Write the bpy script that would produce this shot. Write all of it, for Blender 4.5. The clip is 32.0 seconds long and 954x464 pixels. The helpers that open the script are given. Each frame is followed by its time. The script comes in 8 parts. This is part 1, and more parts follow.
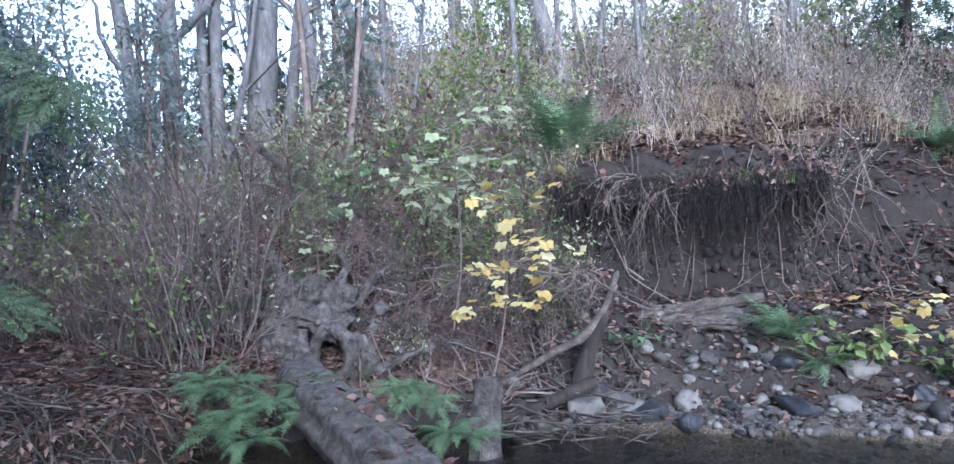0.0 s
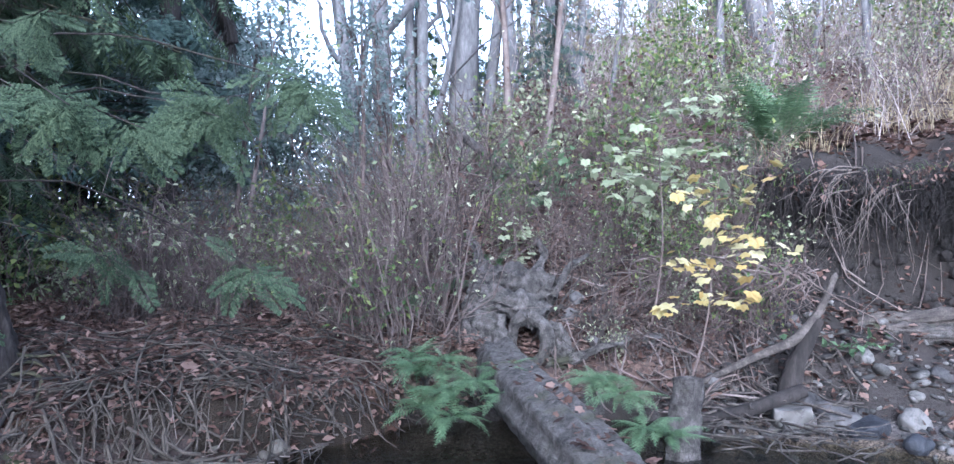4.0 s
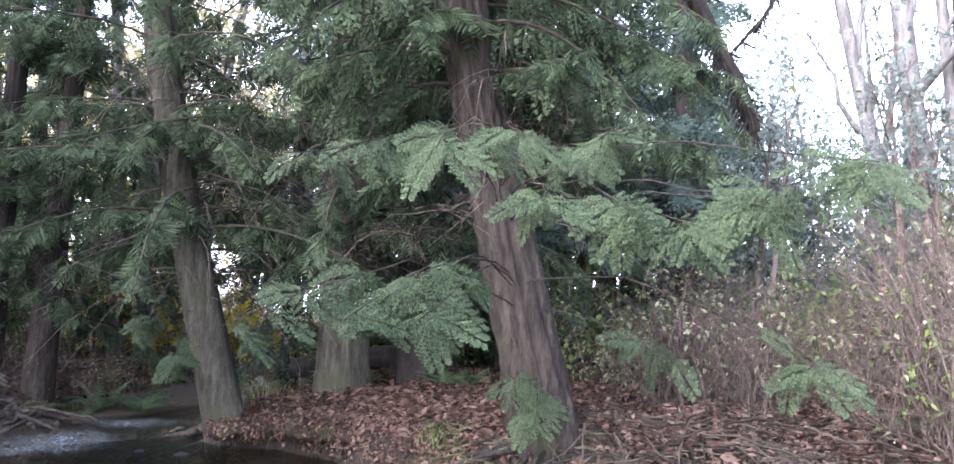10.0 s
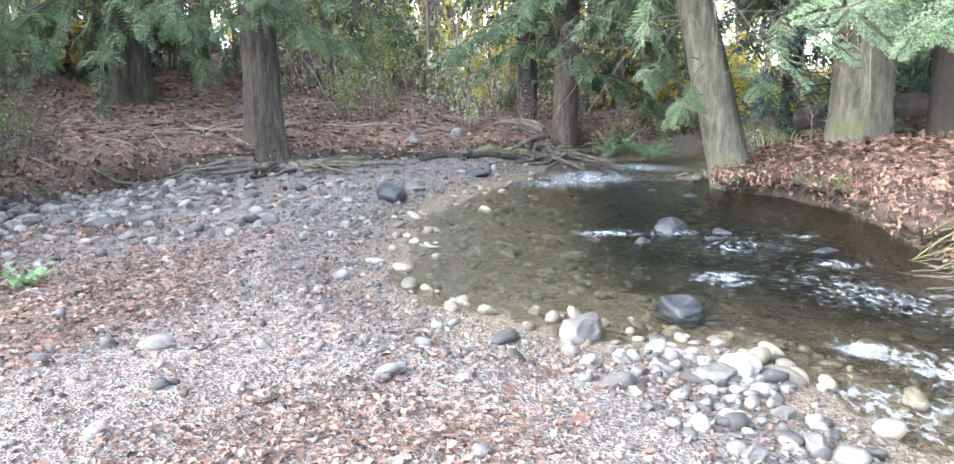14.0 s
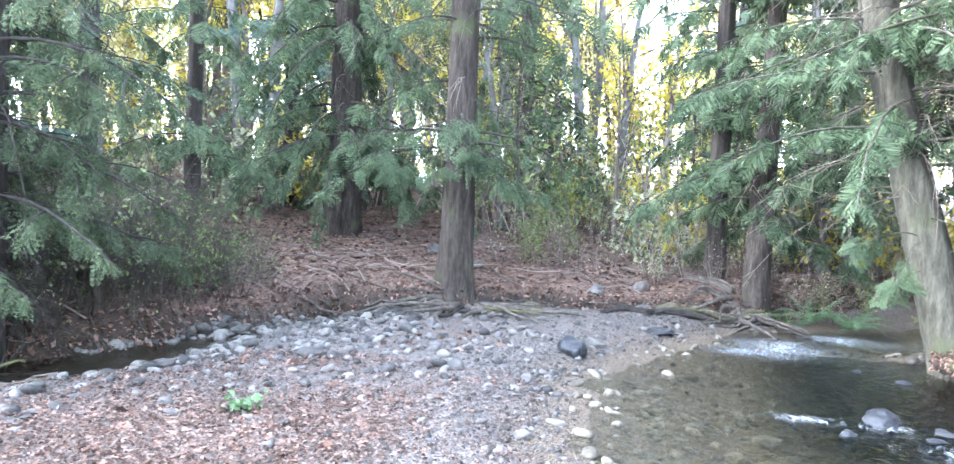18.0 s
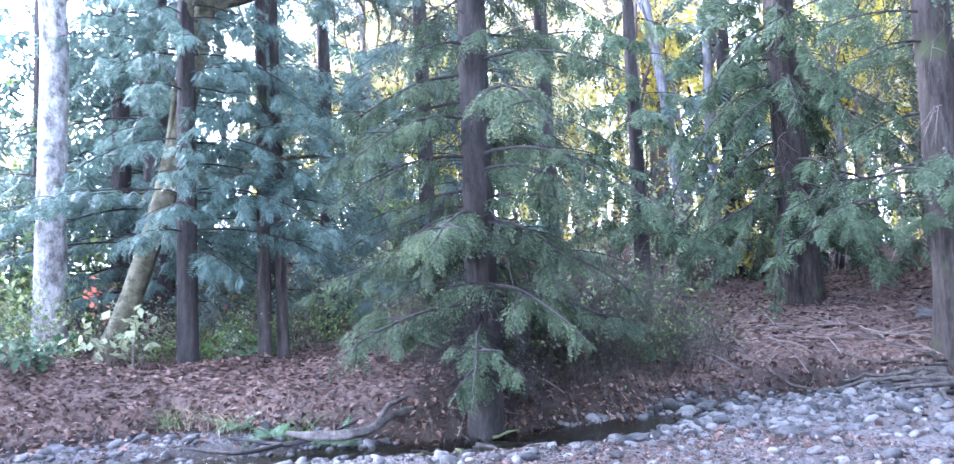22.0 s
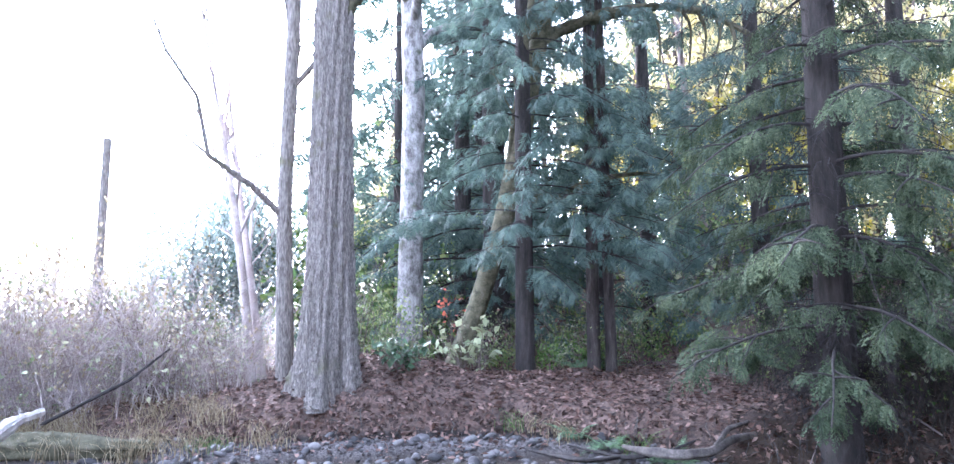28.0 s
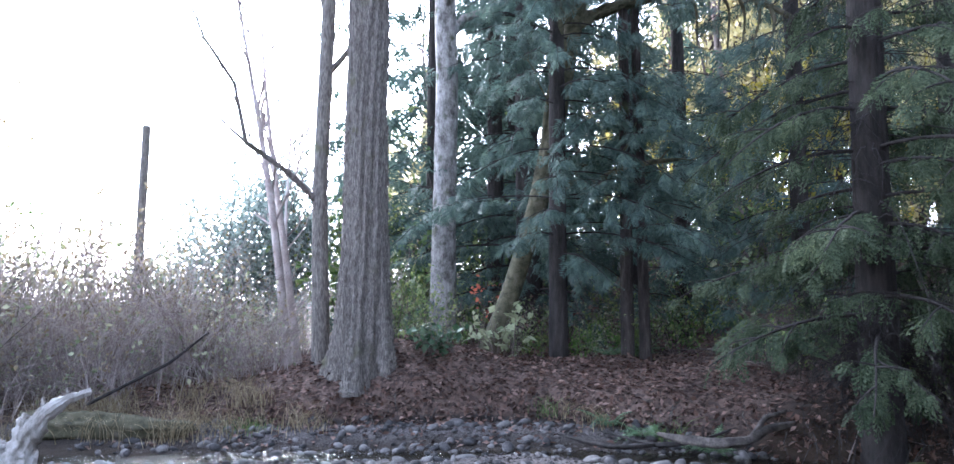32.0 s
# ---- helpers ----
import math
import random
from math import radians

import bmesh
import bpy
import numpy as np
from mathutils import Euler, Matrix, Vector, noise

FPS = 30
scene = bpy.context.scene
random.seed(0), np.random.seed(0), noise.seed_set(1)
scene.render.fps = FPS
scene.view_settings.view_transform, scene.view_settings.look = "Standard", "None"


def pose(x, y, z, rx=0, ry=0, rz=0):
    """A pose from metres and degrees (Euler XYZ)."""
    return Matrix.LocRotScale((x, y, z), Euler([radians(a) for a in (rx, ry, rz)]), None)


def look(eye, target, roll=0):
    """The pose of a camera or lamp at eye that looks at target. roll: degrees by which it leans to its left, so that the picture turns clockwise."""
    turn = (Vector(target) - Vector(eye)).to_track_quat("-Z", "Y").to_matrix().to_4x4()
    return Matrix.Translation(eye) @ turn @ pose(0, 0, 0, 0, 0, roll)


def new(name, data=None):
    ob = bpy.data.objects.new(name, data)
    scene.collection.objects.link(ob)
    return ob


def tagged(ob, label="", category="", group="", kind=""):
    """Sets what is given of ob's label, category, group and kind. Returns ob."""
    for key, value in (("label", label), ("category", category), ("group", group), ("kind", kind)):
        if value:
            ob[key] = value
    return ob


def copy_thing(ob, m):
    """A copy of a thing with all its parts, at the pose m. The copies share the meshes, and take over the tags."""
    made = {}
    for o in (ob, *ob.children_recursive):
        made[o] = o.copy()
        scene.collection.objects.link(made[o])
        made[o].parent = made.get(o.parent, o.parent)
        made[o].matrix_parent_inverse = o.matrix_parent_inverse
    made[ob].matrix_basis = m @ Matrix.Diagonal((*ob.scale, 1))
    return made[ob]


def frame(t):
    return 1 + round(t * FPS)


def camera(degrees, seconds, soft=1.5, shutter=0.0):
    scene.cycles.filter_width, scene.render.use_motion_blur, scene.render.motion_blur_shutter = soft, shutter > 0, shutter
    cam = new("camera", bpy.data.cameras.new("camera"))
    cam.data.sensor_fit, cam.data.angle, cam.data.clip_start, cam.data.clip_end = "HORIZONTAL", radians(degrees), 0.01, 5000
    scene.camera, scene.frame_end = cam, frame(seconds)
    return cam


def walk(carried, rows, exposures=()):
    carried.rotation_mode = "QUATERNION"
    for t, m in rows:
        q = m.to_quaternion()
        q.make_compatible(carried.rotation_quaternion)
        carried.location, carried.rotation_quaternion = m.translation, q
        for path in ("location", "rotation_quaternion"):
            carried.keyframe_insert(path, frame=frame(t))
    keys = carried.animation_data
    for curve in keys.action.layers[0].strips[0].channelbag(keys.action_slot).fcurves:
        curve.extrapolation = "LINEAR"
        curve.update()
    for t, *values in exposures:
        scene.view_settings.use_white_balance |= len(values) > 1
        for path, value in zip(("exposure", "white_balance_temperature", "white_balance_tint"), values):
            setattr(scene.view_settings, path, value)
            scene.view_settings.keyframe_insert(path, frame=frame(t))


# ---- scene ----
PATH = [  # seconds, x, y, z, turn to the left, tilt up, roll
    (0.0, 0.034, 0.344, 1.442, -0.00, 2.13, -1.20),
    (0.5, 0.025, 0.340, 1.442, 2.42, 3.35, -1.87),
    (1.0, 0.020, 0.340, 1.450, 3.55, 4.07, -1.20),
    (1.5, 0.018, 0.327, 1.445, 4.14, 4.05, -0.81),
    (2.0, 0.009, 0.324, 1.451, 5.12, 3.62, -1.11),
    (2.5, 0.003, 0.309, 1.442, 8.51, 3.01, -0.87),
    (4.5, -0.119, 0.290, 1.520, 17.16, 0.50, 1.65),
    (5.0, -0.140, 0.292, 1.525, 21.14, 1.01, 1.98),
    (5.5, -0.171, 0.288, 1.523, 25.67, 1.53, 1.88),
    (6.0, -0.178, 0.279, 1.527, 29.72, 1.81, 1.95),
    (6.5, -0.183, 0.282, 1.535, 31.03, 3.66, 3.38),
    (7.0, -0.187, 0.266, 1.537, 31.58, 6.47, 3.57),
    (7.5, -0.201, 0.266, 1.550, 33.29, 10.54, 2.52),
    (8.0, -0.198, 0.249, 1.553, 37.11, 14.03, 1.92),
    (8.5, -0.202, 0.244, 1.564, 41.06, 15.70, 2.78),
    (9.0, -0.217, 0.235, 1.554, 43.82, 14.49, 3.42),
    (9.5, -0.250, 0.214, 1.547, 49.17, 10.78, 2.49),
    (10.0, -0.256, 0.204, 1.528, 53.43, 6.71, 1.56),
    (10.5, -0.289, 0.191, 1.499, 56.93, 1.73, 1.03),
    (11.0, -0.306, 0.174, 1.459, 60.91, -2.44, 1.70),
    (11.5, -0.321, 0.146, 1.426, 67.55, -5.23, 1.09),
    (12.0, -0.351, 0.132, 1.405, 71.65, -8.05, 0.48),
    (12.5, -0.368, 0.121, 1.388, 76.95, -10.42, -0.45),
    (13.0, -0.390, 0.121, 1.372, 81.31, -12.73, -1.01),
    (13.5, -0.409, 0.109, 1.373, 85.94, -12.77, -1.46),
    (14.0, -0.397, 0.085, 1.380, 90.36, -12.47, -0.82),
    (14.5, -0.409, 0.067, 1.390, 92.48, -11.43, -0.57),
    (15.0, -0.400, 0.064, 1.420, 93.71, -7.96, -0.05),
    (15.5, -0.381, 0.054, 1.442, 95.26, -4.75, 0.13),
    (17.5, -0.313, -0.038, 1.595, 99.51, -0.88, 3.29),
    (18.0, -0.308, -0.044, 1.594, 104.13, -1.95, 2.42),
    (18.5, -0.289, -0.041, 1.596, 106.88, -1.95, 1.27),
    (19.0, -0.322, -0.071, 1.606, 108.23, -3.38, 1.15),
    (19.5, -0.451, -0.117, 1.602, 113.96, -0.76, -0.16),
    (20.0, -0.467, -0.141, 1.599, 118.14, -0.29, -0.83),
    (20.5, -0.471, -0.146, 1.593, 125.39, 0.82, -2.53),
    (21.0, -0.451, -0.196, 1.536, 130.21, 2.40, -2.99),
    (21.5, -0.419, -0.208, 1.518, 133.76, 3.45, -3.01),
    (22.0, -0.391, -0.249, 1.517, 138.07, 4.21, -2.49),
    (22.5, -0.342, -0.287, 1.470, 141.73, 5.95, -2.26),
    (23.0, -0.317, -0.303, 1.455, 143.05, 6.32, -1.84),
    (23.5, -0.262, -0.332, 1.444, 146.92, 7.38, -1.86),
    (24.0, -0.267, -0.334, 1.504, 149.10, 7.43, -2.40),
    (24.5, -0.251, -0.343, 1.524, 150.73, 6.24, -2.70),
    (25.0, -0.227, -0.357, 1.493, 152.13, 3.88, -1.89),
    (25.5, -0.263, -0.354, 1.488, 153.59, 2.78, -1.15),
    (27.5, -0.134, -0.335, 1.490, 160.84, 5.15, -1.38),
    (28.0, -0.126, -0.337, 1.488, 162.20, 6.35, -0.56),
    (28.5, -0.117, -0.327, 1.486, 162.15, 6.69, -0.78),
    (29.0, -0.135, -0.338, 1.508, 161.53, 7.62, -0.15),
    (29.5, -0.131, -0.338, 1.507, 161.16, 9.03, 0.11),
    (30.0, -0.133, -0.346, 1.511, 161.53, 9.13, 0.17),
    (30.5, -0.099, -0.337, 1.521, 162.73, 8.28, 0.49),
    (31.0, -0.110, -0.355, 1.508, 163.58, 8.18, -0.14),
    (31.5, -0.092, -0.353, 1.491, 162.54, 7.08, 0.69),
    (32.0, -0.083, -0.352, 1.480, 164.63, 5.33, -0.16),
]
DEG = 66.84


def cam_pose(x, y, z, turn, tilt, roll):
    return pose(x, y, z, 0, 0, turn) @ pose(0, 0, 0, 90 + tilt, 0, 0) @ pose(0, 0, 0, 0, 0, roll)


cam = camera(DEG, 32.0, soft=1.4, shutter=0.18)
EXPOSURES = [(0, 1.0, 4750, 14), (2.5, 1.0, 4750, 14), (5, 1.5, 4700, 17), (6.5, 1.45, 4750, 16), (7.1, 1.3, 4800, 15), (7.9, 0.2, 5350, 22), (8.6, -0.1, 5450, 25), (9.2, 0.75, 5450, 23), (10, 2.15, 5600, 21),
             (11, 3.6, 5750, 24), (12.2, 3.95, 5650, 17), (13, 3.8, 5800, 12), (15, 3.75, 5850, 7), (18, 4.1, 5400, 9), (19.3, 4.45, 5500, 11), (20.2, 4.15, 5150, 13), (22, 3.85, 4850, 21), (25, 3.58, 5000, 24), (28, 3.25, 5150, 20), (30, 2.82, 5150, 18), (31, 2.25, 5200, 16), (32, 2.2, 5200, 16)]
walk(cam, [(r[0], cam_pose(*r[1:])) for r in PATH], EXPOSURES)

# ---- world and sun ----
SUN_EL, SUN_AZ = radians(24), radians(188)  # azimuth counted to the left from +Y
world = bpy.data.worlds.new("sky")
scene.world = world
world.use_nodes = True
wn = world.node_tree.nodes
wl = world.node_tree.links
sky = wn.new("ShaderNodeTexSky")
sky.sky_type, sky.sun_disc = "NISHITA", False
sky.sun_elevation, sky.sun_rotation = SUN_EL, -SUN_AZ
sky.air_density, sky.dust_density, sky.ozone_density = 1.2, 4.0, 1.0
haze = wn.new("ShaderNodeHueSaturation")  # thin high cloud takes most of the blue out
haze.inputs["Saturation"].default_value = 0.45
wl.new(sky.outputs[0], haze.inputs["Color"])
# haze whitens and brightens the sky towards the horizon all round
way = wn.new("ShaderNodeTexCoord")
axes = wn.new("ShaderNodeSeparateXYZ")
wl.new(way.outputs["Generated"], axes.inputs[0])
low_sky = wn.new("ShaderNodeMapRange")
low_sky.interpolation_type = "SMOOTHSTEP"
low_sky.inputs["From Min"].default_value, low_sky.inputs["From Max"].default_value = 0.75, 0.0
low_sky.inputs["To Min"].default_value, low_sky.inputs["To Max"].default_value = 0.0, 1.0
wl.new(axes.outputs["Z"], low_sky.inputs["Value"])
veil = wn.new("ShaderNodeMix")
veil.data_type, veil.blend_type = "RGBA", "ADD"
wl.new(low_sky.outputs[0], veil.inputs["Factor"])
wl.new(haze.outputs[0], veil.inputs["A"])
veil.inputs["B"].default_value = (3.6, 3.7, 3.9, 1)
wl.new(veil.outputs["Result"], wn["Background"].inputs[0])
wn["Background"].inputs[1].default_value = 0.3
sun_data = bpy.data.lights.new("sun", "SUN")
sun_data.energy, sun_data.angle, sun_data.color = 0.45, radians(14), (1.0, 0.95, 0.86)
sun = new("sun", sun_data)
toward = Vector((-math.sin(SUN_AZ) * math.cos(SUN_EL), math.cos(SUN_AZ) * math.cos(SUN_EL), math.sin(SUN_EL)))
sun.matrix_world = look(toward * 60, (0, 0, 0))

rng = np.random.default_rng(7)


# ---- materials ----
def material(name, colors, scale=6.0, rough=0.85, bump=0.3, fine=60.0, stretch=(1, 1, 1), island=0.0, per_object=0.0,
             translucent=0.0, spec=0.3, moss=None, depth=0.02):
    """Colours run over a coarse noise, broken by a fine one; relief from both."""
    m = bpy.data.materials.new(name)
    m.use_nodes = True
    n, l = m.node_tree.nodes, m.node_tree.links
    bsdf = n["Principled BSDF"]
    co = n.new("ShaderNodeTexCoord")
    mp = n.new("ShaderNodeMapping")
    mp.inputs["Scale"].default_value = stretch
    l.new(co.outputs["Object"], mp.inputs[0])
    a = n.new("ShaderNodeTexNoise")
    a.inputs["Scale"].default_value, a.inputs["Detail"].default_value, a.inputs["Roughness"].default_value = scale, 6, 0.65
    b = n.new("ShaderNodeTexNoise")
    b.inputs["Scale"].default_value, b.inputs["Detail"].default_value = fine, 3
    l.new(mp.outputs[0], a.inputs[0])
    l.new(mp.outputs[0], b.inputs[0])
    mix = n.new("ShaderNodeMath")
    mix.operation = "MULTIPLY_ADD"
    mix.inputs[1].default_value = 0.35
    l.new(b.outputs[0], mix.inputs[0])
    sub = n.new("ShaderNodeMath")
    sub.operation = "MULTIPLY_ADD"
    sub.inputs[1].default_value, sub.inputs[2].default_value = 1.0, -0.17
    l.new(a.outputs[0], sub.inputs[0])
    l.new(sub.outputs[0], mix.inputs[2])
    fac = mix.outputs[0]
    for source, amount in (("island", island), ("object", per_object)):
        if amount:
            g = n.new("ShaderNodeNewGeometry" if source == "island" else "ShaderNodeObjectInfo")
            ad = n.new("ShaderNodeMath")
            ad.operation = "MULTIPLY_ADD"
            ad.inputs[1].default_value = amount
            l.new(g.outputs["Random Per Island" if source == "island" else "Random"], ad.inputs[0])
            s2 = n.new("ShaderNodeMath")
            s2.operation = "SUBTRACT"
            s2.inputs[1].default_value = amount * 0.5
            l.new(fac, s2.inputs[0])
            l.new(s2.outputs[0], ad.inputs[2])
            fac = ad.outputs[0]
    ramp = n.new("ShaderNodeValToRGB")
    while len(ramp.color_ramp.elements) < len(colors):
        ramp.color_ramp.elements.new(0.5)
    for i, c in enumerate(colors):
        e = ramp.color_ramp.elements[i]
        e.position = 0.25 + 0.5 * i / max(1, len(colors) - 1)
        e.color = (*c, 1)
    l.new(fac, ramp.inputs[0])
    colour = ramp.outputs[0]
    if moss:
        mn = n.new("ShaderNodeTexNoise")
        mn.inputs["Scale"].default_value, mn.inputs["Detail"].default_value = moss[1], 5
        l.new(co.outputs["Object"], mn.inputs[0])
        mr = n.new("ShaderNodeValToRGB")
        mr.color_ramp.elements[0].position, mr.color_ramp.elements[1].position = moss[2], moss[2] + 0.12
        l.new(mn.outputs[0], mr.inputs[0])
        mm = n.new("ShaderNodeMix")
        mm.data_type = "RGBA"
        l.new(mr.outputs[0], mm.inputs["Factor"])
        l.new(colour, mm.inputs["A"])
        mm.inputs["B"].default_value = (*moss[0], 1)
        colour = mm.outputs["Result"]
    l.new(colour, bsdf.inputs["Base Color"])
    bsdf.inputs["Roughness"].default_value = rough
    bsdf.inputs["Specular IOR Level"].default_value = spec
    if bump:
        bp = n.new("ShaderNodeBump")
        bp.inputs["Strength"].default_value, bp.inputs["Distance"].default_value = bump, depth
        l.new(mix.outputs[0], bp.inputs["Height"])
        l.new(bp.outputs[0], bsdf.inputs["Normal"])
    if translucent:
        tr = n.new("ShaderNodeBsdfTranslucent")
        l.new(colour, tr.inputs[0])
        ms = n.new("ShaderNodeMixShader")
        ms.inputs[0].default_value = translucent
        l.new(bsdf.outputs[0], ms.inputs[1])
        l.new(tr.outputs[0], ms.inputs[2])
        l.new(ms.outputs[0], n["Material Output"].inputs[0])
    return m


def ground_material():
    """Gravel, leaf litter and bare soil, shared out by the zone attribute of the ground."""
    m = bpy.data.materials.new("ground")
    m.use_nodes = True
    n, l = m.node_tree.nodes, m.node_tree.links
    bsdf = n["Principled BSDF"]
    co = n.new("ShaderNodeTexCoord")
    zone = n.new("ShaderNodeAttribute")
    zone.attribute_name = "zone"
    sep = n.new("ShaderNodeSeparateColor")
    l.new(zone.outputs["Color"], sep.inputs[0])

    def cells(scale, cols):
        v = n.new("ShaderNodeTexVoronoi")
        v.inputs["Scale"].default_value = scale
        l.new(co.outputs["Object"], v.inputs["Vector"])
        hue = n.new("ShaderNodeSeparateColor")
        l.new(v.outputs["Color"], hue.inputs[0])
        r = n.new("ShaderNodeValToRGB")
        while len(r.color_ramp.elements) < len(cols):
            r.color_ramp.elements.new(0.5)
        for i, c in enumerate(cols):
            r.color_ramp.elements[i].position = i / (len(cols) - 1)
            r.color_ramp.elements[i].color = (*c, 1)
        l.new(hue.outputs[0], r.inputs[0])
        return v, r

    gv, gr = cells(75, [(0.04, 0.035, 0.032), (0.078, 0.068, 0.063), (0.118, 0.103, 0.096), (0.165, 0.146, 0.136)])
    lv, lr = cells(30, [(0.042, 0.029, 0.023), (0.09, 0.06, 0.047), (0.14, 0.094, 0.074), (0.08, 0.059, 0.047)])
    soil = n.new("ShaderNodeTexNoise")
    soil.inputs["Scale"].default_value, soil.inputs["Detail"].default_value = 5, 8
    l.new(co.outputs["Object"], soil.inputs[0])
    sr = n.new("ShaderNodeValToRGB")
    sr.color_ramp.elements[0].color, sr.color_ramp.elements[1].color = (0.012, 0.01, 0.009, 1), (0.05, 0.042, 0.036, 1)
    l.new(soil.outputs[0], sr.inputs[0])

    def blend(fac, a, b):
        x = n.new("ShaderNodeMix")
        x.data_type = "RGBA"
        l.new(fac, x.inputs["Factor"])
        l.new(a, x.inputs["A"])
        l.new(b, x.inputs["B"])
        return x.outputs["Result"]

    def edged(fac):
        k = n.new("ShaderNodeMath")
        k.operation = "MULTIPLY_ADD"
        k.inputs[1].default_value = 1.6
        nz = n.new("ShaderNodeTexNoise")
        nz.inputs["Scale"].default_value, nz.inputs["Detail"].default_value = 3.5, 6
        l.new(co.outputs["Object"], nz.inputs[0])
        l.new(fac, k.inputs[0])
        s = n.new("ShaderNodeMath")
        s.operation = "SUBTRACT"
        l.new(k.outputs[0], s.inputs[0])
        sc = n.new("ShaderNodeMath")
        sc.operation = "MULTIPLY"
        sc.inputs[1].default_value = 0.6
        l.new(nz.outputs[0], sc.inputs[0])
        l.new(sc.outputs[0], s.inputs[1])
        k.inputs[2].default_value = 0.0
        s.use_clamp = True
        return s.outputs[0]

    c = blend(edged(sep.outputs[0]), gr.outputs[0], lr.outputs[0])
    c = blend(edged(sep.outputs[1]), c, sr.outputs[0])
    wet = n.new("ShaderNodeMix")
    wet.data_type, wet.blend_type = "RGBA", "MULTIPLY"
    l.new(sep.outputs[2], wet.inputs["Factor"])
    l.new(c, wet.inputs["A"])
    wet.inputs["B"].default_value = (0.92, 0.82, 0.66, 1)
    l.new(wet.outputs["Result"], bsdf.inputs["Base Color"])
    bsdf.inputs["Roughness"].default_value = 0.9
    bsdf.inputs["Specular IOR Level"].default_value = 0.2
    bp = n.new("ShaderNodeBump")
    bp.inputs["Strength"].default_value, bp.inputs["Distance"].default_value = 0.7, 0.02
    sm = n.new("ShaderNodeMath")
    sm.operation = "ADD"
    l.new(gv.outputs["Distance"], sm.inputs[0])
    l.new(soil.outputs[0], sm.inputs[1])
    l.new(sm.outputs[0], bp.inputs["Height"])
    l.new(bp.outputs[0], bsdf.inputs["Normal"])
    return m


def water_material():
    m = bpy.data.materials.new("creek_water")
    m.use_nodes = True
    n, l = m.node_tree.nodes, m.node_tree.links
    n.remove(n["Principled BSDF"])
    co = n.new("ShaderNodeTexCoord")
    nz = n.new("ShaderNodeTexNoise")
    nz.inputs["Scale"].default_value, nz.inputs["Detail"].default_value = 10, 6
    l.new(co.outputs["Object"], nz.inputs[0])
    bp = n.new("ShaderNodeBump")
    bp.inputs["Strength"].default_value, bp.inputs["Distance"].default_value = 1.0, 0.055
    l.new(nz.outputs[0], bp.inputs["Height"])
    clear = n.new("ShaderNodeBsdfTransparent")
    clear.inputs[0].default_value = (0.74, 0.73, 0.64, 1)
    deep = n.new("ShaderNodeAttribute")
    deep.attribute_name = "deep"
    tint = n.new("ShaderNodeValToRGB")
    tint.color_ramp.elements[0].position, tint.color_ramp.elements[0].color = 0.0, (0.95, 0.95, 0.87, 1)
    shoal = tint.color_ramp.elements.new(0.22)
    shoal.color = (0.76, 0.77, 0.64, 1)
    tint.color_ramp.elements[-1].position, tint.color_ramp.elements[-1].color = 0.5, (0.1, 0.135, 0.15, 1)
    l.new(deep.outputs["Fac"], tint.inputs[0])
    l.new(tint.outputs[0], clear.inputs[0])
    gloss = n.new("ShaderNodeBsdfGlossy")
    gloss.inputs["Roughness"].default_value = 0.1
    l.new(bp.outputs[0], gloss.inputs["Normal"])
    fr = n.new("ShaderNodeFresnel")
    fr.inputs[0].default_value = 1.38
    l.new(bp.outputs[0], fr.inputs["Normal"])
    ms = n.new("ShaderNodeMixShader")
    l.new(fr.outputs[0], ms.inputs[0])
    l.new(clear.outputs[0], ms.inputs[1])
    l.new(gloss.outputs[0], ms.inputs[2])
    # broken white water where the current tumbles
    at = n.new("ShaderNodeAttribute")
    at.attribute_name = "foam"
    mp = n.new("ShaderNodeMapping")
    mp.inputs["Rotation"].default_value = (0, 0, 0.5)
    mp.inputs["Scale"].default_value = (20, 32, 20)
    l.new(co.outputs["Object"], mp.inputs[0])
    fz = n.new("ShaderNodeTexNoise")
    fz.inputs["Scale"].default_value, fz.inputs["Detail"].default_value, fz.inputs["Distortion"].default_value = 0.8, 6, 0.5
    l.new(mp.outputs[0], fz.inputs[0])
    k = n.new("ShaderNodeMath")
    k.operation = "ADD"
    l.new(fz.outputs[0], k.inputs[0])
    l.new(at.outputs["Fac"], k.inputs[1])
    kr = n.new("ShaderNodeValToRGB")
    kr.color_ramp.elements[0].position, kr.color_ramp.elements[1].position = 0.68, 1.45
    kr.color_ramp.elements[1].color = (0.6, 0.6, 0.6, 1)
    half = n.new("ShaderNodeMath")
    half.operation = "MULTIPLY"
    half.inputs[1].default_value = 1.0
    l.new(k.outputs[0], half.inputs[0])
    l.new(half.outputs[0], kr.inputs[0])
    white = n.new("ShaderNodeBsdfDiffuse")
    white.inputs[0].default_value = (0.33, 0.36, 0.4, 1)
    mf = n.new("ShaderNodeMixShader")
    l.new(kr.outputs[0], mf.inputs[0])
    l.new(ms.outputs[0], mf.inputs[1])
    l.new(white.outputs[0], mf.inputs[2])
    l.new(mf.outputs[0], n["Material Output"].inputs[0])
    return m


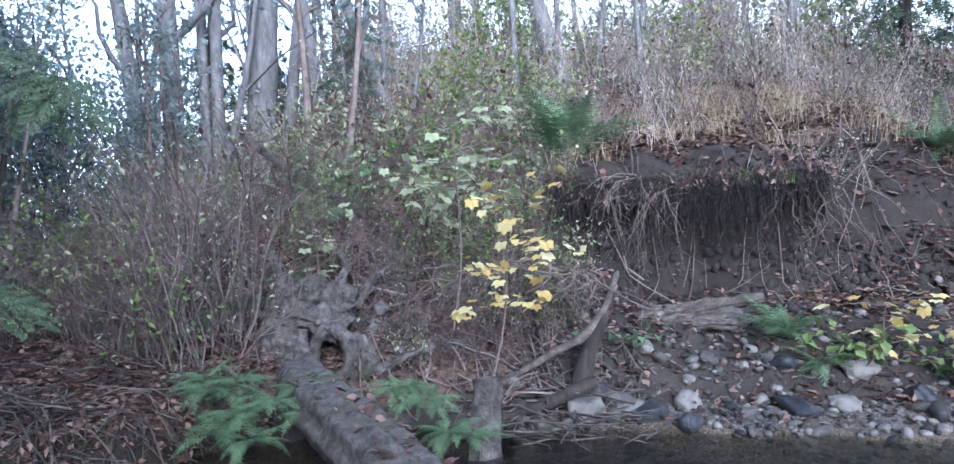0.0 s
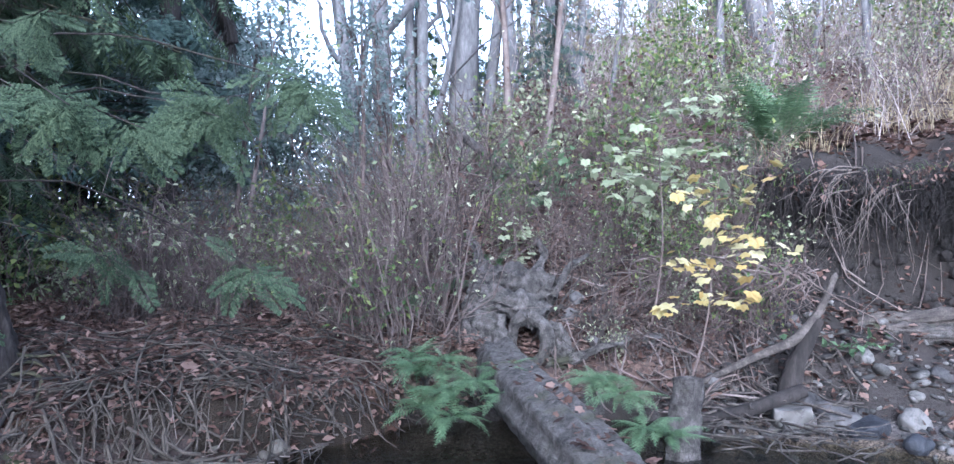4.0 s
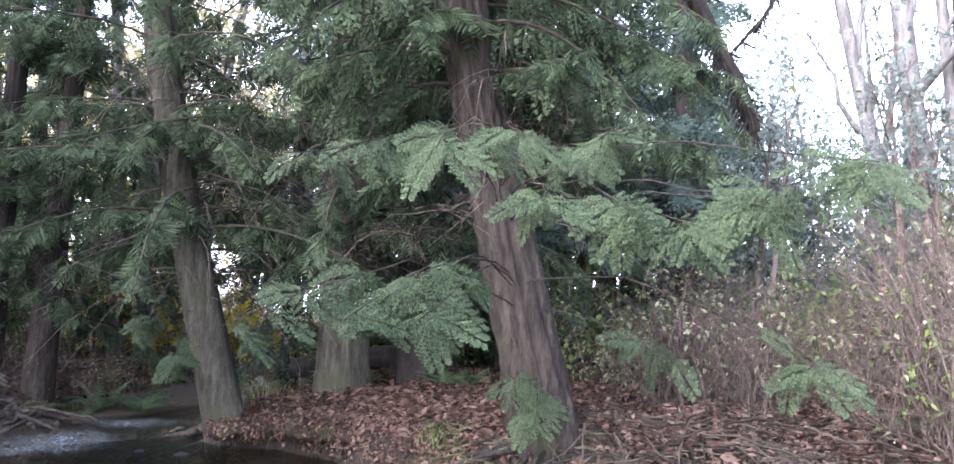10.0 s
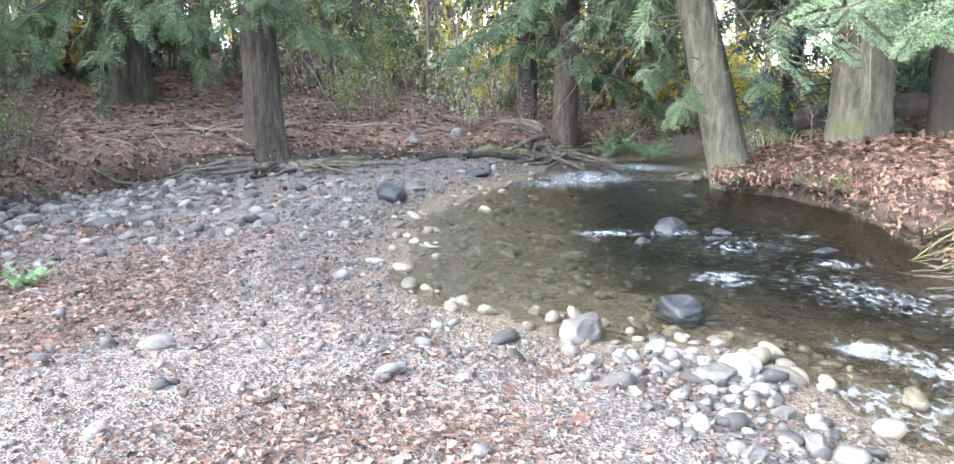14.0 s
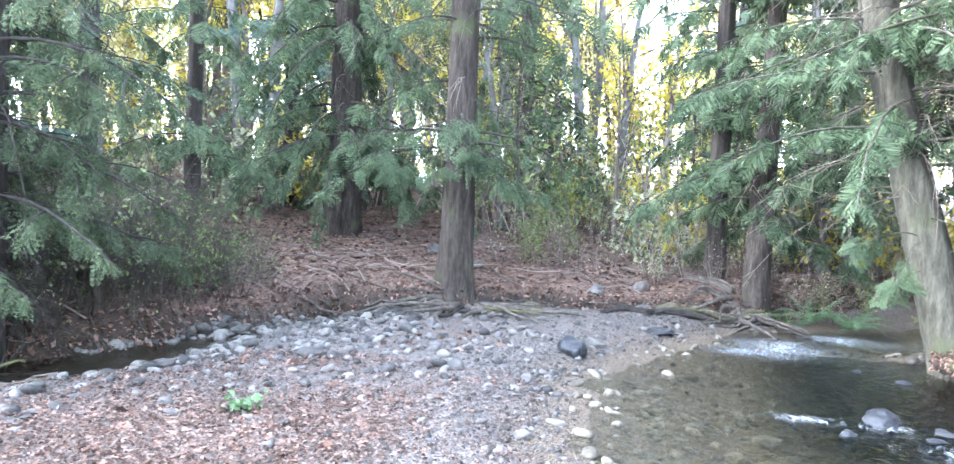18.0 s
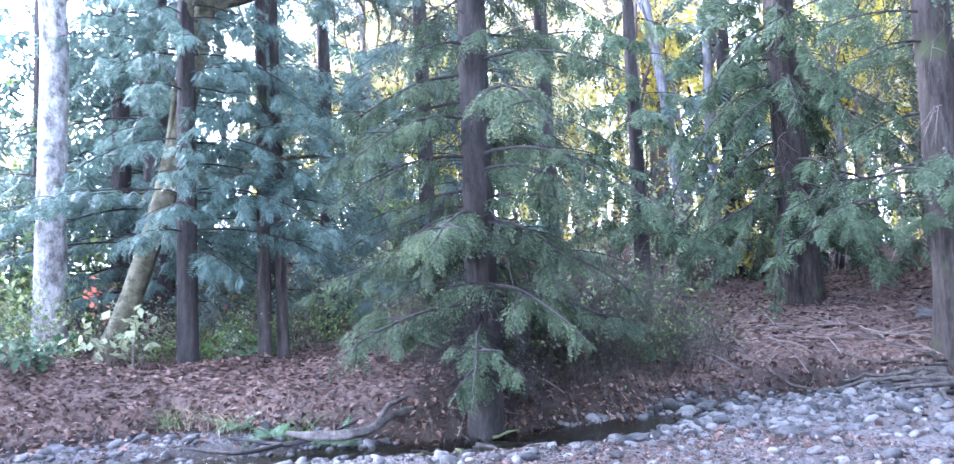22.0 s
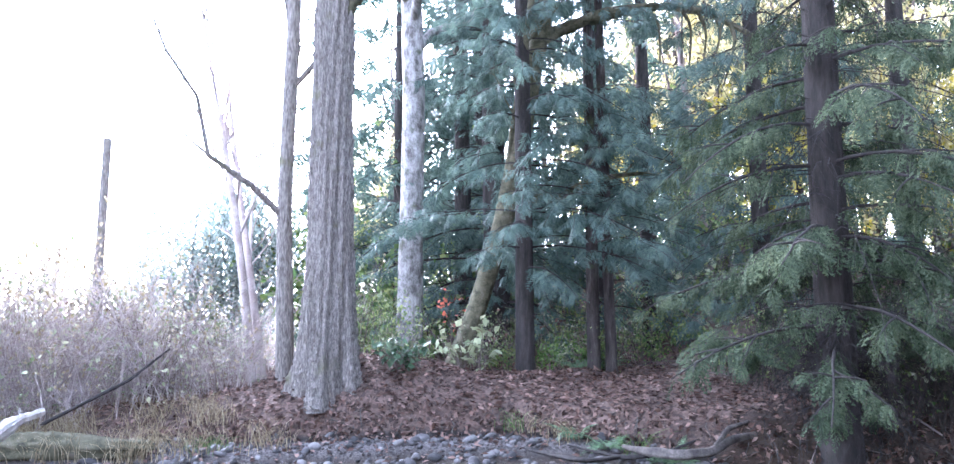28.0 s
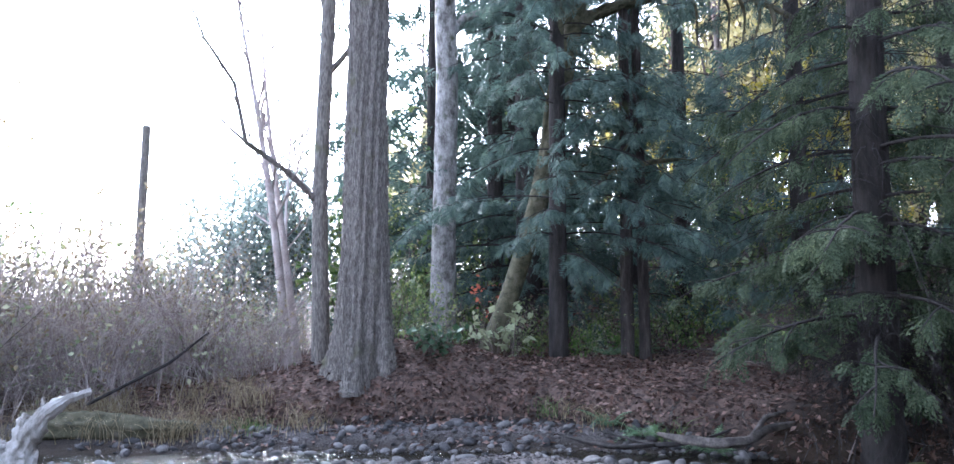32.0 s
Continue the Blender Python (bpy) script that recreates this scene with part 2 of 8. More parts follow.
GROUND = ground_material()
WATER = water_material()
# darker than the river stones: shade below the cut bank is in the colour
SLOPESTONE = material("slope_stone", [(0.014, 0.013, 0.012), (0.034, 0.031, 0.028), (0.065, 0.06, 0.053), (0.145, 0.133, 0.12)], 7, 0.75, 0.25, island=0.55, depth=0.01)
STONE = material("river_stone", [(0.038, 0.032, 0.029), (0.062, 0.053, 0.049), (0.085, 0.073, 0.067), (0.12, 0.104, 0.096)], 7, 0.85, 0.25, island=0.5, per_object=0.0, spec=0.15, depth=0.01)
BOULDER = material("boulder", [(0.026, 0.024, 0.023), (0.06, 0.055, 0.052), (0.105, 0.097, 0.091)], 6, 0.75, 0.5, per_object=0.3)
WETSTONE = material("wet_stone", [(0.01, 0.01, 0.012), (0.024, 0.025, 0.029), (0.05, 0.051, 0.055)], 6, 0.5, 0.5, per_object=0.2, spec=0.2)
COBBLE = material("grey_cobble", [(0.03, 0.028, 0.027), (0.062, 0.057, 0.055), (0.098, 0.09, 0.086), (0.15, 0.139, 0.131)], 7, 0.8, 0.3, island=0.6, spec=0.2, depth=0.01)
BEDSTONE = material("bed_stone", [(0.045, 0.038, 0.029), (0.095, 0.082, 0.063), (0.16, 0.14, 0.11)], 6, 0.7, 0.3, island=0.5)
SPITSTONE = material("spit_stone", [(0.024, 0.023, 0.022), (0.046, 0.043, 0.041), (0.074, 0.068, 0.064), (0.12, 0.112, 0.105)], 9, 0.75, 0.5, island=0.6, depth=0.01)
PALESTONE = material("pale_stone", [(0.07, 0.065, 0.06), (0.15, 0.14, 0.13), (0.21, 0.197, 0.184)], 6, 0.6, 0.4)
CEDARBARK = material("cedar_bark", [(0.007, 0.0058, 0.005), (0.023, 0.018, 0.0155), (0.047, 0.038, 0.032), (0.086, 0.072, 0.063)], 14, 0.95, 1.0, 70, (1, 1, 0.16), moss=((0.05, 0.056, 0.026), 2.2, 0.58))
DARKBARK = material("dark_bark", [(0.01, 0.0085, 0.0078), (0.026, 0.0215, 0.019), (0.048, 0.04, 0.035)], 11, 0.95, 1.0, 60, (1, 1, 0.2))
GREYBARK = material("grey_bark", [(0.036, 0.03, 0.025), (0.092, 0.079, 0.068), (0.18, 0.158, 0.138), (0.28, 0.25, 0.222)], 46, 0.95, 1.0, 110, (1, 1, 0.2), moss=((0.1, 0.095, 0.06), 3.0, 0.6))
PALEBARK = material("pale_green_bark", [(0.02, 0.018, 0.013), (0.045, 0.042, 0.031), (0.078, 0.073, 0.057), (0.12, 0.113, 0.092)], 12, 0.95, 1.0, 70, (1, 1, 0.2), moss=((0.06, 0.064, 0.032), 2.2, 0.55))
# grey bark made lighter to include the haze in front of far trunks
HAZEBARK = material("haze_grey_bark", [(0.05, 0.047, 0.046), (0.12, 0.114, 0.111), (0.21, 0.202, 0.197)], 9, 0.95, 0.8, 40, (1, 1, 0.25))
MOTTLED = material("mottled_bark", [(0.035, 0.031, 0.027), (0.12, 0.11, 0.1), (0.26, 0.245, 0.228), (0.38, 0.365, 0.345)], 8, 0.9, 0.9, 50, (1, 1, 0.55),
                   moss=((0.06, 0.065, 0.035), 4.0, 0.58))
MOSSBARK = material("mossy_bark", [(0.022, 0.02, 0.014), (0.052, 0.048, 0.027), (0.098, 0.088, 0.053), (0.15, 0.13, 0.098)], 9, 0.95, 0.9, 60)
GREYWOOD = material("weathered_wood", [(0.013, 0.011, 0.0098), (0.045, 0.039, 0.034), (0.1, 0.089, 0.079), (0.175, 0.158, 0.142)], 11, 0.9, 1.0, 90, moss=((0.045, 0.045, 0.022), 3.0, 0.58), depth=0.05)
ROOT = material("root", [(0.02, 0.017, 0.015), (0.06, 0.05, 0.042), (0.13, 0.11, 0.095)], 10, 0.9, 0.6, 60)
BLEACHED = material("bleached_wood", [(0.16, 0.14, 0.12), (0.33, 0.3, 0.27), (0.46, 0.43, 0.4)], 11, 0.85, 0.8, 70, (1, 1, 0.3))
LOGWOOD = material("grey_log_wood", [(0.016, 0.014, 0.0125), (0.056, 0.049, 0.043), (0.112, 0.1, 0.089), (0.19, 0.173, 0.156)], 12, 0.9, 1.0, 90, moss=((0.055, 0.055, 0.028), 3.0, 0.6), depth=0.05)
TWIG = material("twig", [(0.05, 0.038, 0.034), (0.11, 0.083, 0.07), (0.2, 0.16, 0.14)], 3, 0.9, 0.0, island=0.5)
# darker copy of the twig colour; the shade of its place is painted in
DARKTWIG = material("shade_dark_twig", [(0.026, 0.021, 0.016), (0.058, 0.047, 0.036), (0.11, 0.09, 0.072)], 3, 0.9, 0.0, island=0.5)
# lightened twig colour that carries the haze over distant brush
HAZETWIG = material("haze_pale_twig", [(0.16, 0.125, 0.112), (0.31, 0.255, 0.232), (0.48, 0.415, 0.385)], 3, 0.9, 0.0, island=0.5)
CEDARLEAF = material("cedar_foliage", [(0.021, 0.031, 0.018), (0.047, 0.069, 0.038), (0.08, 0.111, 0.061), (0.12, 0.156, 0.086)], 1.3, 0.6, 0.0, 8, island=0.5, translucent=0.4, spec=0.12)
EVERLEAF = material("evergreen_foliage", [(0.022, 0.031, 0.017), (0.046, 0.063, 0.034), (0.08, 0.104, 0.056), (0.125, 0.15, 0.084)], 1.3, 0.6, 0.0, 8, island=0.5, translucent=0.4, spec=0.12)
FIRLEAF = material("fir_foliage", [(0.033, 0.056, 0.047), (0.07, 0.107, 0.085), (0.12, 0.165, 0.125)], 1.3, 0.55, 0.0, 8, island=0.5, translucent=0.4)
FERNLEAF = material("fern_foliage", [(0.05, 0.085, 0.042), (0.1, 0.16, 0.078), (0.18, 0.255, 0.13)], 2.5, 0.55, 0.0, 8, island=0.4, translucent=0.35)
SHRUBLEAF = material("shrub_leaf", [(0.06, 0.10, 0.03), (0.13, 0.18, 0.06), (0.24, 0.27, 0.09)], 1.5, 0.6, 0.0, 8, island=0.7, translucent=0.35)
DARKLEAF = material("glossy_dark_leaf", [(0.025, 0.05, 0.022), (0.055, 0.1, 0.05), (0.12, 0.17, 0.1)], 1.5, 0.4, 0.0, 8, island=0.7, translucent=0.25)
PALELEAF = material("pale_leaf", [(0.16, 0.2, 0.10), (0.28, 0.31, 0.18), (0.42, 0.42, 0.27)], 1.5, 0.6, 0.0, 8, island=0.7, translucent=0.35)
YELLOWLEAF = material("yellow_leaf", [(0.4, 0.28, 0.09), (0.49, 0.4, 0.15), (0.53, 0.48, 0.26)], 3, 0.55, 0.0, 8, island=0.3, per_object=0.6, translucent=0.35)
GOLDLEAF = material("golden_foliage", [(0.32, 0.27, 0.04), (0.52, 0.42, 0.06), (0.6, 0.52, 0.12)], 1.5, 0.6, 0.0, 8, island=0.6, translucent=0.65)
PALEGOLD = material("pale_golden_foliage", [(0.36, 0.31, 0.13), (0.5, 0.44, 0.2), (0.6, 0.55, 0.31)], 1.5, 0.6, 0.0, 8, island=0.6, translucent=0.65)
BROWNLEAF = material("fallen_leaf", [(0.036, 0.022, 0.017), (0.08, 0.046, 0.034), (0.135, 0.08, 0.06), (0.205, 0.138, 0.109)], 1.2, 0.8, 0.0, 10, island=0.75, translucent=0.15, spec=0.15)
STALK = material("dead_stalk", [(0.032, 0.025, 0.02), (0.085, 0.067, 0.055), (0.175, 0.145, 0.124)], 3, 0.9, 0.0, island=0.8)
# green greyed and lightened: the haze before far foliage is put into this colour
HAZELEAF = material("haze_pale_leaf", [(0.14, 0.175, 0.155), (0.24, 0.285, 0.255), (0.35, 0.4, 0.36)], 1.5, 0.6, 0.0, 8, island=0.6, translucent=0.7)
FLAKE = material("weathered_leaf", [(0.06, 0.041, 0.034), (0.1, 0.069, 0.058), (0.13, 0.093, 0.081), (0.165, 0.127, 0.113)], 1.2, 0.9, 0.0, 10, island=0.8, translucent=0.1, spec=0.1)
REDLEAF = material("red_leaf", [(0.45, 0.10, 0.05), (0.6, 0.2, 0.12)], 3, 0.6, 0.0, island=0.5, translucent=0.4)
BANKSOIL = material("bank_soil", [(0.012, 0.009, 0.007), (0.028, 0.02, 0.016), (0.05, 0.036, 0.029), (0.08, 0.056, 0.044)], 9, 0.95, 1.0, 60, moss=((0.045, 0.05, 0.018), 2.5, 0.56))
MOSS = material("moss", [(0.035, 0.038, 0.016), (0.075, 0.078, 0.03), (0.12, 0.115, 0.05)], 9, 0.95, 0.8, 80)
CARPAINT = material("white_car_paint", [(0.7, 0.71, 0.73), (0.8, 0.81, 0.82)], 2, 0.25, 0.0, spec=0.5)
CARGLASS = material("car_glass", [(0.02, 0.025, 0.03), (0.04, 0.045, 0.05)], 2, 0.08, 0.0, spec=0.8)
TYRE = material("tyre", [(0.015, 0.015, 0.015), (0.03, 0.03, 0.03)], 10, 0.8, 0.1)
GRASS = material("grass", [(0.05, 0.09, 0.02), (0.10, 0.17, 0.04), (0.2, 0.26, 0.08)], 2, 0.6, 0.0, island=0.6, translucent=0.3)
STRAW = material("dry_grass", [(0.17, 0.13, 0.07), (0.3, 0.24, 0.14), (0.4, 0.34, 0.22)], 2, 0.8, 0.0, island=0.6, translucent=0.3)


# ---- mesh helpers ----
def mesh_from(name, V, F, mat, smooth=True):
    """A mesh from an array of vertices and one array of faces, all with as many corners."""
    V = np.ascontiguousarray(V, dtype=np.float32).reshape(-1, 3)
    F = np.ascontiguousarray(F, dtype=np.int32)
    k = F.shape[1]
    me = bpy.data.meshes.new(name)
    me.vertices.add(len(V))
    me.vertices.foreach_set("co", V.ravel())
    me.loops.add(F.size)
    me.loops.foreach_set("vertex_index", F.ravel())
    me.polygons.add(len(F))
    me.polygons.foreach_set("loop_start", np.arange(0, F.size, k, dtype=np.int32))
    me.polygons.foreach_set("use_smooth", np.full(len(F), smooth))
    me.materials.append(mat)
    me.update(calc_edges=True)
    return me


def join(pieces):
    """Several (V, F) pairs as one."""
    vs, fs, at = [], [], 0
    for V, F in pieces:
        V = V.reshape(-1, 3)
        vs.append(V)
        fs.append(F + at)
        at += len(V)
    return np.concatenate(vs), np.concatenate(fs)


def tubes(P, R, sides=5):
    """Round tapered tubes along many paths of equal length: P (n, s, 3), R (n, s)."""
    P, R = np.asarray(P, float), np.asarray(R, float)
    if P.ndim == 2:
        P, R = P[None], R[None]
    n, s, _ = P.shape
    t = np.gradient(P, axis=1)
    t /= np.linalg.norm(t, axis=2, keepdims=True) + 1e-9
    ref = np.where(np.abs(t[:, :1, 2:]) > 0.8, np.array([[[1.0, 0, 0]]]), np.array([[[0, 0, 1.0]]]))
    a = np.cross(t, np.broadcast_to(ref, t.shape))
    a /= np.linalg.norm(a, axis=2, keepdims=True) + 1e-9
    b = np.cross(t, a)
    ang = np.linspace(0, 2 * np.pi, sides, endpoint=False)
    V = P[:, :, None] + R[:, :, None, None] * (a[:, :, None] * np.cos(ang)[:, None] + b[:, :, None] * np.sin(ang)[:, None])
    i = np.arange(n)[:, None, None] * s * sides
    j = np.arange(s - 1)[None, :, None] * sides
    k = np.arange(sides)[None, None, :]
    k2 = (k + 1) % sides
    F = np.stack([i + j + k, i + j + k2, i + j + sides + k2, i + j + sides + k], -1).reshape(-1, 4)
    return V.reshape(-1, 3), F


def scatter(V, F, M, T):
    """Copies of one small shape: M (n, 3, 3), T (n, 3)."""
    out = np.einsum("nij,vj->nvi", M, V) + T[:, None]
    return out.reshape(-1, 3), (F[None] + (np.arange(len(T)) * len(V))[:, None, None]).reshape(-1, F.shape[1])


def frames(forward, up, scale):
    """Matrices that take y to forward and z nearly to up."""
    f = forward / (np.linalg.norm(forward, axis=1, keepdims=True) + 1e-9)
    x = np.cross(f, up)
    x /= np.linalg.norm(x, axis=1, keepdims=True) + 1e-9
    z = np.cross(x, f)
    return np.stack([x, f, z], 2) * np.asarray(scale).reshape(-1, 1, 1)


def part(name, me, parent, label="", at=None):
    ob = new(name, me)
    ob.parent = parent
    if at is not None:
        ob.matrix_basis = at
    return tagged(ob, label)


def thing(name, x, y, z, label, category, group="", rz=0, kind=""):
    ob = new(name)
    ob.empty_display_size = 0.1
    ob.matrix_basis = pose(x, y, z, 0, 0, rz)
    return tagged(ob, label, category, group, kind)


def wave(x, y, k=1.0):
    """Cheap smooth unevenness over the plan, about -1 to 1."""
    return (np.sin(x * 1.7 * k + 1.3 * np.sin(y * 1.1 * k)) + np.sin(y * 2.3 * k + 1.7 * np.sin(x * 0.9 * k + 2)) + np.sin((x + y) * 3.1 * k + 0.7)) / 3


def smooth01(v):
    v = np.clip(v, 0, 1)
    return v * v * (3 - 2 * v)


# ---- the lie of the land ----
CREEK = np.array([(-40, 20, 1.5), (-22, 10.4, 1.5), (-15.5, 6.2, 1.3), (-12.4, 4.2, 1.2), (-11, 2.0, 1.4), (-9.2, 1.5, 1.85), (-7.5, 1.35, 2.35),
                  (-6, 1.4, 2.25), (-4.6, 2.2, 1.55), (-3.2, 3.1, 1.45), (-1.5, 4.4, 1.8), (1, 5.0, 1.95), (3.5, 4.6, 1.8), (8, 4, 2), (22, 5, 2)])
SIDE = np.array([(-10, -4.3, 0.1), (-8, -4.95, 0.22), (-6.4, -5.3, 0.6), (-5.3, -5.75, 0.7), (-4.3, -6.5, 0.5), (-2.5, -7.5, 0.25), (0, -7.9, 0.4),
                 (1.8, -8.4, 0.5), (4, -9, 0.4), (12, -11, 0.5)])
LOW = np.array([(12, 7), (3.5, 7), (1, 7.4), (-1.2, 6.9), (-2.2, 6.3), (-2.6, 5.2), (-3.0, 4.15), (-3.7, 3.8), (-4.4, 3.72), (-5.05, 3.6), (-6.2, 3.7), (-7.7, 3.9), (-8.7, 3.62),
                (-9.25, 3.1), (-9.75, 3.15), (-10.2, 3.7), (-10.9, 4.8), (-13.5, 7.2), (-20, 11.5), (-40, 22), (-41, 18), (-23, 8.5), (-16, 4.5), (-13.6, 2.5), (-12.3, 1.0), (-11.9, -0.3),
                (-11.7, -1.7), (-10.4, -3.4), (-10.2, -4.2), (-9.3, -4.8), (-8.4, -5.4), (-7.3, -5.4), (-6.6, -5.8), (-5.7, -6), (-5.1, -6.3), (-4.6, -7),
                (-3.9, -7.7), (-3.1, -8.4), (-1.8, -8.7), (-0.4, -9.02), (1, -9.6), (3, -10), (10, -12), (30, -16), (30, 8)])


def to_line(x, y, line):
    """Distance to a line less its half width there."""
    best = np.full(x.shape, 1e9)
    for (ax, ay, aw), (bx, by, bw) in zip(line[:-1], line[1:]):
        dx, dy = bx - ax, by - ay
        u = np.clip(((x - ax) * dx + (y - ay) * dy) / (dx * dx + dy * dy), 0, 1)
        best = np.minimum(best, np.hypot(x - ax - u * dx, y - ay - u * dy) - aw - u * (bw - aw))
    return best


def outside_low(x, y):
    """Distance outward from the edge of the low ground, 0 within."""
    best, inside = np.full(x.shape, 1e9), np.zeros(x.shape, bool)
    for (ax, ay), (bx, by) in zip(LOW, np.roll(LOW, -1, 0)):
        dx, dy = bx - ax, by - ay
        u = np.clip(((x - ax) * dx + (y - ay) * dy) / (dx * dx + dy * dy), 0, 1)
        best = np.minimum(best, np.hypot(x - ax - u * dx, y - ay - u * dy))
        if dy:
            inside ^= ((ay > y) != (by > y)) & (x < ax + (y - ay) * dx / dy)
    return np.where(inside, 0, best)


def to_creek(x, y):
    """Distance from the creek's edge, below 0 in it; the current runs hard against its northern bank."""
    d = to_line(x, y, CREEK)
    mid = np.interp(x, CREEK[:, 0], CREEK[:, 1])
    hug = (y > mid) & (outside_low(x, y) == 0) & (x > -10.4) & (x < 0.3)
    return np.where(hug, np.minimum(d, -0.35), d)


def land(x, y, parts=False):
    """Height of the ground, and how much of it is litter, soil and wet."""
    x, y = np.asarray(x, float), np.asarray(y, float)
    creek = to_creek(x, y) + 0.12 * wave(x, y, 2.1)
    side = to_line(x, y, SIDE) + 0.08 * wave(x, y, 2.7)
    out = outside_low(x, y)
    z = 0.05 + 0.03 * wave(x, y, 0.8) + 0.012 * wave(x, y, 4)
    z = z - 0.12 * smooth01(1 - creek / 0.7) - 0.18 * smooth01(-creek / 1.6)
    z = z - 0.14 * smooth01(1 - side / 0.5) - 0.1 * smooth01(-side / 0.3)
    north = smooth01((x + 0.2) / 1.2) * (y > 0)
    east = smooth01((x + 2.5) / 3.0) * (y < 0)
    step = 0.5 - 0.32 * north - 0.25 * east - 0.1 * smooth01((-10.5 - x) / 1.5)
    z = z + step * (0.6 * smooth01(out / (0.12 + 0.5 * east + 0.3 * smooth01((np.hypot(x, y) - 5.5) / 3))) * (1 + 0.3 * wave(x, y, 1.3)) + 0.4 * smooth01(out / 1.3))
    # the forest floor rises to the west and, steeply, to the north
    west = smooth01((-x - 9) / 4) * smooth01((1.5 - y) / 4)
    z = z + west * np.clip(out - 1.2, 0, 14) * 0.13
    foot = np.where(x > -3, 7.25, 7.25 + (-3 - x) * 1.35)
    s = np.clip(y - foot, 0, None) * np.where(x < -3, 0.62, 1.0)
    cut = smooth01((x - 0.5) / 0.9) * (1 - 0.75 * smooth01((x - 5.2) / 2.5))
    soft = np.interp(s, [0, 0.6, 1.5, 2.5, 4, 7, 14, 40, 100, 400], [0, 0.35, 0.9, 1.6, 2.5, 3.9, 6.5, 14, 26, 40])
    cut_s = np.clip(s + (0.13 * np.sin(x * 1.9 + 1) + 0.08 * np.sin(x * 4.3) + 0.04 * np.sin(x * 9.1)) * smooth01(s), 0, None)
    hard = np.interp(cut_s, [0, 0.6, 1.25, 1.65, 2.1, 4, 7, 14, 40, 100, 400], [0, 0.4, 0.75, 2.25, 2.5, 3.3, 4.4, 7, 14, 26, 40])
    bare = np.interp(s, [0, 0.6, 1.25, 1.9, 2.6, 3.4, 7, 14, 40, 100, 400], [0, 0.4, 0.85, 1.75, 2.8, 3.15, 4.6, 7, 14, 26, 40])
    open_slope = smooth01((x - 3.3 + 0.25 * np.sin(y * 3)) / 1.6)  # past the undercut the bank is a bare slope
    hard = hard + (bare - hard) * open_slope
    lift = np.where(y > 0, soft + (hard - soft) * cut, 0)
    z = z + lift * (1 + 0.06 * wave(x, y, 0.7)) + 0.05 * wave(x, y, 2.2) * smooth01(lift)
    z = z + cut * smooth01(s / 0.9) * smooth01((2.9 - s) / 0.4) * (y > 0) * (0.07 * wave(x, y, 4.2) + 0.04 * wave(x + 2, y, 10))
    # a low rise round the massive maple
    z = z + 0.36 * np.exp(-(((x + 1.5) / 1.6) ** 2 + ((y + 10.1) / 1.1) ** 2)) * smooth01(out / 0.35)
    # the road beyond the firs lies higher
    z = z + 1.15 * smooth01((-y - 15.5) / 4) * smooth01((-x - 5) / 3)
    # a deeper, darker run under the northern bank
    z = z - 0.36 * smooth01((-creek - 0.05) / 0.3) * smooth01((y - np.interp(x, CREEK[:, 0], CREEK[:, 1]) + 0.6) / 0.9) * (x > -10.2)
    if not parts:
        return z
    litter = smooth01(out / 0.14) * (1 - 0.75 * north * smooth01(1 - s / 1.6))
    # leaves blown over the middle of the bar
    bar = (out == 0) & (creek > 0.3)
    litter = np.where(bar, 0.42 * smooth01((wave(x, y, 0.55) + 0.35) * 1.4) * smooth01((creek - 0.6) / 0.8) * smooth01((side - 0.5) / 0.5), litter)
    soil = np.maximum(cut * smooth01(s / 0.9) * smooth01((2.3 + 0.45 * open_slope - s) / 0.4), smooth01(1 - np.abs(out - 0.06) / (0.12 + 0.22 * (x < -10.3))) * (out > 0) * (1 - north))
    soil = np.maximum(soil, 0.75 * north * (out > 0) * smooth01((2.4 - s) / 0.5))
    trail = smooth01(1 - np.abs(x + 0.9 + 0.12 * (y - 7)) / 0.6) * smooth01((y - 6.6) / 0.5) * smooth01((13 - y) / 3)
    soil = np.maximum(soil, 0.35 * trail)
    soil = np.maximum(soil, 0.7 * smooth01(1 - (side - 0.1) / 0.5) * (y < -3))
    # bare mud under the heap of sticks by the leaning cedar
    soil = np.maximum(soil, 0.85 * smooth01((x + 4.4) / 0.5) * smooth01((-1.8 - x) / 0.5) * smooth01((y - 3.4) / 0.3) * smooth01((6.2 - y) / 0.6) * (out > 0))
    wet = np.maximum(smooth01(1 - creek / 0.45), smooth01(1 - side / 0.35))
    return z, litter, soil, wet, creek, side, out


def lie(x, y):
    return float(land(np.array([x]), np.array([y]))[0])


WATER_Z = -0.10

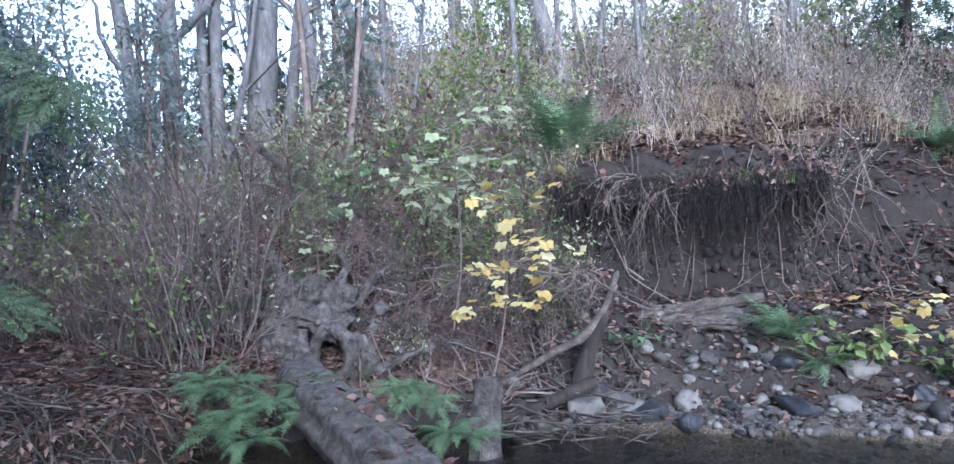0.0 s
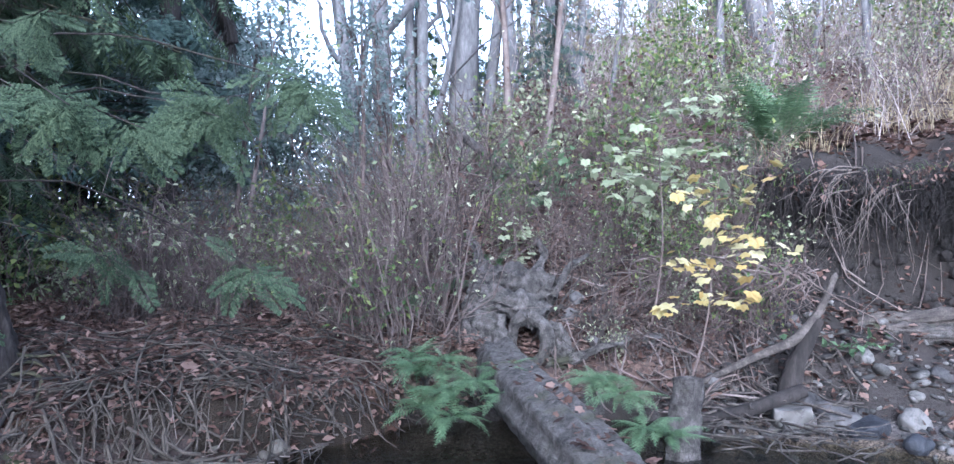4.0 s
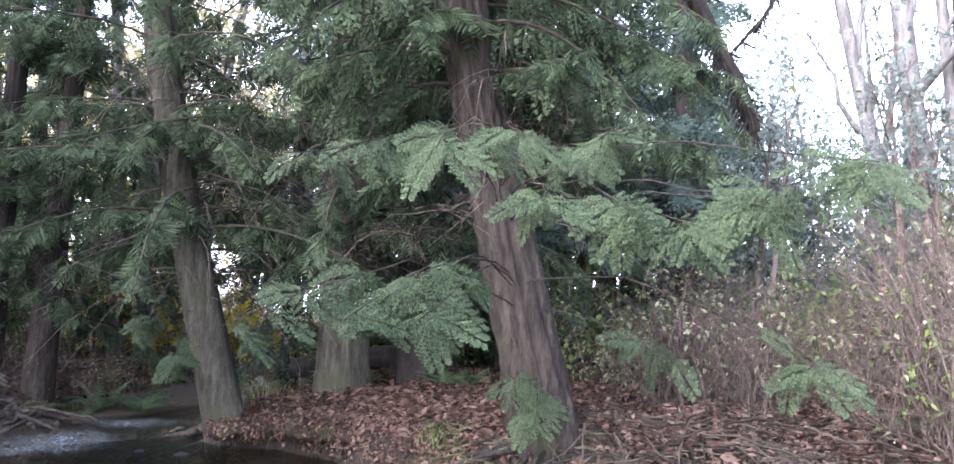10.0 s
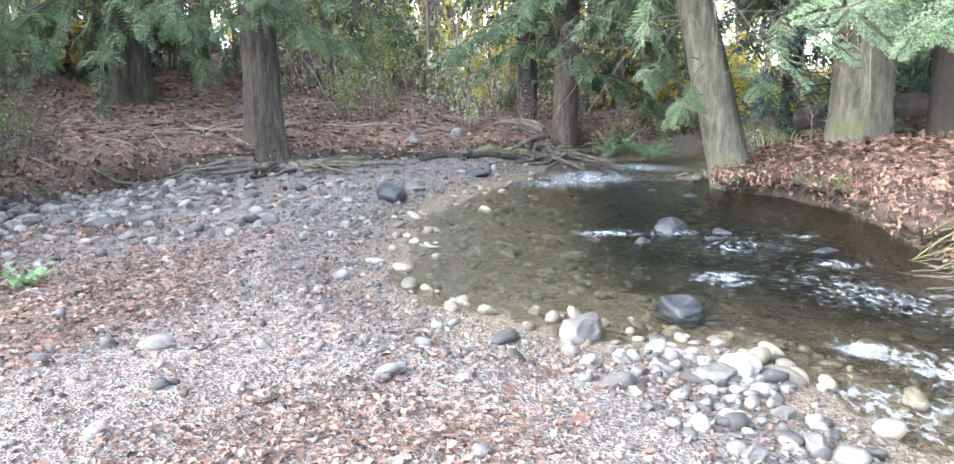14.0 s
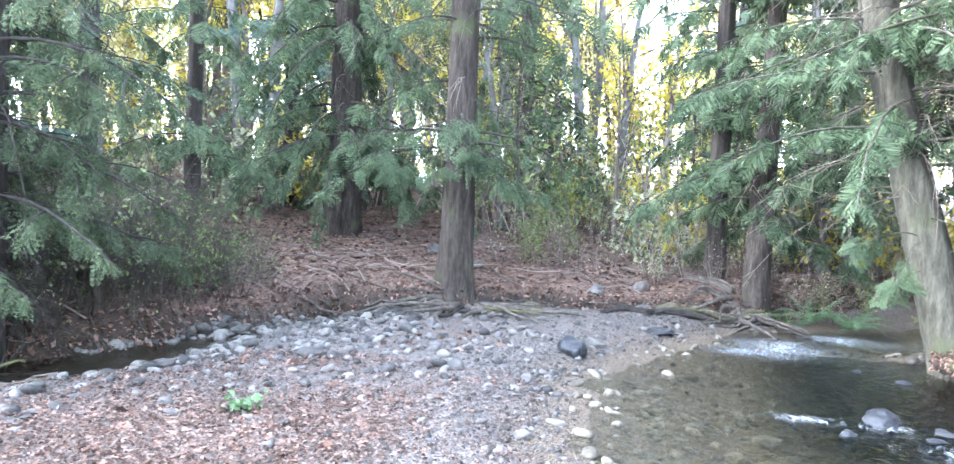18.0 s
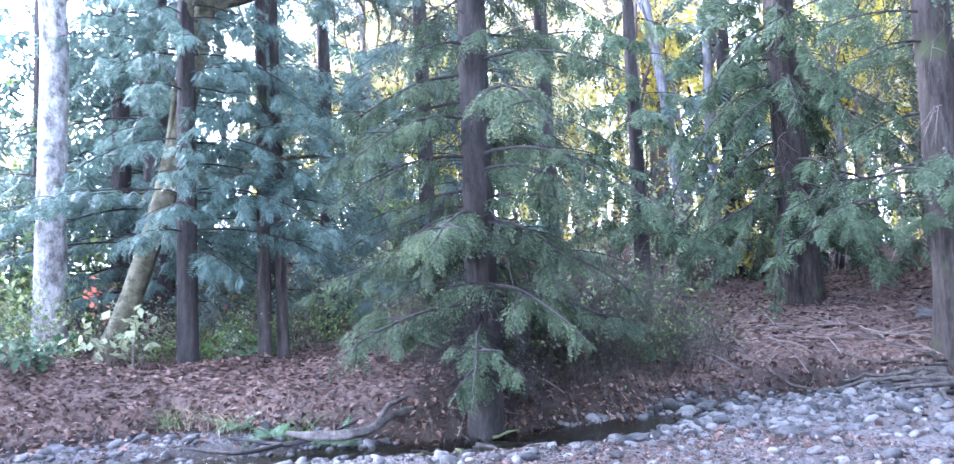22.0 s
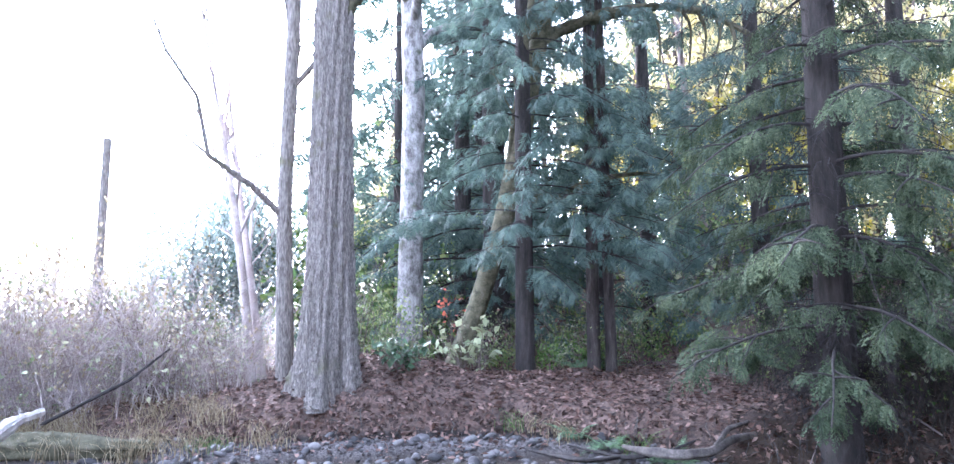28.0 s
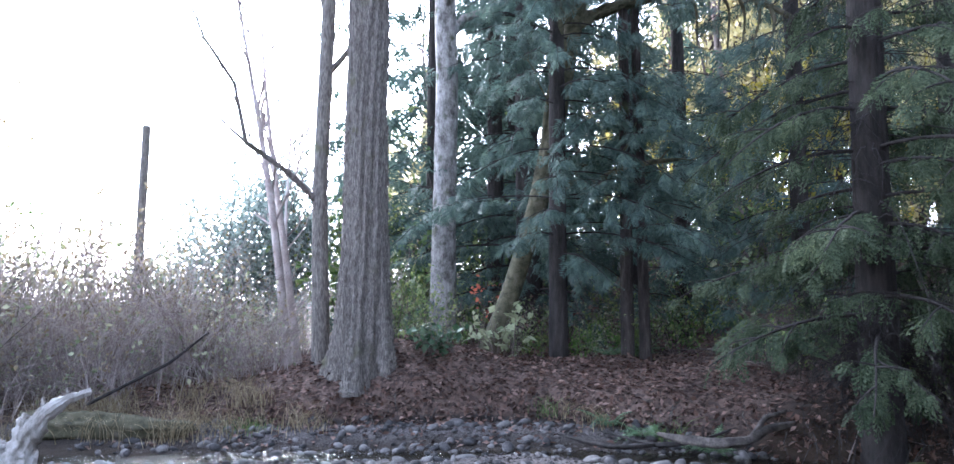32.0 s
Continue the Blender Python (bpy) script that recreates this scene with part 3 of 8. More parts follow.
# ---- ground, water, stones ----
def polar_sheet():
    az = np.concatenate([np.linspace(-48, 212, 520, endpoint=False), np.linspace(212, 312, 60, endpoint=False)])
    r = [0.0, 0.4]
    while r[-1] < 700:
        r.append(r[-1] + (0.09 if r[-1] < 14 else 0.075 * (r[-1] / 14) ** 2.2))
    r = np.array([0.02] + r[1:])
    a, rr = np.radians(az)[None, :], r[:, None]
    x, y = -np.sin(a) * rr, np.cos(a) * rr
    n, m = x.shape
    i = np.arange(n - 1)[:, None] * m
    k, k2 = np.arange(m)[None], (np.arange(m)[None] + 1) % m
    F = np.stack([i + k, i + m + k, i + m + k2, i + k2], -1).reshape(-1, 4)
    return x, y, F[:, ::-1]


gx, gy, gF = polar_sheet()
gz, g_litter, g_soil, g_wet = land(gx, gy, True)[:4]
ground = tagged(new("ground", mesh_from("ground", np.stack([gx, gy, gz], -1), gF[:, ::-1], GROUND)),
                "grey gravel bar and forest floor strewn with brown leaves", "ground", kind="structure")
zone = ground.data.color_attributes.new("zone", "FLOAT_COLOR", "POINT")
zone.data.foreach_set("color", np.stack([g_litter, g_soil, g_wet, np.ones_like(gz)], -1).astype(np.float32).ravel())


# riffles: place, reach along and across, direction of the crests, strength
RIFFLES = [(-10.6, 1.6, 0.8, 0.9, 70, 0.36), (-10.0, 1.2, 0.8, 0.4, 80, 0.34), (-11.6, 2.6, 0.7, 0.5, 60, 0.36), (-3.05, 4.8, 0.35, 0.2, 20, 0.4),
           (-6.98, 1.25, 0.32, 0.12, 90, 0.36), (-6.95, 1.9, 0.3, 0.14, 95, 0.3), (-6.74, 2.94, 0.2, 0.1, 80, 0.32), (-6.4, 2.3, 0.5, 0.4, 90, 0.2),
           (-5.77, 2.83, 0.25, 0.12, 80, 0.32), (-5.43, 1.81, 0.28, 0.2, 80, 0.32), (-5.0, 2.7, 0.9, 0.45, 35, 0.2), (-4.15, 3.05, 0.35, 0.18, 40, 0.28), (-4.05, 2.15, 0.22, 0.14, 60, 0.36),
           (-3.7, 2.45, 0.45, 0.22, 40, 0.33), (-3.13, 2.75, 0.38, 0.26, 75, 0.42), (-2.95, 3.2, 0.4, 0.3, 75, 0.45), (-3.3, 1.9, 0.6, 0.35, 40, 0.22), (-2.2, 3.4, 0.7, 0.5, 40, 0.26)]


def water_sheet(far, box, reach, step, name, label):
    x, y = np.meshgrid(np.arange(box[0], box[1], step), np.arange(box[2], box[3], step), indexing="ij")
    d = far(x, y)
    foam = np.zeros_like(x)
    for cx, cy, u, v, rz, k in RIFFLES:
        c, s = math.cos(radians(rz)), math.sin(radians(rz))
        a, b = (x - cx) * c + (y - cy) * s, -(x - cx) * s + (y - cy) * c
        foam = np.maximum(foam, k * np.exp(-(a / u) ** 2 - (b / v) ** 2))
    rough = smooth01(foam / 0.4)
    z = WATER_Z + 0.012 * wave(x, y, 3.3) * smooth01(-d) + 0.006 * wave(x + 3, y, 7) + smooth01(-d / 0.6) * (0.005 * wave(x, y + 1, 12) + 0.003 * wave(x + 4, y, 21)) + rough * (0.02 * wave(x, y + 2, 6) + 0.016 * wave(x, y, 13) + 0.008 * wave(x + 5, y, 23))
    n, m = x.shape
    i, j = np.meshgrid(np.arange(n - 1), np.arange(m - 1), indexing="ij")
    q = (i * m + j)[d[:-1, :-1] < reach]
    F = np.stack([q, q + m, q + m + 1, q + 1], -1)
    used, F = np.unique(F, return_inverse=True)
    V = np.stack([x.ravel(), y.ravel(), z.ravel()], -1)[used]
    ob = tagged(new(name, mesh_from(name, V, F.reshape(-1, 4), WATER)), label, "creek", kind="structure")
    ob.visible_shadow = False
    ob.data.attributes.new("foam", "FLOAT", "POINT").data.foreach_set("value", foam.ravel()[used].astype(np.float32))
    depth = np.clip(WATER_Z - land(V[:, 0], V[:, 1]), 0, 1)
    ob.data.attributes.new("deep", "FLOAT", "POINT").data.foreach_set("value", depth.astype(np.float32))
    return ob


water_sheet(to_creek, (-24, 9, -2.5, 12), 0.55, 0.06, "water", "shallow clear rippling creek over a brown stony bed")
water_sheet(lambda x, y: to_line(x, y, SIDE), (-11, 9, -11.5, -3.6), 0.3, 0.1, "water", "narrow still side channel along the bank")


def icosphere(level):
    bm = bmesh.new()
    bmesh.ops.create_icosphere(bm, subdivisions=level, radius=1)
    V = np.array([v.co for v in bm.verts])
    F = np.array([[v.index for v in f.verts] for f in bm.faces])
    bm.free()
    return V, F


ICO1, ICO2, ICO3 = icosphere(1), icosphere(2), icosphere(4)


def spin(n, tilt=0.35):
    """Random turns about z with a little lean, as matrices."""
    a, b, c = rng.uniform(0, 6.28, n), rng.normal(0, tilt, n), rng.normal(0, tilt, n)
    ca, sa, cb, sb, cc, sc = np.cos(a), np.sin(a), np.cos(b), np.sin(b), np.cos(c), np.sin(c)
    z0, o = np.zeros(n), np.ones(n)
    Rz = np.stack([np.stack([ca, -sa, z0], -1), np.stack([sa, ca, z0], -1), np.stack([z0, z0, o], -1)], 1)
    Rx = np.stack([np.stack([o, z0, z0], -1), np.stack([z0, cb, -sb], -1), np.stack([z0, sb, cb], -1)], 1)
    Ry = np.stack([np.stack([cc, z0, sc], -1), np.stack([z0, o, z0], -1), np.stack([-sc, z0, cc], -1)], 1)
    return Rz @ Rx @ Ry


def lumpy(V, amount, seed):
    r2 = np.random.default_rng(seed)
    k, ph = r2.normal(0, 1.6, (6, 3)), r2.uniform(0, 6.28, 6)
    return V * (1 + amount * np.sin(V @ k.T + ph).sum(1, keepdims=True) / 3)


def stones(x, y, size, shape, sink=0.3):
    """Loose rounded stones at the places given."""
    z = land(x, y) + size * (0.3 - 0.6 * sink)
    pieces = []
    kinds = 6
    pick = rng.integers(0, kinds, len(x))
    for k in range(kinds):
        s = pick == k
        n = s.sum()
        if not n:
            continue
        M = spin(n) * (0.62 * size[s][:, None, None] * rng.uniform([0.75, 0.55, 0.36], [1.25, 0.85, 0.62], (n, 3))[:, None, :])
        pieces.append(scatter(lumpy(shape[0], 0.16, k), shape[1], M, np.stack([x[s], y[s], z[s]], -1)))
    return join(pieces)


def plan_points(n, x0, x1, y0, y1, accept):
    x, y = rng.uniform(x0, x1, n * 6), rng.uniform(y0, y1, n * 6)
    z, litter, soil, wet, creek, side, out = land(x, y, True)
    p = accept(x, y, litter, creek, side, out)
    ok = rng.uniform(0, 1, len(x)) < p
    return x[ok][:n], y[ok][:n]


def on_bar(x, y, litter, creek, side, out):
    near = np.exp(-np.abs(creek - 0.25) / 0.7) + 0.9 * np.exp(-np.abs(side) / 0.8) + 0.25
    return np.where((out < 0.05) & (creek > -0.25) & (y < 2.4) & (side > -0.08), near * (1 - 0.6 * litter), 0)


px_, py_ = plan_points(28000, -13, 1.5, -9.5, 2.4, on_bar)
tagged(new("gravel", mesh_from("gravel", *stones(px_, py_, rng.gamma(2.0, 0.0065, len(px_)) + 0.008, ICO1), STONE)),
       "small rounded grey gravel of the bar", "gravel", kind="stuff")
px_, py_ = plan_points(2300, -12.5, 2, -9.6, 1.8,
                       lambda x, y, li, c, s, o: np.where((o < 0.1) & (c > -0.1) & (s > -0.1), 1.2 * np.exp(-np.abs(s) / 0.6) + 0.25 * np.exp(-np.abs(c) / 0.3) + 0.05
                                                          + 0.5 * np.exp(-((x + 8.3) ** 2 + (y + 3.2) ** 2) / 4), 0))
tagged(new("cobbles", mesh_from("cobbles", *stones(px_, py_, rng.gamma(3.0, 0.016, len(px_)) + 0.024, ICO2), COBBLE)),
       "rounded grey cobbles along the side channel", "cobbles", kind="stuff")
px_, py_ = plan_points(190, -10.5, -4.2, -7.5, -3.6, lambda x, y, li, c, s, o: np.where((o < 0.05) & (s > -0.12) & (s < 0.7), np.exp(-np.abs(s - 0.1) / 0.3), 0))
tagged(new("cobbles", mesh_from("cobbles", *stones(px_, py_, rng.gamma(4.0, 0.016, len(px_)) + 0.05, ICO2), SLOPESTONE)),
       "larger dark rounded cobbles lining the side channel", "cobbles", kind="stuff")
# stony slope below the cut bank
px_, py_ = plan_points(2200, -0.6, 7, 6.2, 8.9, lambda x, y, li, c, s, o: np.where((c > -0.35) & (x > 0.3 + 0.25 * (y - 7)) & (y < 8.45), 1.0 - 0.25 * np.clip(c, 0, 2), 0))
tagged(new("cobbles", mesh_from("cobbles", *stones(px_, py_, rng.gamma(2.2, 0.017, len(px_)) + 0.02, ICO2), SLOPESTONE)),
       "rounded cobbles, coloured darker for shade, on the slope beneath the cut bank", "cobbles", kind="stuff")
# pale stones heaped on the spit and along the water's edge
px_, py_ = plan_points(150, -4.3, -2.6, 0.45, 1.7, lambda x, y, li, c, s, o: np.exp(-((x + 3.5) ** 2 / 0.35 + (y - 1.1) ** 2 / 0.1)) * (c > -0.6) + 0.03)
tagged(new("cobbles", mesh_from("cobbles", *stones(px_, py_, rng.gamma(3.0, 0.012, len(px_)) + 0.02, ICO2), SPITSTONE)),
       "pale rounded stones heaped on the spit in the creek", "cobbles", kind="stuff")
px_, py_ = plan_points(340, -8.5, -2.0, -2.0, 1.6, lambda x, y, li, c, s, o: np.where((c > -0.3) & (c < 0.6), np.exp(-np.abs(c - 0.1) / 0.25), 0))
tagged(new("cobbles", mesh_from("cobbles", *stones(px_, py_, rng.gamma(2.2, 0.009, len(px_)) + 0.015, ICO2), SPITSTONE)),
       "pale rounded stones along the edge of the pool", "cobbles", kind="stuff")
# stones on the bed
px_, py_ = plan_points(1800, -12, 3, -1.2, 6.5, lambda x, y, li, c, s, o: np.where(c < -0.25, 0.8, 0))
tagged(new("bed_stones", mesh_from("bed_stones", *stones(px_, py_, rng.gamma(3.0, 0.016, len(px_)) + 0.02, ICO2), BEDSTONE)),
       "brown stones on the creek bed", "stones", kind="stuff")


def rock(x, y, size, flat, mat, label, rz=0.0, sink=0.35, seed=0, z=None):
    r2 = np.random.default_rng(seed + 500)
    V = lumpy(ICO3[0], 0.24, seed + 50)
    for _ in range(9):  # broken faces
        n = r2.normal(0, 1, 3)
        n /= np.linalg.norm(n)
        V = V - n * np.maximum(0, V @ n - r2.uniform(0.62, 0.9))[:, None]
    V = V * np.array([size, size * 0.72, size * flat]) * 0.58
    V = V + 0.02 * size * np.sin(V * 40 / size)
    ob = tagged(new("rock", mesh_from("rock", V, ICO3[1], mat)), label, "rock", "rocks in and by the creek")
    ob.matrix_basis = pose(x, y, (lie(x, y) if z is None else z) + size * flat * (0.5 - sink), 0, 0, rz)
    return ob


rock(-8.6, -0.95, 0.42, 0.6, WETSTONE, "dark grey rock at the edge of the pool", 20, 0.3, 1)
rock(-9.1, -0.72, 0.26, 0.5, BOULDER, "grey rock on the gravel beside a darker one", 70, 0.3, 2)
rock(-4.3, 0.66, 0.3, 0.6, BOULDER, "sharp grey rock at the water's edge", -30, 0.3, 3)
rock(-4.85, 1.38, 0.34, 0.6, WETSTONE, "dark wet rock standing in the creek", 15, 0.3, 4, -0.2)
rock(-3.62, 1.3, 0.21, 0.75, PALESTONE, "large pale stone on the spit of gravel", 10, 0.25, 5)
rock(-3.55, 1.16, 0.17, 0.7, BOULDER, "bluish grey stone leaning on a pale one", 60, 0.25, 6)
rock(-10.55, 0.03, 0.4, 0.3, WETSTONE, "flat dark stone lying by the riffle", 80, 0.2, 7)
for i, (x, y, s) in enumerate([(-7.2, 1.9, 0.42), (-7.0, 2.3, 0.3), (-6.7, 2.15, 0.24), (-6.2, 2.9, 0.3), (-6.6, 1.5, 0.26), (-8.9, 2.6, 0.28), (-9.4, 2.2, 0.22),
                               (-2.3, 3.2, 0.5), (-2.8, 3.0, 0.35), (-1.6, 3.6, 0.45)]):
    rock(x, y, s, 0.55, WETSTONE, "dark wet rock breaking the surface of the creek", i * 40, 0.25, 10 + i, -0.2)
for i, (x, y, s) in enumerate([(-3.75, 0.95, 0.2), (-3.62, 0.8, 0.17), (-3.55, 1.35, 0.18), (-3.3, 1.05, 0.16), (-3.85, 1.15, 0.15), (-3.2, 1.35, 0.19), (-3.05, 1.1, 0.22),
                               (-2.9, 1.35, 0.26), (-3.35, 0.75, 0.2), (-2.75, 1.05, 0.2), (-3.95, 0.8, 0.13), (-3.7, 1.3, 0.14)]):
    rock(x, y, s * 0.52, 0.6, (BOULDER, BOULDER, PALESTONE, BOULDER)[i % 4], "pale rounded stone of the spit in the creek", i * 55, 0.25, 30 + i)
for i, (x, y, s) in enumerate([(-5.9, -4.35, 0.24), (-6.25, -4.6, 0.2), (-5.6, -4.75, 0.18), (-7.1, -4.2, 0.27), (-7.6, -4.1, 0.24), (-8.0, -3.7, 0.3), (-6.8, -3.3, 0.3),
                               (-5.35, -4.9, 0.22), (-5.1, -4.7, 0.2), (-6.6, -4.55, 0.16), (-7.4, -3.0, 0.2), (-9.9, -4.0, 0.3), (-10.2, -3.7, 0.34), (-4.9, -5.2, 0.2)]):
    rock(x, y, s * 0.85, 0.5, BOULDER, "rounded cobble beside the side channel", i * 47, 0.3, 50 + i)
for i, (x, y, s) in enumerate([(1.35, 7.1, 0.42), (1.6, 7.0, 0.34), (2.0, 7.25, 0.3), (1.15, 7.35, 0.36), (2.9, 7.0, 0.36), (3.35, 7.0, 0.34), (2.45, 6.95, 0.24), (1.9, 6.75, 0.26),
                               (0.95, 7.05, 0.5), (2.7, 8.2, 0.5), (3.0, 7.5, 0.26), (3.7, 7.4, 0.28), (2.3, 7.6, 0.24), (4.1, 7.1, 0.3), (1.7, 7.7, 0.22)]):
    rock(x, y, s, 0.6, (BOULDER, SLOPESTONE, WETSTONE)[(i * 2) % 3], "grey boulder at the foot of the stony slope", i * 33, 0.3, 70 + i)
for i, (x, y, s) in enumerate([(-12.6, -0.3, 0.35), (-12.2, -1.0, 0.3), (-12.0, -0.2, 0.28), (-13.6, -4.2, 0.4), (-12.9, -3.2, 0.3)]):
    rock(x, y, s, 0.55, BOULDER, "grey stone on the leafy forest floor", i * 61, 0.35, 90 + i)


# ---- leaves and sprays as small shapes ----
def leaf_shape(lobes):
    """A leaf in the plane, stalk at the origin, tip along y, slightly folded."""
    if lobes == 1:
        V = np.array([(0, 0, 0), (0.3, 0.4, 0.07), (0, 1, -0.05), (-0.3, 0.4, 0.07)])
        return V, np.array([(0, 1, 2), (0, 2, 3)])
    tips = [(-120, 0.45), (-88, 0.68), (-72, 0.62), (-46, 0.92), (-22, 0.72), (0, 1.02), (22, 0.72), (46, 0.92), (72, 0.62), (88, 0.68), (120, 0.45)]
    V = [(0, 0, 0)] + [(math.sin(radians(a)) * r * 0.72, math.cos(radians(a)) * r * 0.72 + 0.05, -0.12 * r * r + 0.05) for a, r in tips]
    return np.array(V), np.array([(0, i + 1, i + 2) for i in range(len(tips) - 1)])


LEAF, MAPLE = leaf_shape(1), leaf_shape(5)


def spray_shape(pairs, fine, broad=0.058):
    """A flat drooping spray of scale-leaved cedar: a rib with side twigs and their leaflets."""
    tri = []

    def blade(p, d, w, ln):
        side = np.cross(d, (0, 0, 1.0))
        side /= np.linalg.norm(side) + 1e-9
        b = p + d * ln * 0.45
        tri.append([p, b + side * w, p + d * ln])
        tri.append([p, p + d * ln, b - side * w])

    rib = lambda u: np.array([0.04 * math.sin(3 * u), u, -0.22 * u * u])
    for i in range(pairs):
        u = 0.08 + 0.9 * i / pairs
        reach = 0.42 * (1 - u) ** 0.8 * min(1, 0.45 + 2.2 * u) + 0.05
        for sgn in (-1, 1):
            p = rib(u + (0.02 if sgn > 0 else 0))
            d = np.array([sgn * 0.82, 0.62, -0.22])
            d /= np.linalg.norm(d)
            if not fine:
                blade(p, d * np.array([1, 1, 1.6 + 0.8 * math.sin(7 * i + sgn)]), broad, reach * (1.15 + 0.35 * math.sin(5 * i + 2 * sgn)))
                continue
            blade(p, d, 0.012, reach)
            steps = max(2, int(reach / 0.055))
            for k in range(steps):
                v = (k + 0.6) / steps
                q = p + d * reach * v + np.array([0, 0, -0.05 * v * v])
                for s2 in (-1, 1):
                    e = d + s2 * np.array([0.55 * 0.62 * sgn, -0.55 * 0.82, 0]) * sgn * sgn
                    e = e / np.linalg.norm(e)
                    blade(q, e, 0.014, 0.085 * (1.15 - v))
    blade(rib(0.0), np.array([0, 1, -0.2]), 0.012, 0.98)
    V = np.array(tri).reshape(-1, 3)
    return V, np.arange(len(V)).reshape(-1, 3)


def frond_spray(pairs, leaflets, strap, wide, long):
    """A flat hanging cedar spray like a fern: spaced side twigs, each with short blunt leaflets along both its edges."""
    tri = []

    def blade(p, d, w, ln):
        d = d / np.linalg.norm(d)
        side = np.cross(d, (0, 0, 1.0))
        side /= np.linalg.norm(side) + 1e-9
        b = p + d * ln * 0.6
        tri.append([p, b + side * w, p + d * ln])
        tri.append([p, p + d * ln, b - side * w])

    rib = lambda u: np.array([0.05 * math.sin(2.6 * u), u, -0.3 * u * u])
    for i in range(pairs):
        u = 0.06 + 0.9 * i / pairs
        reach = 0.38 * (1 - u) ** 0.75 * min(1, 0.5 + 2.2 * u) + 0.07
        for sgn in (-1, 1):
            p = rib(u + (0.35 / pairs if sgn > 0 else 0))
            d = np.array([sgn * 0.74, 0.62, -0.2 - 0.12 * math.sin(3 * i + sgn)])
            d /= np.linalg.norm(d)
            perp = np.cross(d, (0, 0, 1.0))
            blade(p, d, strap, reach)
            for k in range(leaflets):
                v = (k + 0.8) / (leaflets + 0.6)
                q = p + d * reach * v
                for s2 in (-1, 1):
                    blade(q, d * 0.8 + s2 * perp * 0.6 + np.array([0, 0, -0.1]), wide, long * (1.15 - 0.6 * v))
    blade(rib(0.0), np.array([0.02, 1, -0.25]), strap, 0.98)
    V = np.array(tri).reshape(-1, 3)
    return V, np.arange(len(V)).reshape(-1, 3)


SPRAY_FINE = frond_spray(9, 4, 0.011, 0.017, 0.088)
SPRAY_LITE = frond_spray(6, 1, 0.026, 0.032, 0.13)
SPRAY, SPRAY_FAR = spray_shape(8, False, 0.042), spray_shape(4, False)
SPRAY_FAR = (SPRAY_FAR[0] * np.array([1.25, 1, 1]), SPRAY_FAR[1])
SPRAY_FIR = spray_shape(8, False, 0.034)


# ---- trees ----
def trunk_mesh(path, radii, mat, sides=30, ridge=0.05, flare=0.5, lobes=5, seed=0, steps=56, freq=(6, 16)):
    """A furrowed trunk along a bent path, flared into root lobes at its foot."""
    r2 = np.random.default_rng(seed)
    path = np.array(path, float)
    t = np.linspace(0, 1, len(path))
    u = np.linspace(0, 1, steps) ** 1.3
    P = np.stack([np.interp(u, t, path[:, k]) for k in range(3)], -1)
    for _ in range(3):
        P[1:-1] = (P[:-2] + 2 * P[1:-1] + P[2:]) / 4
    R = np.interp(u, np.linspace(0, 1, len(radii)), radii)
    ang = np.linspace(0, 2 * np.pi, sides, endpoint=False)
    h = np.linalg.norm(P - P[0], axis=1)[:, None]
    fold = np.zeros((steps, sides))
    for k in range(5):
        fold += np.sin(ang * r2.integers(*freq) + r2.uniform(0, 6.28) + h * r2.normal(0, 1.2) + 0.6 * np.sin(h * r2.uniform(0.5, 2))) / (1 + 0.5 * k)
    fold += r2.normal(0, 0.5, (steps, sides))
    foot = flare * np.exp(-h / (radii[0] * 1.7)) * (0.55 + 0.45 * np.sin(ang * lobes + seed))
    rad = R[:, None] * (1 + ridge * fold * 0.6 + foot)
    V = P[:, None] + rad[..., None] * np.stack([np.cos(ang), np.sin(ang), 0 * ang], -1)
    i = np.arange(steps - 1)[:, None] * sides
    k, k2 = np.arange(sides)[None], (np.arange(sides)[None] + 1) % sides
    F = np.stack([i + k, i + k2, i + sides + k2, i + sides + k], -1).reshape(-1, 4)
    return mesh_from("trunk", V, F, mat), P, R


def limb_path(p0, az, length, rise, droop, n=9, wig=0.05):
    u = np.linspace(0, 1, n)
    d = np.array([-math.sin(az), math.cos(az)])
    P = np.zeros((n, 3))
    side = np.cumsum(rng.normal(0, wig, n)) * length * 0.12
    P[:, 0] = p0[0] + d[0] * length * u - d[1] * side
    P[:, 1] = p0[1] + d[1] * length * u + d[0] * side
    P[:, 2] = p0[2] + length * (rise * u - droop * u * u)
    return P


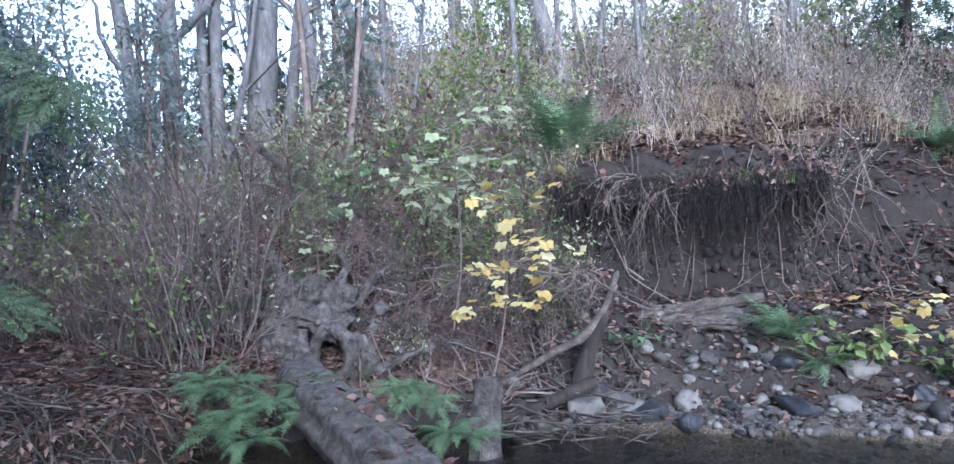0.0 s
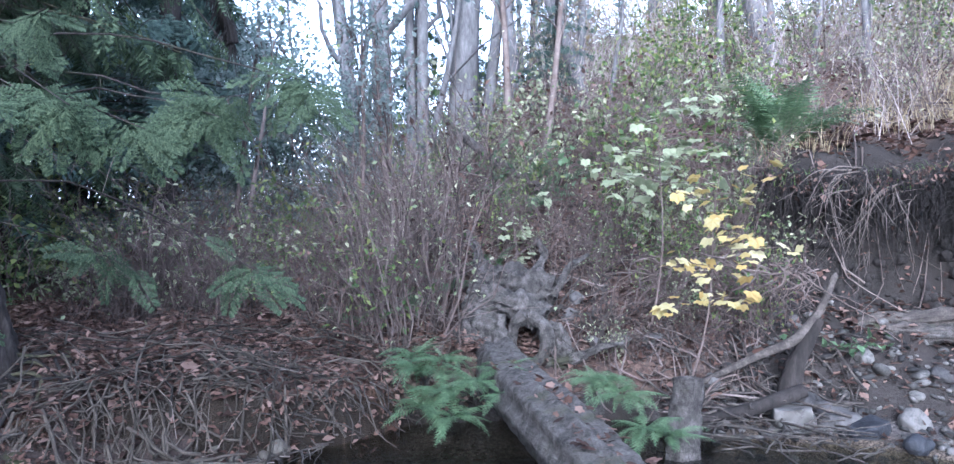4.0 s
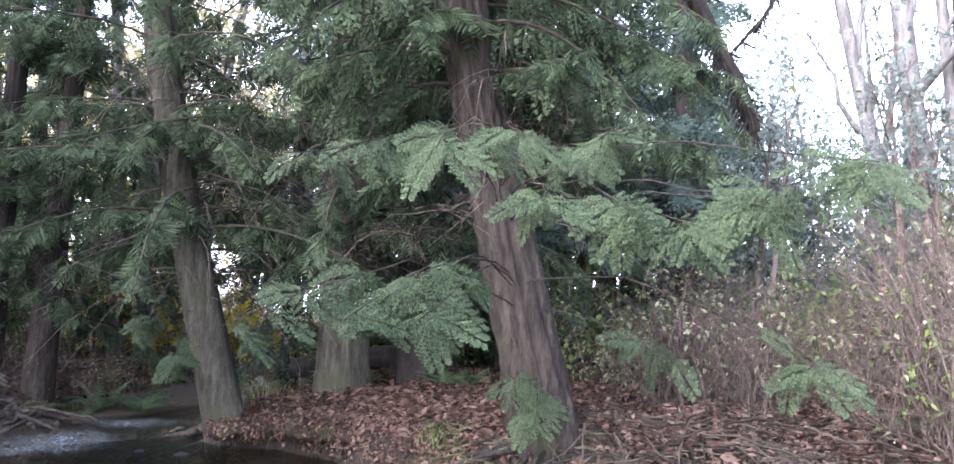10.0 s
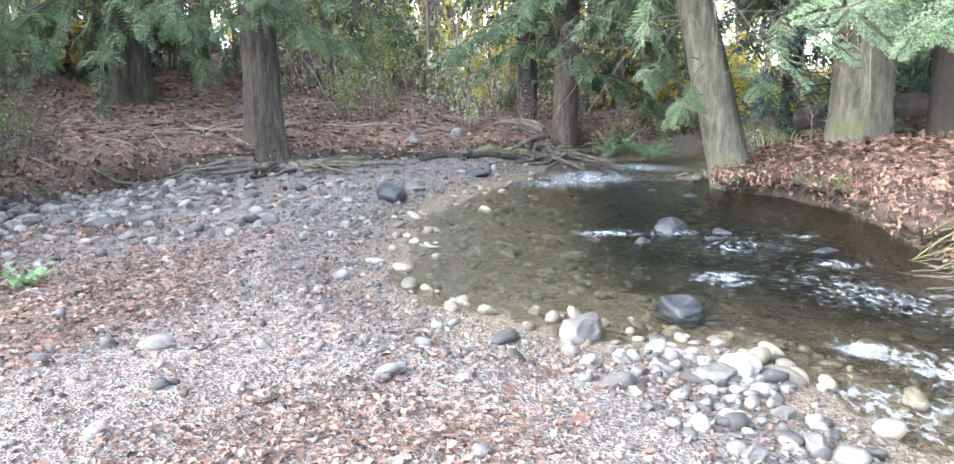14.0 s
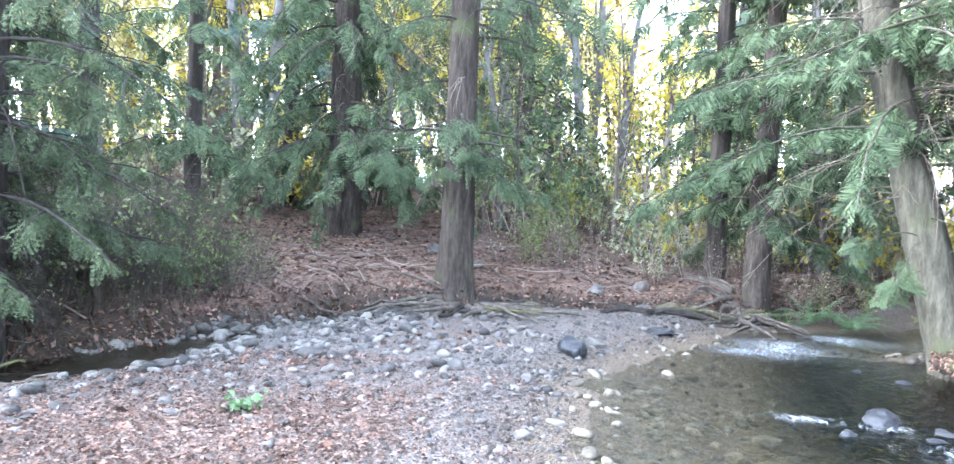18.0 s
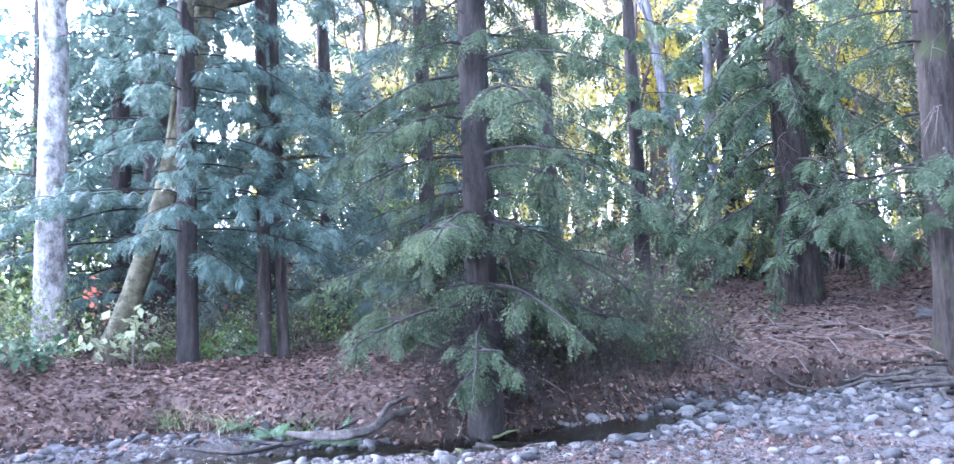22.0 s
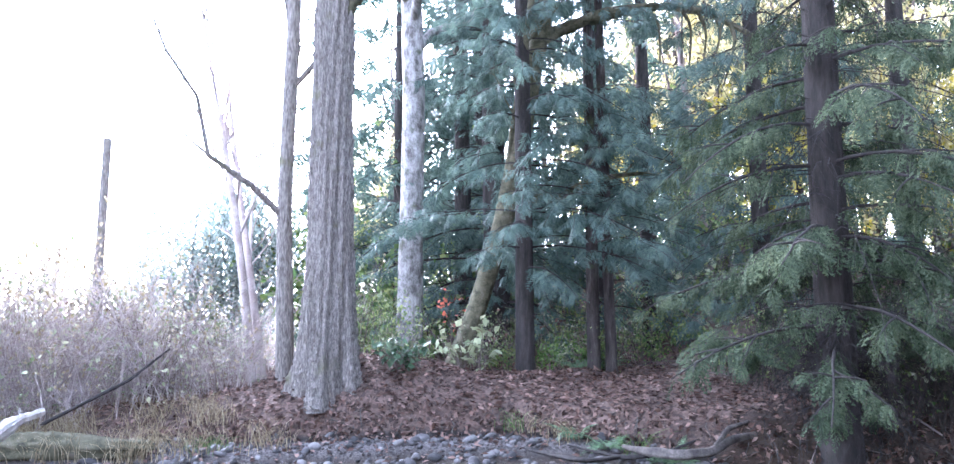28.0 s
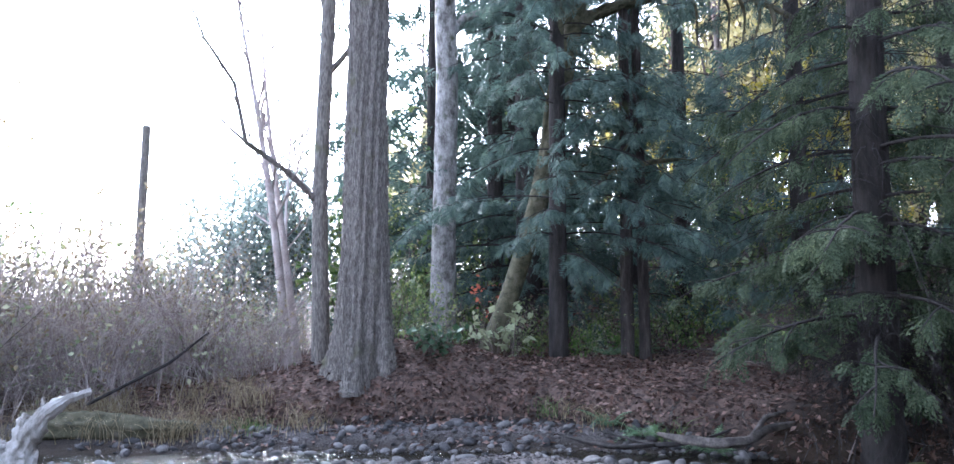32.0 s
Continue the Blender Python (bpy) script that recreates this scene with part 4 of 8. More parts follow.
def sprays_on(P, count, size, sag=0.7, start=0.15, face=None):
    """Places and turns of sprays along one limb."""
    u = rng.uniform(start, 1, count) ** 0.8
    t = np.linspace(0, 1, len(P))
    at = np.stack([np.interp(u, t, P[:, k]) for k in range(3)], -1)
    d = P[-1] - P[0]
    d = d / np.linalg.norm(d)
    perp = np.array([-d[1], d[0], 0])
    sgn = rng.choice([-1, 1], count)[:, None]
    out = d * rng.uniform(0.2, 0.9, (count, 1)) + perp * sgn * rng.uniform(0.3, 1.0, (count, 1)) + np.array([0, 0, -1]) * rng.uniform(0.15, sag, (count, 1))
    up = np.array([[0, 0, 1.0]]) + rng.normal(0, 0.35, (count, 3))
    if face is not None:
        across = np.cross(face, (0, 0, 1.0))
        out = across * sgn * rng.uniform(0.3, 1.0, (count, 1)) + np.array([0, 0, -1]) * rng.uniform(0.25, 0.9, (count, 1)) + rng.normal(0, 0.25, (count, 3))
        up = face + np.array([0, 0, 0.8]) + rng.normal(0, 0.3, (count, 3))
    return at, out, up, size * rng.uniform(0.55, 1.2, count) * (1.15 - 0.35 * u)


def conifer(name, base, top, r0, label, mat, leaf, limbs, reach, low, size, shape, per_metre=9, seed=0, hero=(), flare=0.5, ridge=0.06,
            droop=0.45, rise=0.15, group="conifers by the creek", rings=56, sides=30, bend=0.0, avoid=None, top_frac=1.0, hero_size=0.33, joined=False, via=None, limb_r=0.1, forks=0):
    """base (x, y) and top (x, y, z) of the trunk; limbs random ones from the height low upward, reach long at the bottom;
    hero: further limbs as (height, tip)."""
    global rng
    keep, rng = rng, np.random.default_rng(1000 + seed)
    bz = lie(*base)
    tree = thing(name, base[0], base[1], bz, label, "tree", group)
    b = np.array([0, 0, -0.35])
    tp = np.array([top[0] - base[0], top[1] - base[1], top[2] - bz])
    mid = (b + tp) / 2 + np.array([bend, bend * 0.4, 0])
    line = [b, b + (mid - b) * 0.5, mid, mid + (tp - mid) * 0.5, tp]
    if via:
        known = np.array([b] + [(v[0] - base[0], v[1] - base[1], v[2] - bz) for v in via] + [tp])
        hz = np.linspace(b[2], tp[2], 16)
        line = np.stack([np.interp(hz, known[:, 2], known[:, 0]), np.interp(hz, known[:, 2], known[:, 1]), hz], -1)
    me, P, R = trunk_mesh(line, [r0, r0 * 0.86, r0 * 0.7, r0 * 0.5, 0.03], mat, ridge=ridge, flare=flare, seed=seed, steps=rings, sides=sides, freq=(6, 16) if sides < 40 else (10, 26))
    part("trunk", me, tree)
    H = tp[2]
    local, fork_of = [], {}
    hs = low + (H * top_frac - low) * np.sort(rng.uniform(0, 1, limbs)) ** 1.1
    for i, h in enumerate(hs):
        f = (h - low) / max(H - low, 0.1)
        az = i * 2.4 + rng.normal(0, 0.35)
        if avoid is not None and abs((az - avoid + math.pi) % (2 * math.pi) - math.pi) < 0.55 and h < 4:
            az += 1.3
        ln = reach * (0.75 + 0.25 * min(1, f * 6)) * (1 - 0.85 * f) * rng.uniform(0.55, 1.2)
        p0 = np.array([np.interp(h, P[:, 2], P[:, k]) for k in (0, 1)] + [h])
        local.append((limb_path(p0, az, ln, rise, droop * rng.uniform(0.6, 1.3)), ln, float(np.interp(h, P[:, 2], R)) * limb_r, 0))
    for parent_at, (Q, ln, rr, _) in enumerate(list(local)):  # side boughs spreading flat from each limb
        for j in range(forks):
            u = rng.uniform(0.2, 0.85)
            p0 = np.array([np.interp(u, np.linspace(0, 1, len(Q)), Q[:, k]) for k in range(3)])
            head = math.atan2(-(Q[-1, 0] - Q[0, 0]), Q[-1, 1] - Q[0, 1]) + rng.choice([-1, 1]) * rng.uniform(0.5, 1.3)
            side_ln = ln * 0.5 * (1.15 - u) * rng.uniform(0.6, 1.3)
            local.append((limb_path(p0, head, side_ln, rng.normal(0.0, 0.2), droop * rng.uniform(0.3, 1.0), 9), side_ln, rr * 0.4, 0))
            fork_of[len(local) - 1] = parent_at
    for h, tip, *more in hero:
        h = min(h, tip[2] - bz + rng.uniform(0.1, 0.5))
        p0 = np.array([np.interp(h, P[:, 2], P[:, k]) for k in (0, 1)] + [h])
        tl = np.array([tip[0] - base[0], tip[1] - base[1], tip[2] - bz])
        ln = float(np.linalg.norm(tl[:2] - p0[:2]))
        sagz = tl[2] - p0[2]
        u = np.linspace(0, 1, 10)[:, None]
        Q = p0 + (tl - p0) * u
        Q[:, 2] = p0[2] + sagz * u[:, 0] ** 1.5 + 0.05 * ln * np.sin(u[:, 0] * math.pi)
        Q = Q + np.cumsum(rng.normal(0, 0.008 * ln, (10, 3)), 0) * (1 - u) * u * 4
        local.append((Q, ln, 0.003 + 0.001 * ln, tuple(more) or (0.6, 12)))
    wood, sprays = [], {0: [], 1: []}
    for at, (Q, ln, rr, is_hero) in enumerate(local):
        s = np.linspace(0, 1, len(Q))
        piece = tubes(Q, max(rr, 0.004) * (1 - 0.85 * s) + 0.002, 5 if not joined else 3)
        if at in fork_of:
            wood[fork_of[at]] = join([wood[fork_of[at]], piece])
        else:
            wood.append(piece)
        n = max(3, int(ln * per_metre)) if not is_hero else is_hero[1]
        open_side = np.array([-(base[0] + Q[-1][0]), -(base[1] + Q[-1][1]), 0])
        open_side /= np.linalg.norm(open_side) + 1e-9
        sprays[int(bool(is_hero))].append(sprays_on(Q, n, hero_size if is_hero else size, 0.5 if is_hero else 1.5, is_hero[0] if is_hero else 0.1, open_side if is_hero else None))
    if joined:
        tagged(part("branchwork", mesh_from("branchwork", *join(wood), mat), tree), kind="stuff")
    else:
        for w in wood:
            part("limb", mesh_from("limb", *w, mat), tree)
    for k, form in ((0, shape), (1, SPRAY_FINE)):
        if sprays[k]:
            at, out, up, sc = (np.concatenate([q[j] for q in sprays[k]]) for j in range(4))
            V, F = scatter(*form, frames(out, up, sc), at)
            part("crown" if not k else "low_bough", mesh_from("crown", V, F, leaf, False), tree, "hanging evergreen sprays")
    rng = keep
    return tree


def branching(path, r0, levels, counts, spread, ratio, up=0.35, seed=0, sides=(10, 6, 4, 3), first=0.4):
    """A bare deciduous crown above a trunk: tubes of every level, and the twig tips."""
    r2 = np.random.default_rng(seed)
    cur_P, cur_R, cur_L = np.array(path)[None], np.array(r0)[None], np.array([np.linalg.norm(np.array(path)[-1] - np.array(path)[0])])
    out, tips = [], None
    for lv in range(levels):
        n = counts[lv]
        idx = np.repeat(np.arange(len(cur_P)), n)
        u = r2.uniform(0.35, 0.98, len(idx)) if lv else np.linspace(first, 0.97, n)
        s = cur_P.shape[1]
        f = u * (s - 1)
        i0 = np.clip(f.astype(int), 0, s - 2)
        w = (f - i0)[:, None]
        p0 = cur_P[idx, i0] * (1 - w) + cur_P[idx, i0 + 1] * w
        par = cur_P[idx, i0 + 1] - cur_P[idx, i0]
        par /= np.linalg.norm(par, axis=1, keepdims=True)
        d = par + r2.normal(0, spread, (len(idx), 3)) + np.array([0, 0, up])
        d /= np.linalg.norm(d, axis=1, keepdims=True)
        ln = cur_L[idx] * ratio * r2.uniform(0.5, 1.2, len(idx)) * (1.15 - 0.6 * u)
        rr = (cur_R[idx, i0] * 0.5).clip(0.003)
        k = np.linspace(0, 1, 6)
        P = p0[:, None] + d[:, None] * (ln[:, None] * k)[..., None] + np.cumsum(r2.normal(0, 0.035, (len(idx), 6, 3)), 1) * ln[:, None, None] * (k[:, None] > 0)
        R = rr[:, None] * (1 - 0.8 * k)
        out.append((P, R, sides[min(lv + 1, 3)]))
        cur_P, cur_R, cur_L = P, R, ln
    return out


def bare_tree(name, base, path, radii, label, mat, seed, counts=(9, 6, 6), leaf=None, leaves=0, size=0.1, category="tree", group="bare trees", spread=0.5, ridge=0.05, flare=0.4,
              ratio=0.42, sides=28, first=0.4, freq=(5, 13), rings=56):
    bz = lie(*base)
    tree = thing(name, base[0], base[1], bz, label, category, group)
    P0 = np.array([(0, 0, -0.35)] + [(p[0] - base[0], p[1] - base[1], p[2] - bz) for p in path], float)
    me, P, R = trunk_mesh(P0, radii, mat, sides=sides, ridge=ridge, flare=flare, seed=seed, freq=freq, steps=rings)
    part("trunk", me, tree)
    levels = branching(P, R, len(counts), counts, spread, ratio, seed=seed, first=first)
    for j in range(len(levels[0][0]) if levels else 0):
        V, F = tubes(levels[0][0][j], levels[0][1][j], 7)
        part("branch", mesh_from("branch", V, F, mat), tree)
    if len(levels) > 1:
        tagged(part("twig_spray", mesh_from("twig_spray", *join([tubes(*lv) for lv in levels[1:]]), mat), tree), kind="stuff")
    if leaves:
        r2 = np.random.default_rng(seed + 5)
        last = levels[-1][0]
        pick, k = r2.integers(0, len(last), leaves), r2.integers(1, 6, leaves)
        at = last[pick, k]
        V, F = scatter(*LEAF, frames(r2.normal(0, 1, (leaves, 3)) + np.array([0, 0, -0.4]), r2.normal(0, 1, (leaves, 3)), size * r2.uniform(0.6, 1.3, leaves)), at)
        tagged(part("leaves", mesh_from("leaves", V, F, leaf, False), tree), kind="stuff")
    return tree


# cedars on the bank across the creek
# unseen boughs of the leaning cedar, added overhead to shade the run and its bank: height on the trunk, tip
SHADE_BOUGHS = [(6.2 + 0.35 * i, (-5.6 + 3.0 * math.sin(0.75 + 0.62 * j + 0.2 * i), 3.6 + 3.0 * math.cos(0.75 + 0.62 * j + 0.2 * i), 6.3 + 0.45 * i - 0.1 * j)) for i in range(5) for j in range(5)]
conifer("cedar", (-4.74, 4.42), (-6.4, 2.6, 14.5), 0.26, "large leaning western red cedar on the undercut bank", CEDARBARK, CEDARLEAF, 100, 2.7, 3.0, 0.36, SPRAY_LITE, 16, 1, forks=2,
        hero=[(2.9, (-1.6, 3.23, 2.2), 0.87, 20), (2.8, (-1.85, 3.05, 2.12), 0.87, 18), (2.6, (-2.4, 2.66, 2.02), 0.87, 18), (2.6, (-2.2, 2.85, 1.95), 0.9, 14), (2.8, (-1.95, 3.0, 2.02), 0.9, 14), (1.9, (-1.83, 3.13, 1.36), 0.93, 7), (3.0, (-2.77, 2.33, 2.36)),
              (3.0, (-3.0, 1.99, 2.3)), (3.2, (-2.5, 2.63, 2.4)), (2.8, (-2.71, 2.4, 2.08)), (2.7, (-3.1, 1.81, 1.6)), (2.7, (-3.05, 1.95, 1.5)), (2.9, (-3.37, 1.22, 1.48)), (2.8, (-3.19, 1.66, 1.5)),
              (3.3, (-3.6, 1.5, 2.3)), (3.4, (-3.3, 2.5, 2.6)), *SHADE_BOUGHS, (1.1, (-4.55, 3.75, 0.9)), (1.0, (-4.4, 3.9, 0.75)), (1.6, (-3.4, 4.4, 1.2))],
        flare=0.45, ridge=0.14, rings=170, sides=64, avoid=math.radians(-131), droop=0.7, via=[(-4.86, 4.38, 0.7), (-5.04, 4.24, 1.65), (-5.22, 4.12, 2.5), (-5.34, 3.98, 3.4), (-5.53, 3.72, 5)])
conifer("cedar", (-5.45, 4.75), (-6.6, 4.3, 13), 0.17, "dark mossy cedar trunk close behind a larger one", MOSSBARK, CEDARLEAF, 60, 2.6, 2.6, 0.42, SPRAY, 20, 2, flare=0.3)
conifer("cedar", (-9.4, 5.95), (-9.9, 5.6, 15), 0.27, "shaded dark cedar with a mossy foot", DARKBARK, CEDARLEAF, 90, 3.4, 2.0, 0.42, SPRAY, 20, 3)
conifer("cedar", (-9.3, 4.72), (-9.5, 4.5, 15), 0.34, "stout cedar with green-tinged bark on the bank", PALEBARK, CEDARLEAF, 100, 3.8, 2.1, 0.4, SPRAY, 17, 4, flare=0.3)
conifer("cedar", (-9.5, 3.35), (-10.2, 1.7, 13), 0.25, "pale cedar leaning over the water's edge", PALEBARK, CEDARLEAF, 100, 3.4, 2.1, 0.38, SPRAY, 14, 5, flare=0.3, via=[(-9.73, 2.72, 2.3), (-9.95, 2.2, 5)],
        hero=[(2.2, (-8.2, 2.2, 1.0)), (2.6, (-8.0, 3.0, 1.2)), (2.0, (-9.0, 2.4, 0.8)), (2.3, (-8.4, 1.8, 1.3))], hero_size=0.3)
conifer("cedar", (-13.8, 0.95), (-13.9, 0.9, 15), 0.18, "slim dark conifer on the far bank", DARKBARK, CEDARLEAF, 60, 2.2, 2.6, 0.42, SPRAY, 16, 6, flare=0.25)
conifer("cedar", (-13.1, 1.55), (-13.4, 1.8, 9), 0.22, "young drooping cedar on the far bank above the riffle", CEDARBARK, CEDARLEAF, 60, 2.5, 1.0, 0.45, SPRAY, 20, 7, flare=0.3)
conifer("cedar", (-11.2, -3.1), (-11.2, -3.15, 16), 0.26, "tall cedar with spreading roots on the leafy bank", CEDARBARK, CEDARLEAF, 80, 2.8, 1.9, 0.36, SPRAY_LITE, 9, 8, flare=0.8, forks=2,
        hero=[(2.3, (-10.5, -2.1, 1.9)), (2.3, (-10.1, -3.2, 2.0)), (2.4, (-10.3, -4.0, 2.0)), (2.2, (-10.9, -1.7, 1.8)), (2.5, (-10.5, -4.5, 2.2)), (2.6, (-10.0, -2.6, 2.3))], hero_size=0.34)
conifer("cedar", (-14.8, -6.7), (-14.7, -6.8, 16), 0.36, "big shaded cedar behind the slope", CEDARBARK, CEDARLEAF, 120, 3.4, 1.5, 0.48, SPRAY, 17, 9, droop=0.95, rise=0.2)
conifer("cedar", (-5.7, -6.15), (-5.8, -6.1, 14), 0.19, "dark evergreen with drooping boughs at the bank's edge", DARKBARK, EVERLEAF, 115, 2.3, 1.1, 0.27, SPRAY_LITE, 24, 10, flare=0.4, droop=0.4, rise=0.12, limb_r=0.13, forks=4,
        hero=[(1.7, (-4.6, -6.1, 1.0)), (1.8, (-4.3, -6.5, 1.1)), (1.9, (-6.6, -5.7, 1.0)), (2.0, (-7.0, -6.0, 1.1)), (0.9, (-6.1, -6.0, 0.4)), (0.9, (-5.5, -5.95, 0.4))], hero_size=0.26)
conifer("fir", (-4.7, -13.4), (-4.7, -13.6, 15), 0.26, "shaded evergreen among other trunks", DARKBARK, FIRLEAF, 100, 3.0, 1.0, 0.32, SPRAY_FIR, 14, 11, forks=3)
conifer("fir", (-4.0, -10.2), (-4.1, -10.2, 13), 0.14, "slim dark evergreen behind the leafy bank", DARKBARK, FIRLEAF, 100, 2.3, 1.5, 0.3, SPRAY_FIR, 15, 12, forks=3)
conifer("fir", (-5.2, -10.4), (-5.3, -10.4, 13), 0.1, "thin reddish conifer trunk in the shade", CEDARBARK, FIRLEAF, 62, 2.6, 1.7, 0.3, SPRAY_FIR, 14, 13, forks=3)
conifer("fir", (-5.45, -10.3), (-5.4, -10.4, 12), 0.09, "thin reddish conifer trunk beside its twin", CEDARBARK, FIRLEAF, 62, 2.6, 1.7, 0.3, SPRAY_FIR, 14, 14, forks=3)
conifer("fir", (-7.4, -9.2), (-7.4, -9.2, 13), 0.14, "bushy evergreen behind the bank", DARKBARK, FIRLEAF, 100, 2.6, 0.7, 0.3, SPRAY_FIR, 14, 15, forks=3)
conifer("fir", (-9.6, -8.6), (-9.6, -8.6, 14), 0.16, "bushy evergreen on the rising floor", DARKBARK, CEDARLEAF, 48, 2.6, 0.8, 0.4, SPRAY, 16, 16)
conifer("fir", (-12.2, -8.6), (-12.2, -8.6, 13), 0.16, "evergreen half hidden by others", DARKBARK, CEDARLEAF, 36, 2.4, 1.2, 0.4, SPRAY, 16, 17)
# bare trunks to the south
bare_tree("maple", (-1.15, -9.65), [(-1.16, -9.67, 2.0), (-1.15, -9.69, 4), (-1.2, -9.69, 6), (-1.3, -9.75, 11)], [0.33, 0.275, 0.25, 0.23, 0.18], "massive grey furrowed maple trunk on the bank", GREYBARK, 21, (7, 6, 5), ridge=0.12, flare=0.85, first=0.75, sides=96, freq=(9, 26), rings=190)
bare_tree("alder", (-2.9, -13.0), [(-2.95, -13.0, 2.8), (-3.0, -13.0, 5.6), (-2.94, -13.0, 7.8), (-2.7, -13, 12)], [0.25, 0.21, 0.2, 0.19, 0.13], "pale mottled alder trunk with mossy patches", MOTTLED, 22, (7, 6, 5), ridge=0.04, flare=0.25, first=0.65)
bare_tree("maple", (-2.95, -10.85), [(-3.47, -10.7, 1.62), (-3.86, -10.6, 2.9), (-4.12, -10.5, 4.2), (-4.58, -10.3, 6.8), (-5, -10.2, 9.5)], [0.16, 0.15, 0.16, 0.16, 0.15, 0.08], "leaning mossy maple trunk", MOSSBARK, 23, (5, 5, 5), ridge=0.05, flare=0.3)
bare_tree("alder", (-0.65, -10.2), [(-0.6, -10.2, 3), (-0.7, -10.3, 6), (-0.6, -10.4, 10)], [0.12, 0.1, 0.09, 0.04], "thin grey alder beside the massive trunk", GREYBARK, 24, (10, 6, 5), ridge=0.03, flare=0.3)
bare_tree("snag", (2.6, -16), [(2.6, -16, 2.6), (2.55, -16, 5.0)], [0.1, 0.09, 0.08], "broken standing dead trunk", GREYBARK, 25, (), flare=0.2)

# trees on the hillside to the north
def hill_tree(base, lean, h, r, seed, label, counts=(7, 6, 5), mat=HAZEBARK):
    z = lie(*base)
    bare_tree("maple", base, [(base[0] + lean[0] * 0.35, base[1] + lean[1] * 0.35, z + h * 0.35), (base[0] + lean[0] * 0.7, base[1] + lean[1] * 0.7, z + h * 0.7),
                              (base[0] + lean[0], base[1] + lean[1], z + h)], [r, r * 0.82, r * 0.66, r * 0.3], label, mat, seed, counts, flare=0.35, sides=18)


hill_tree((-1.6, 14.7), (-2.6, 0.0, 0), 6.0, 0.15, 41, "bare maple leaning far over on the hillside")
hill_tree((1.95, 14.7), (-1.8, 0.2, 0), 5.5, 0.22, 42, "dark leaning maple trunk on the hillside")
for i, (x, y, lx, r, h) in enumerate([(-4.25, 14.65, 0.3, 0.32, 13), (-5.6, 14.2, -0.9, 0.22, 12), (-6.0, 14.1, -1.9, 0.17, 11), (-4.95, 14.5, -0.4, 0.14, 11), (-3.85, 14.8, 1.1, 0.13, 11), (-5.2, 14.6, -0.6, 0.12, 11),
                                      (-3.0, 14.6, -1.6, 0.14, 9)]):
    hill_tree((x, y), (lx, 0.2, 0), h, r, 43 + i, "bare hazy maple stem in a clump on the hillside")
for i, (x, y, lx, r, h) in enumerate([(5.6, 17, 0.5, 0.2, 9), (6.5, 18, -0.4, 0.2, 9), (-0.4, 20, 0.2, 0.1, 9)]):
    hill_tree((x, y), (lx, 0.2, 0), h, r, 60 + i, "thin bare tree high on the hillside")

# ---- undergrowth ----
def shrub_parts(seed, stems, height, spread, twigs, lean=0.35, thick=0.008, wood=TWIG, leaf=None, leaves=0, leaf_size=0.07):
    """Meshes of one shrub: arching stems with side twigs, and its leaves."""
    r2 = np.random.default_rng(seed)
    k = np.linspace(0, 1, 6)
    az = r2.uniform(0, 6.28, stems)
    h = height * r2.uniform(0.5, 1.1, stems)
    base = np.stack([r2.normal(0, spread * 0.3, stems), r2.normal(0, spread * 0.3, stems), np.full(stems, -0.1)], -1)
    out = np.stack([np.cos(az), np.sin(az), 0 * az], -1) * (lean * h * r2.uniform(0.2, 1.3, stems))[:, None]
    P = base[:, None] + out[:, None] * (k ** 1.7)[None, :, None] + np.stack([0 * h, 0 * h, h], -1)[:, None] * (k - 0.12 * lean * k ** 3)[None, :, None]
    P[:, 1:] += np.cumsum(r2.normal(0, 0.035, (stems, 5, 3)), 1) * height
    R = thick * r2.uniform(0.6, 1.4, (stems, 1)) * (1 - 0.8 * k)
    idx = np.repeat(np.arange(stems), twigs)
    at = r2.integers(1, 5, len(idx))
    d = P[idx, at + 1] - P[idx, at] + r2.normal(0, 0.12, (len(idx), 3)) * height
    d /= np.linalg.norm(d, axis=1, keepdims=True)
    ln = height * r2.uniform(0.12, 0.38, len(idx))
    q = np.linspace(0, 1, 3)
    T = P[idx, at][:, None] + d[:, None] * (ln[:, None] * q)[..., None] + np.cumsum(r2.normal(0, 0.05, (len(idx), 3, 3)), 1) * ln[:, None, None] * (q[:, None] > 0)
    wood_form = join([tubes(P, R, 3), tubes(T, thick * 0.5 * (1 - 0.7 * q)[None].repeat(len(idx), 0), 3)])
    wood_me, leaf_me, leaf_form = mesh_from("stem_clump", *wood_form, wood), None, None
    if leaves:
        pick, j = r2.integers(0, len(T), leaves), r2.integers(1, 3, leaves)
        M = frames(r2.normal(0, 1, (leaves, 3)) + np.array([0, 0, -0.3]), r2.normal(0, 0.6, (leaves, 3)) + np.array([0, 0, 1.0]), leaf_size * r2.uniform(0.5, 1.4, leaves))
        leaf_form = scatter(*LEAF, M, T[pick, j])
        leaf_me = mesh_from("leaves", *leaf_form, leaf, False)
    few = slice(0, int(stems * 0.5))
    some = idx < int(stems * 0.5)
    some &= np.arange(len(idx)) % 5 > 2
    wood_form = join([tubes(P[few, ::2] * 1.0, R[few, ::2] * 1.4, 3), tubes(T[some], thick * 0.6 * (1 - 0.7 * q)[None].repeat(some.sum(), 0), 3)])
    return wood_me, leaf_me, wood_form, leaf_form


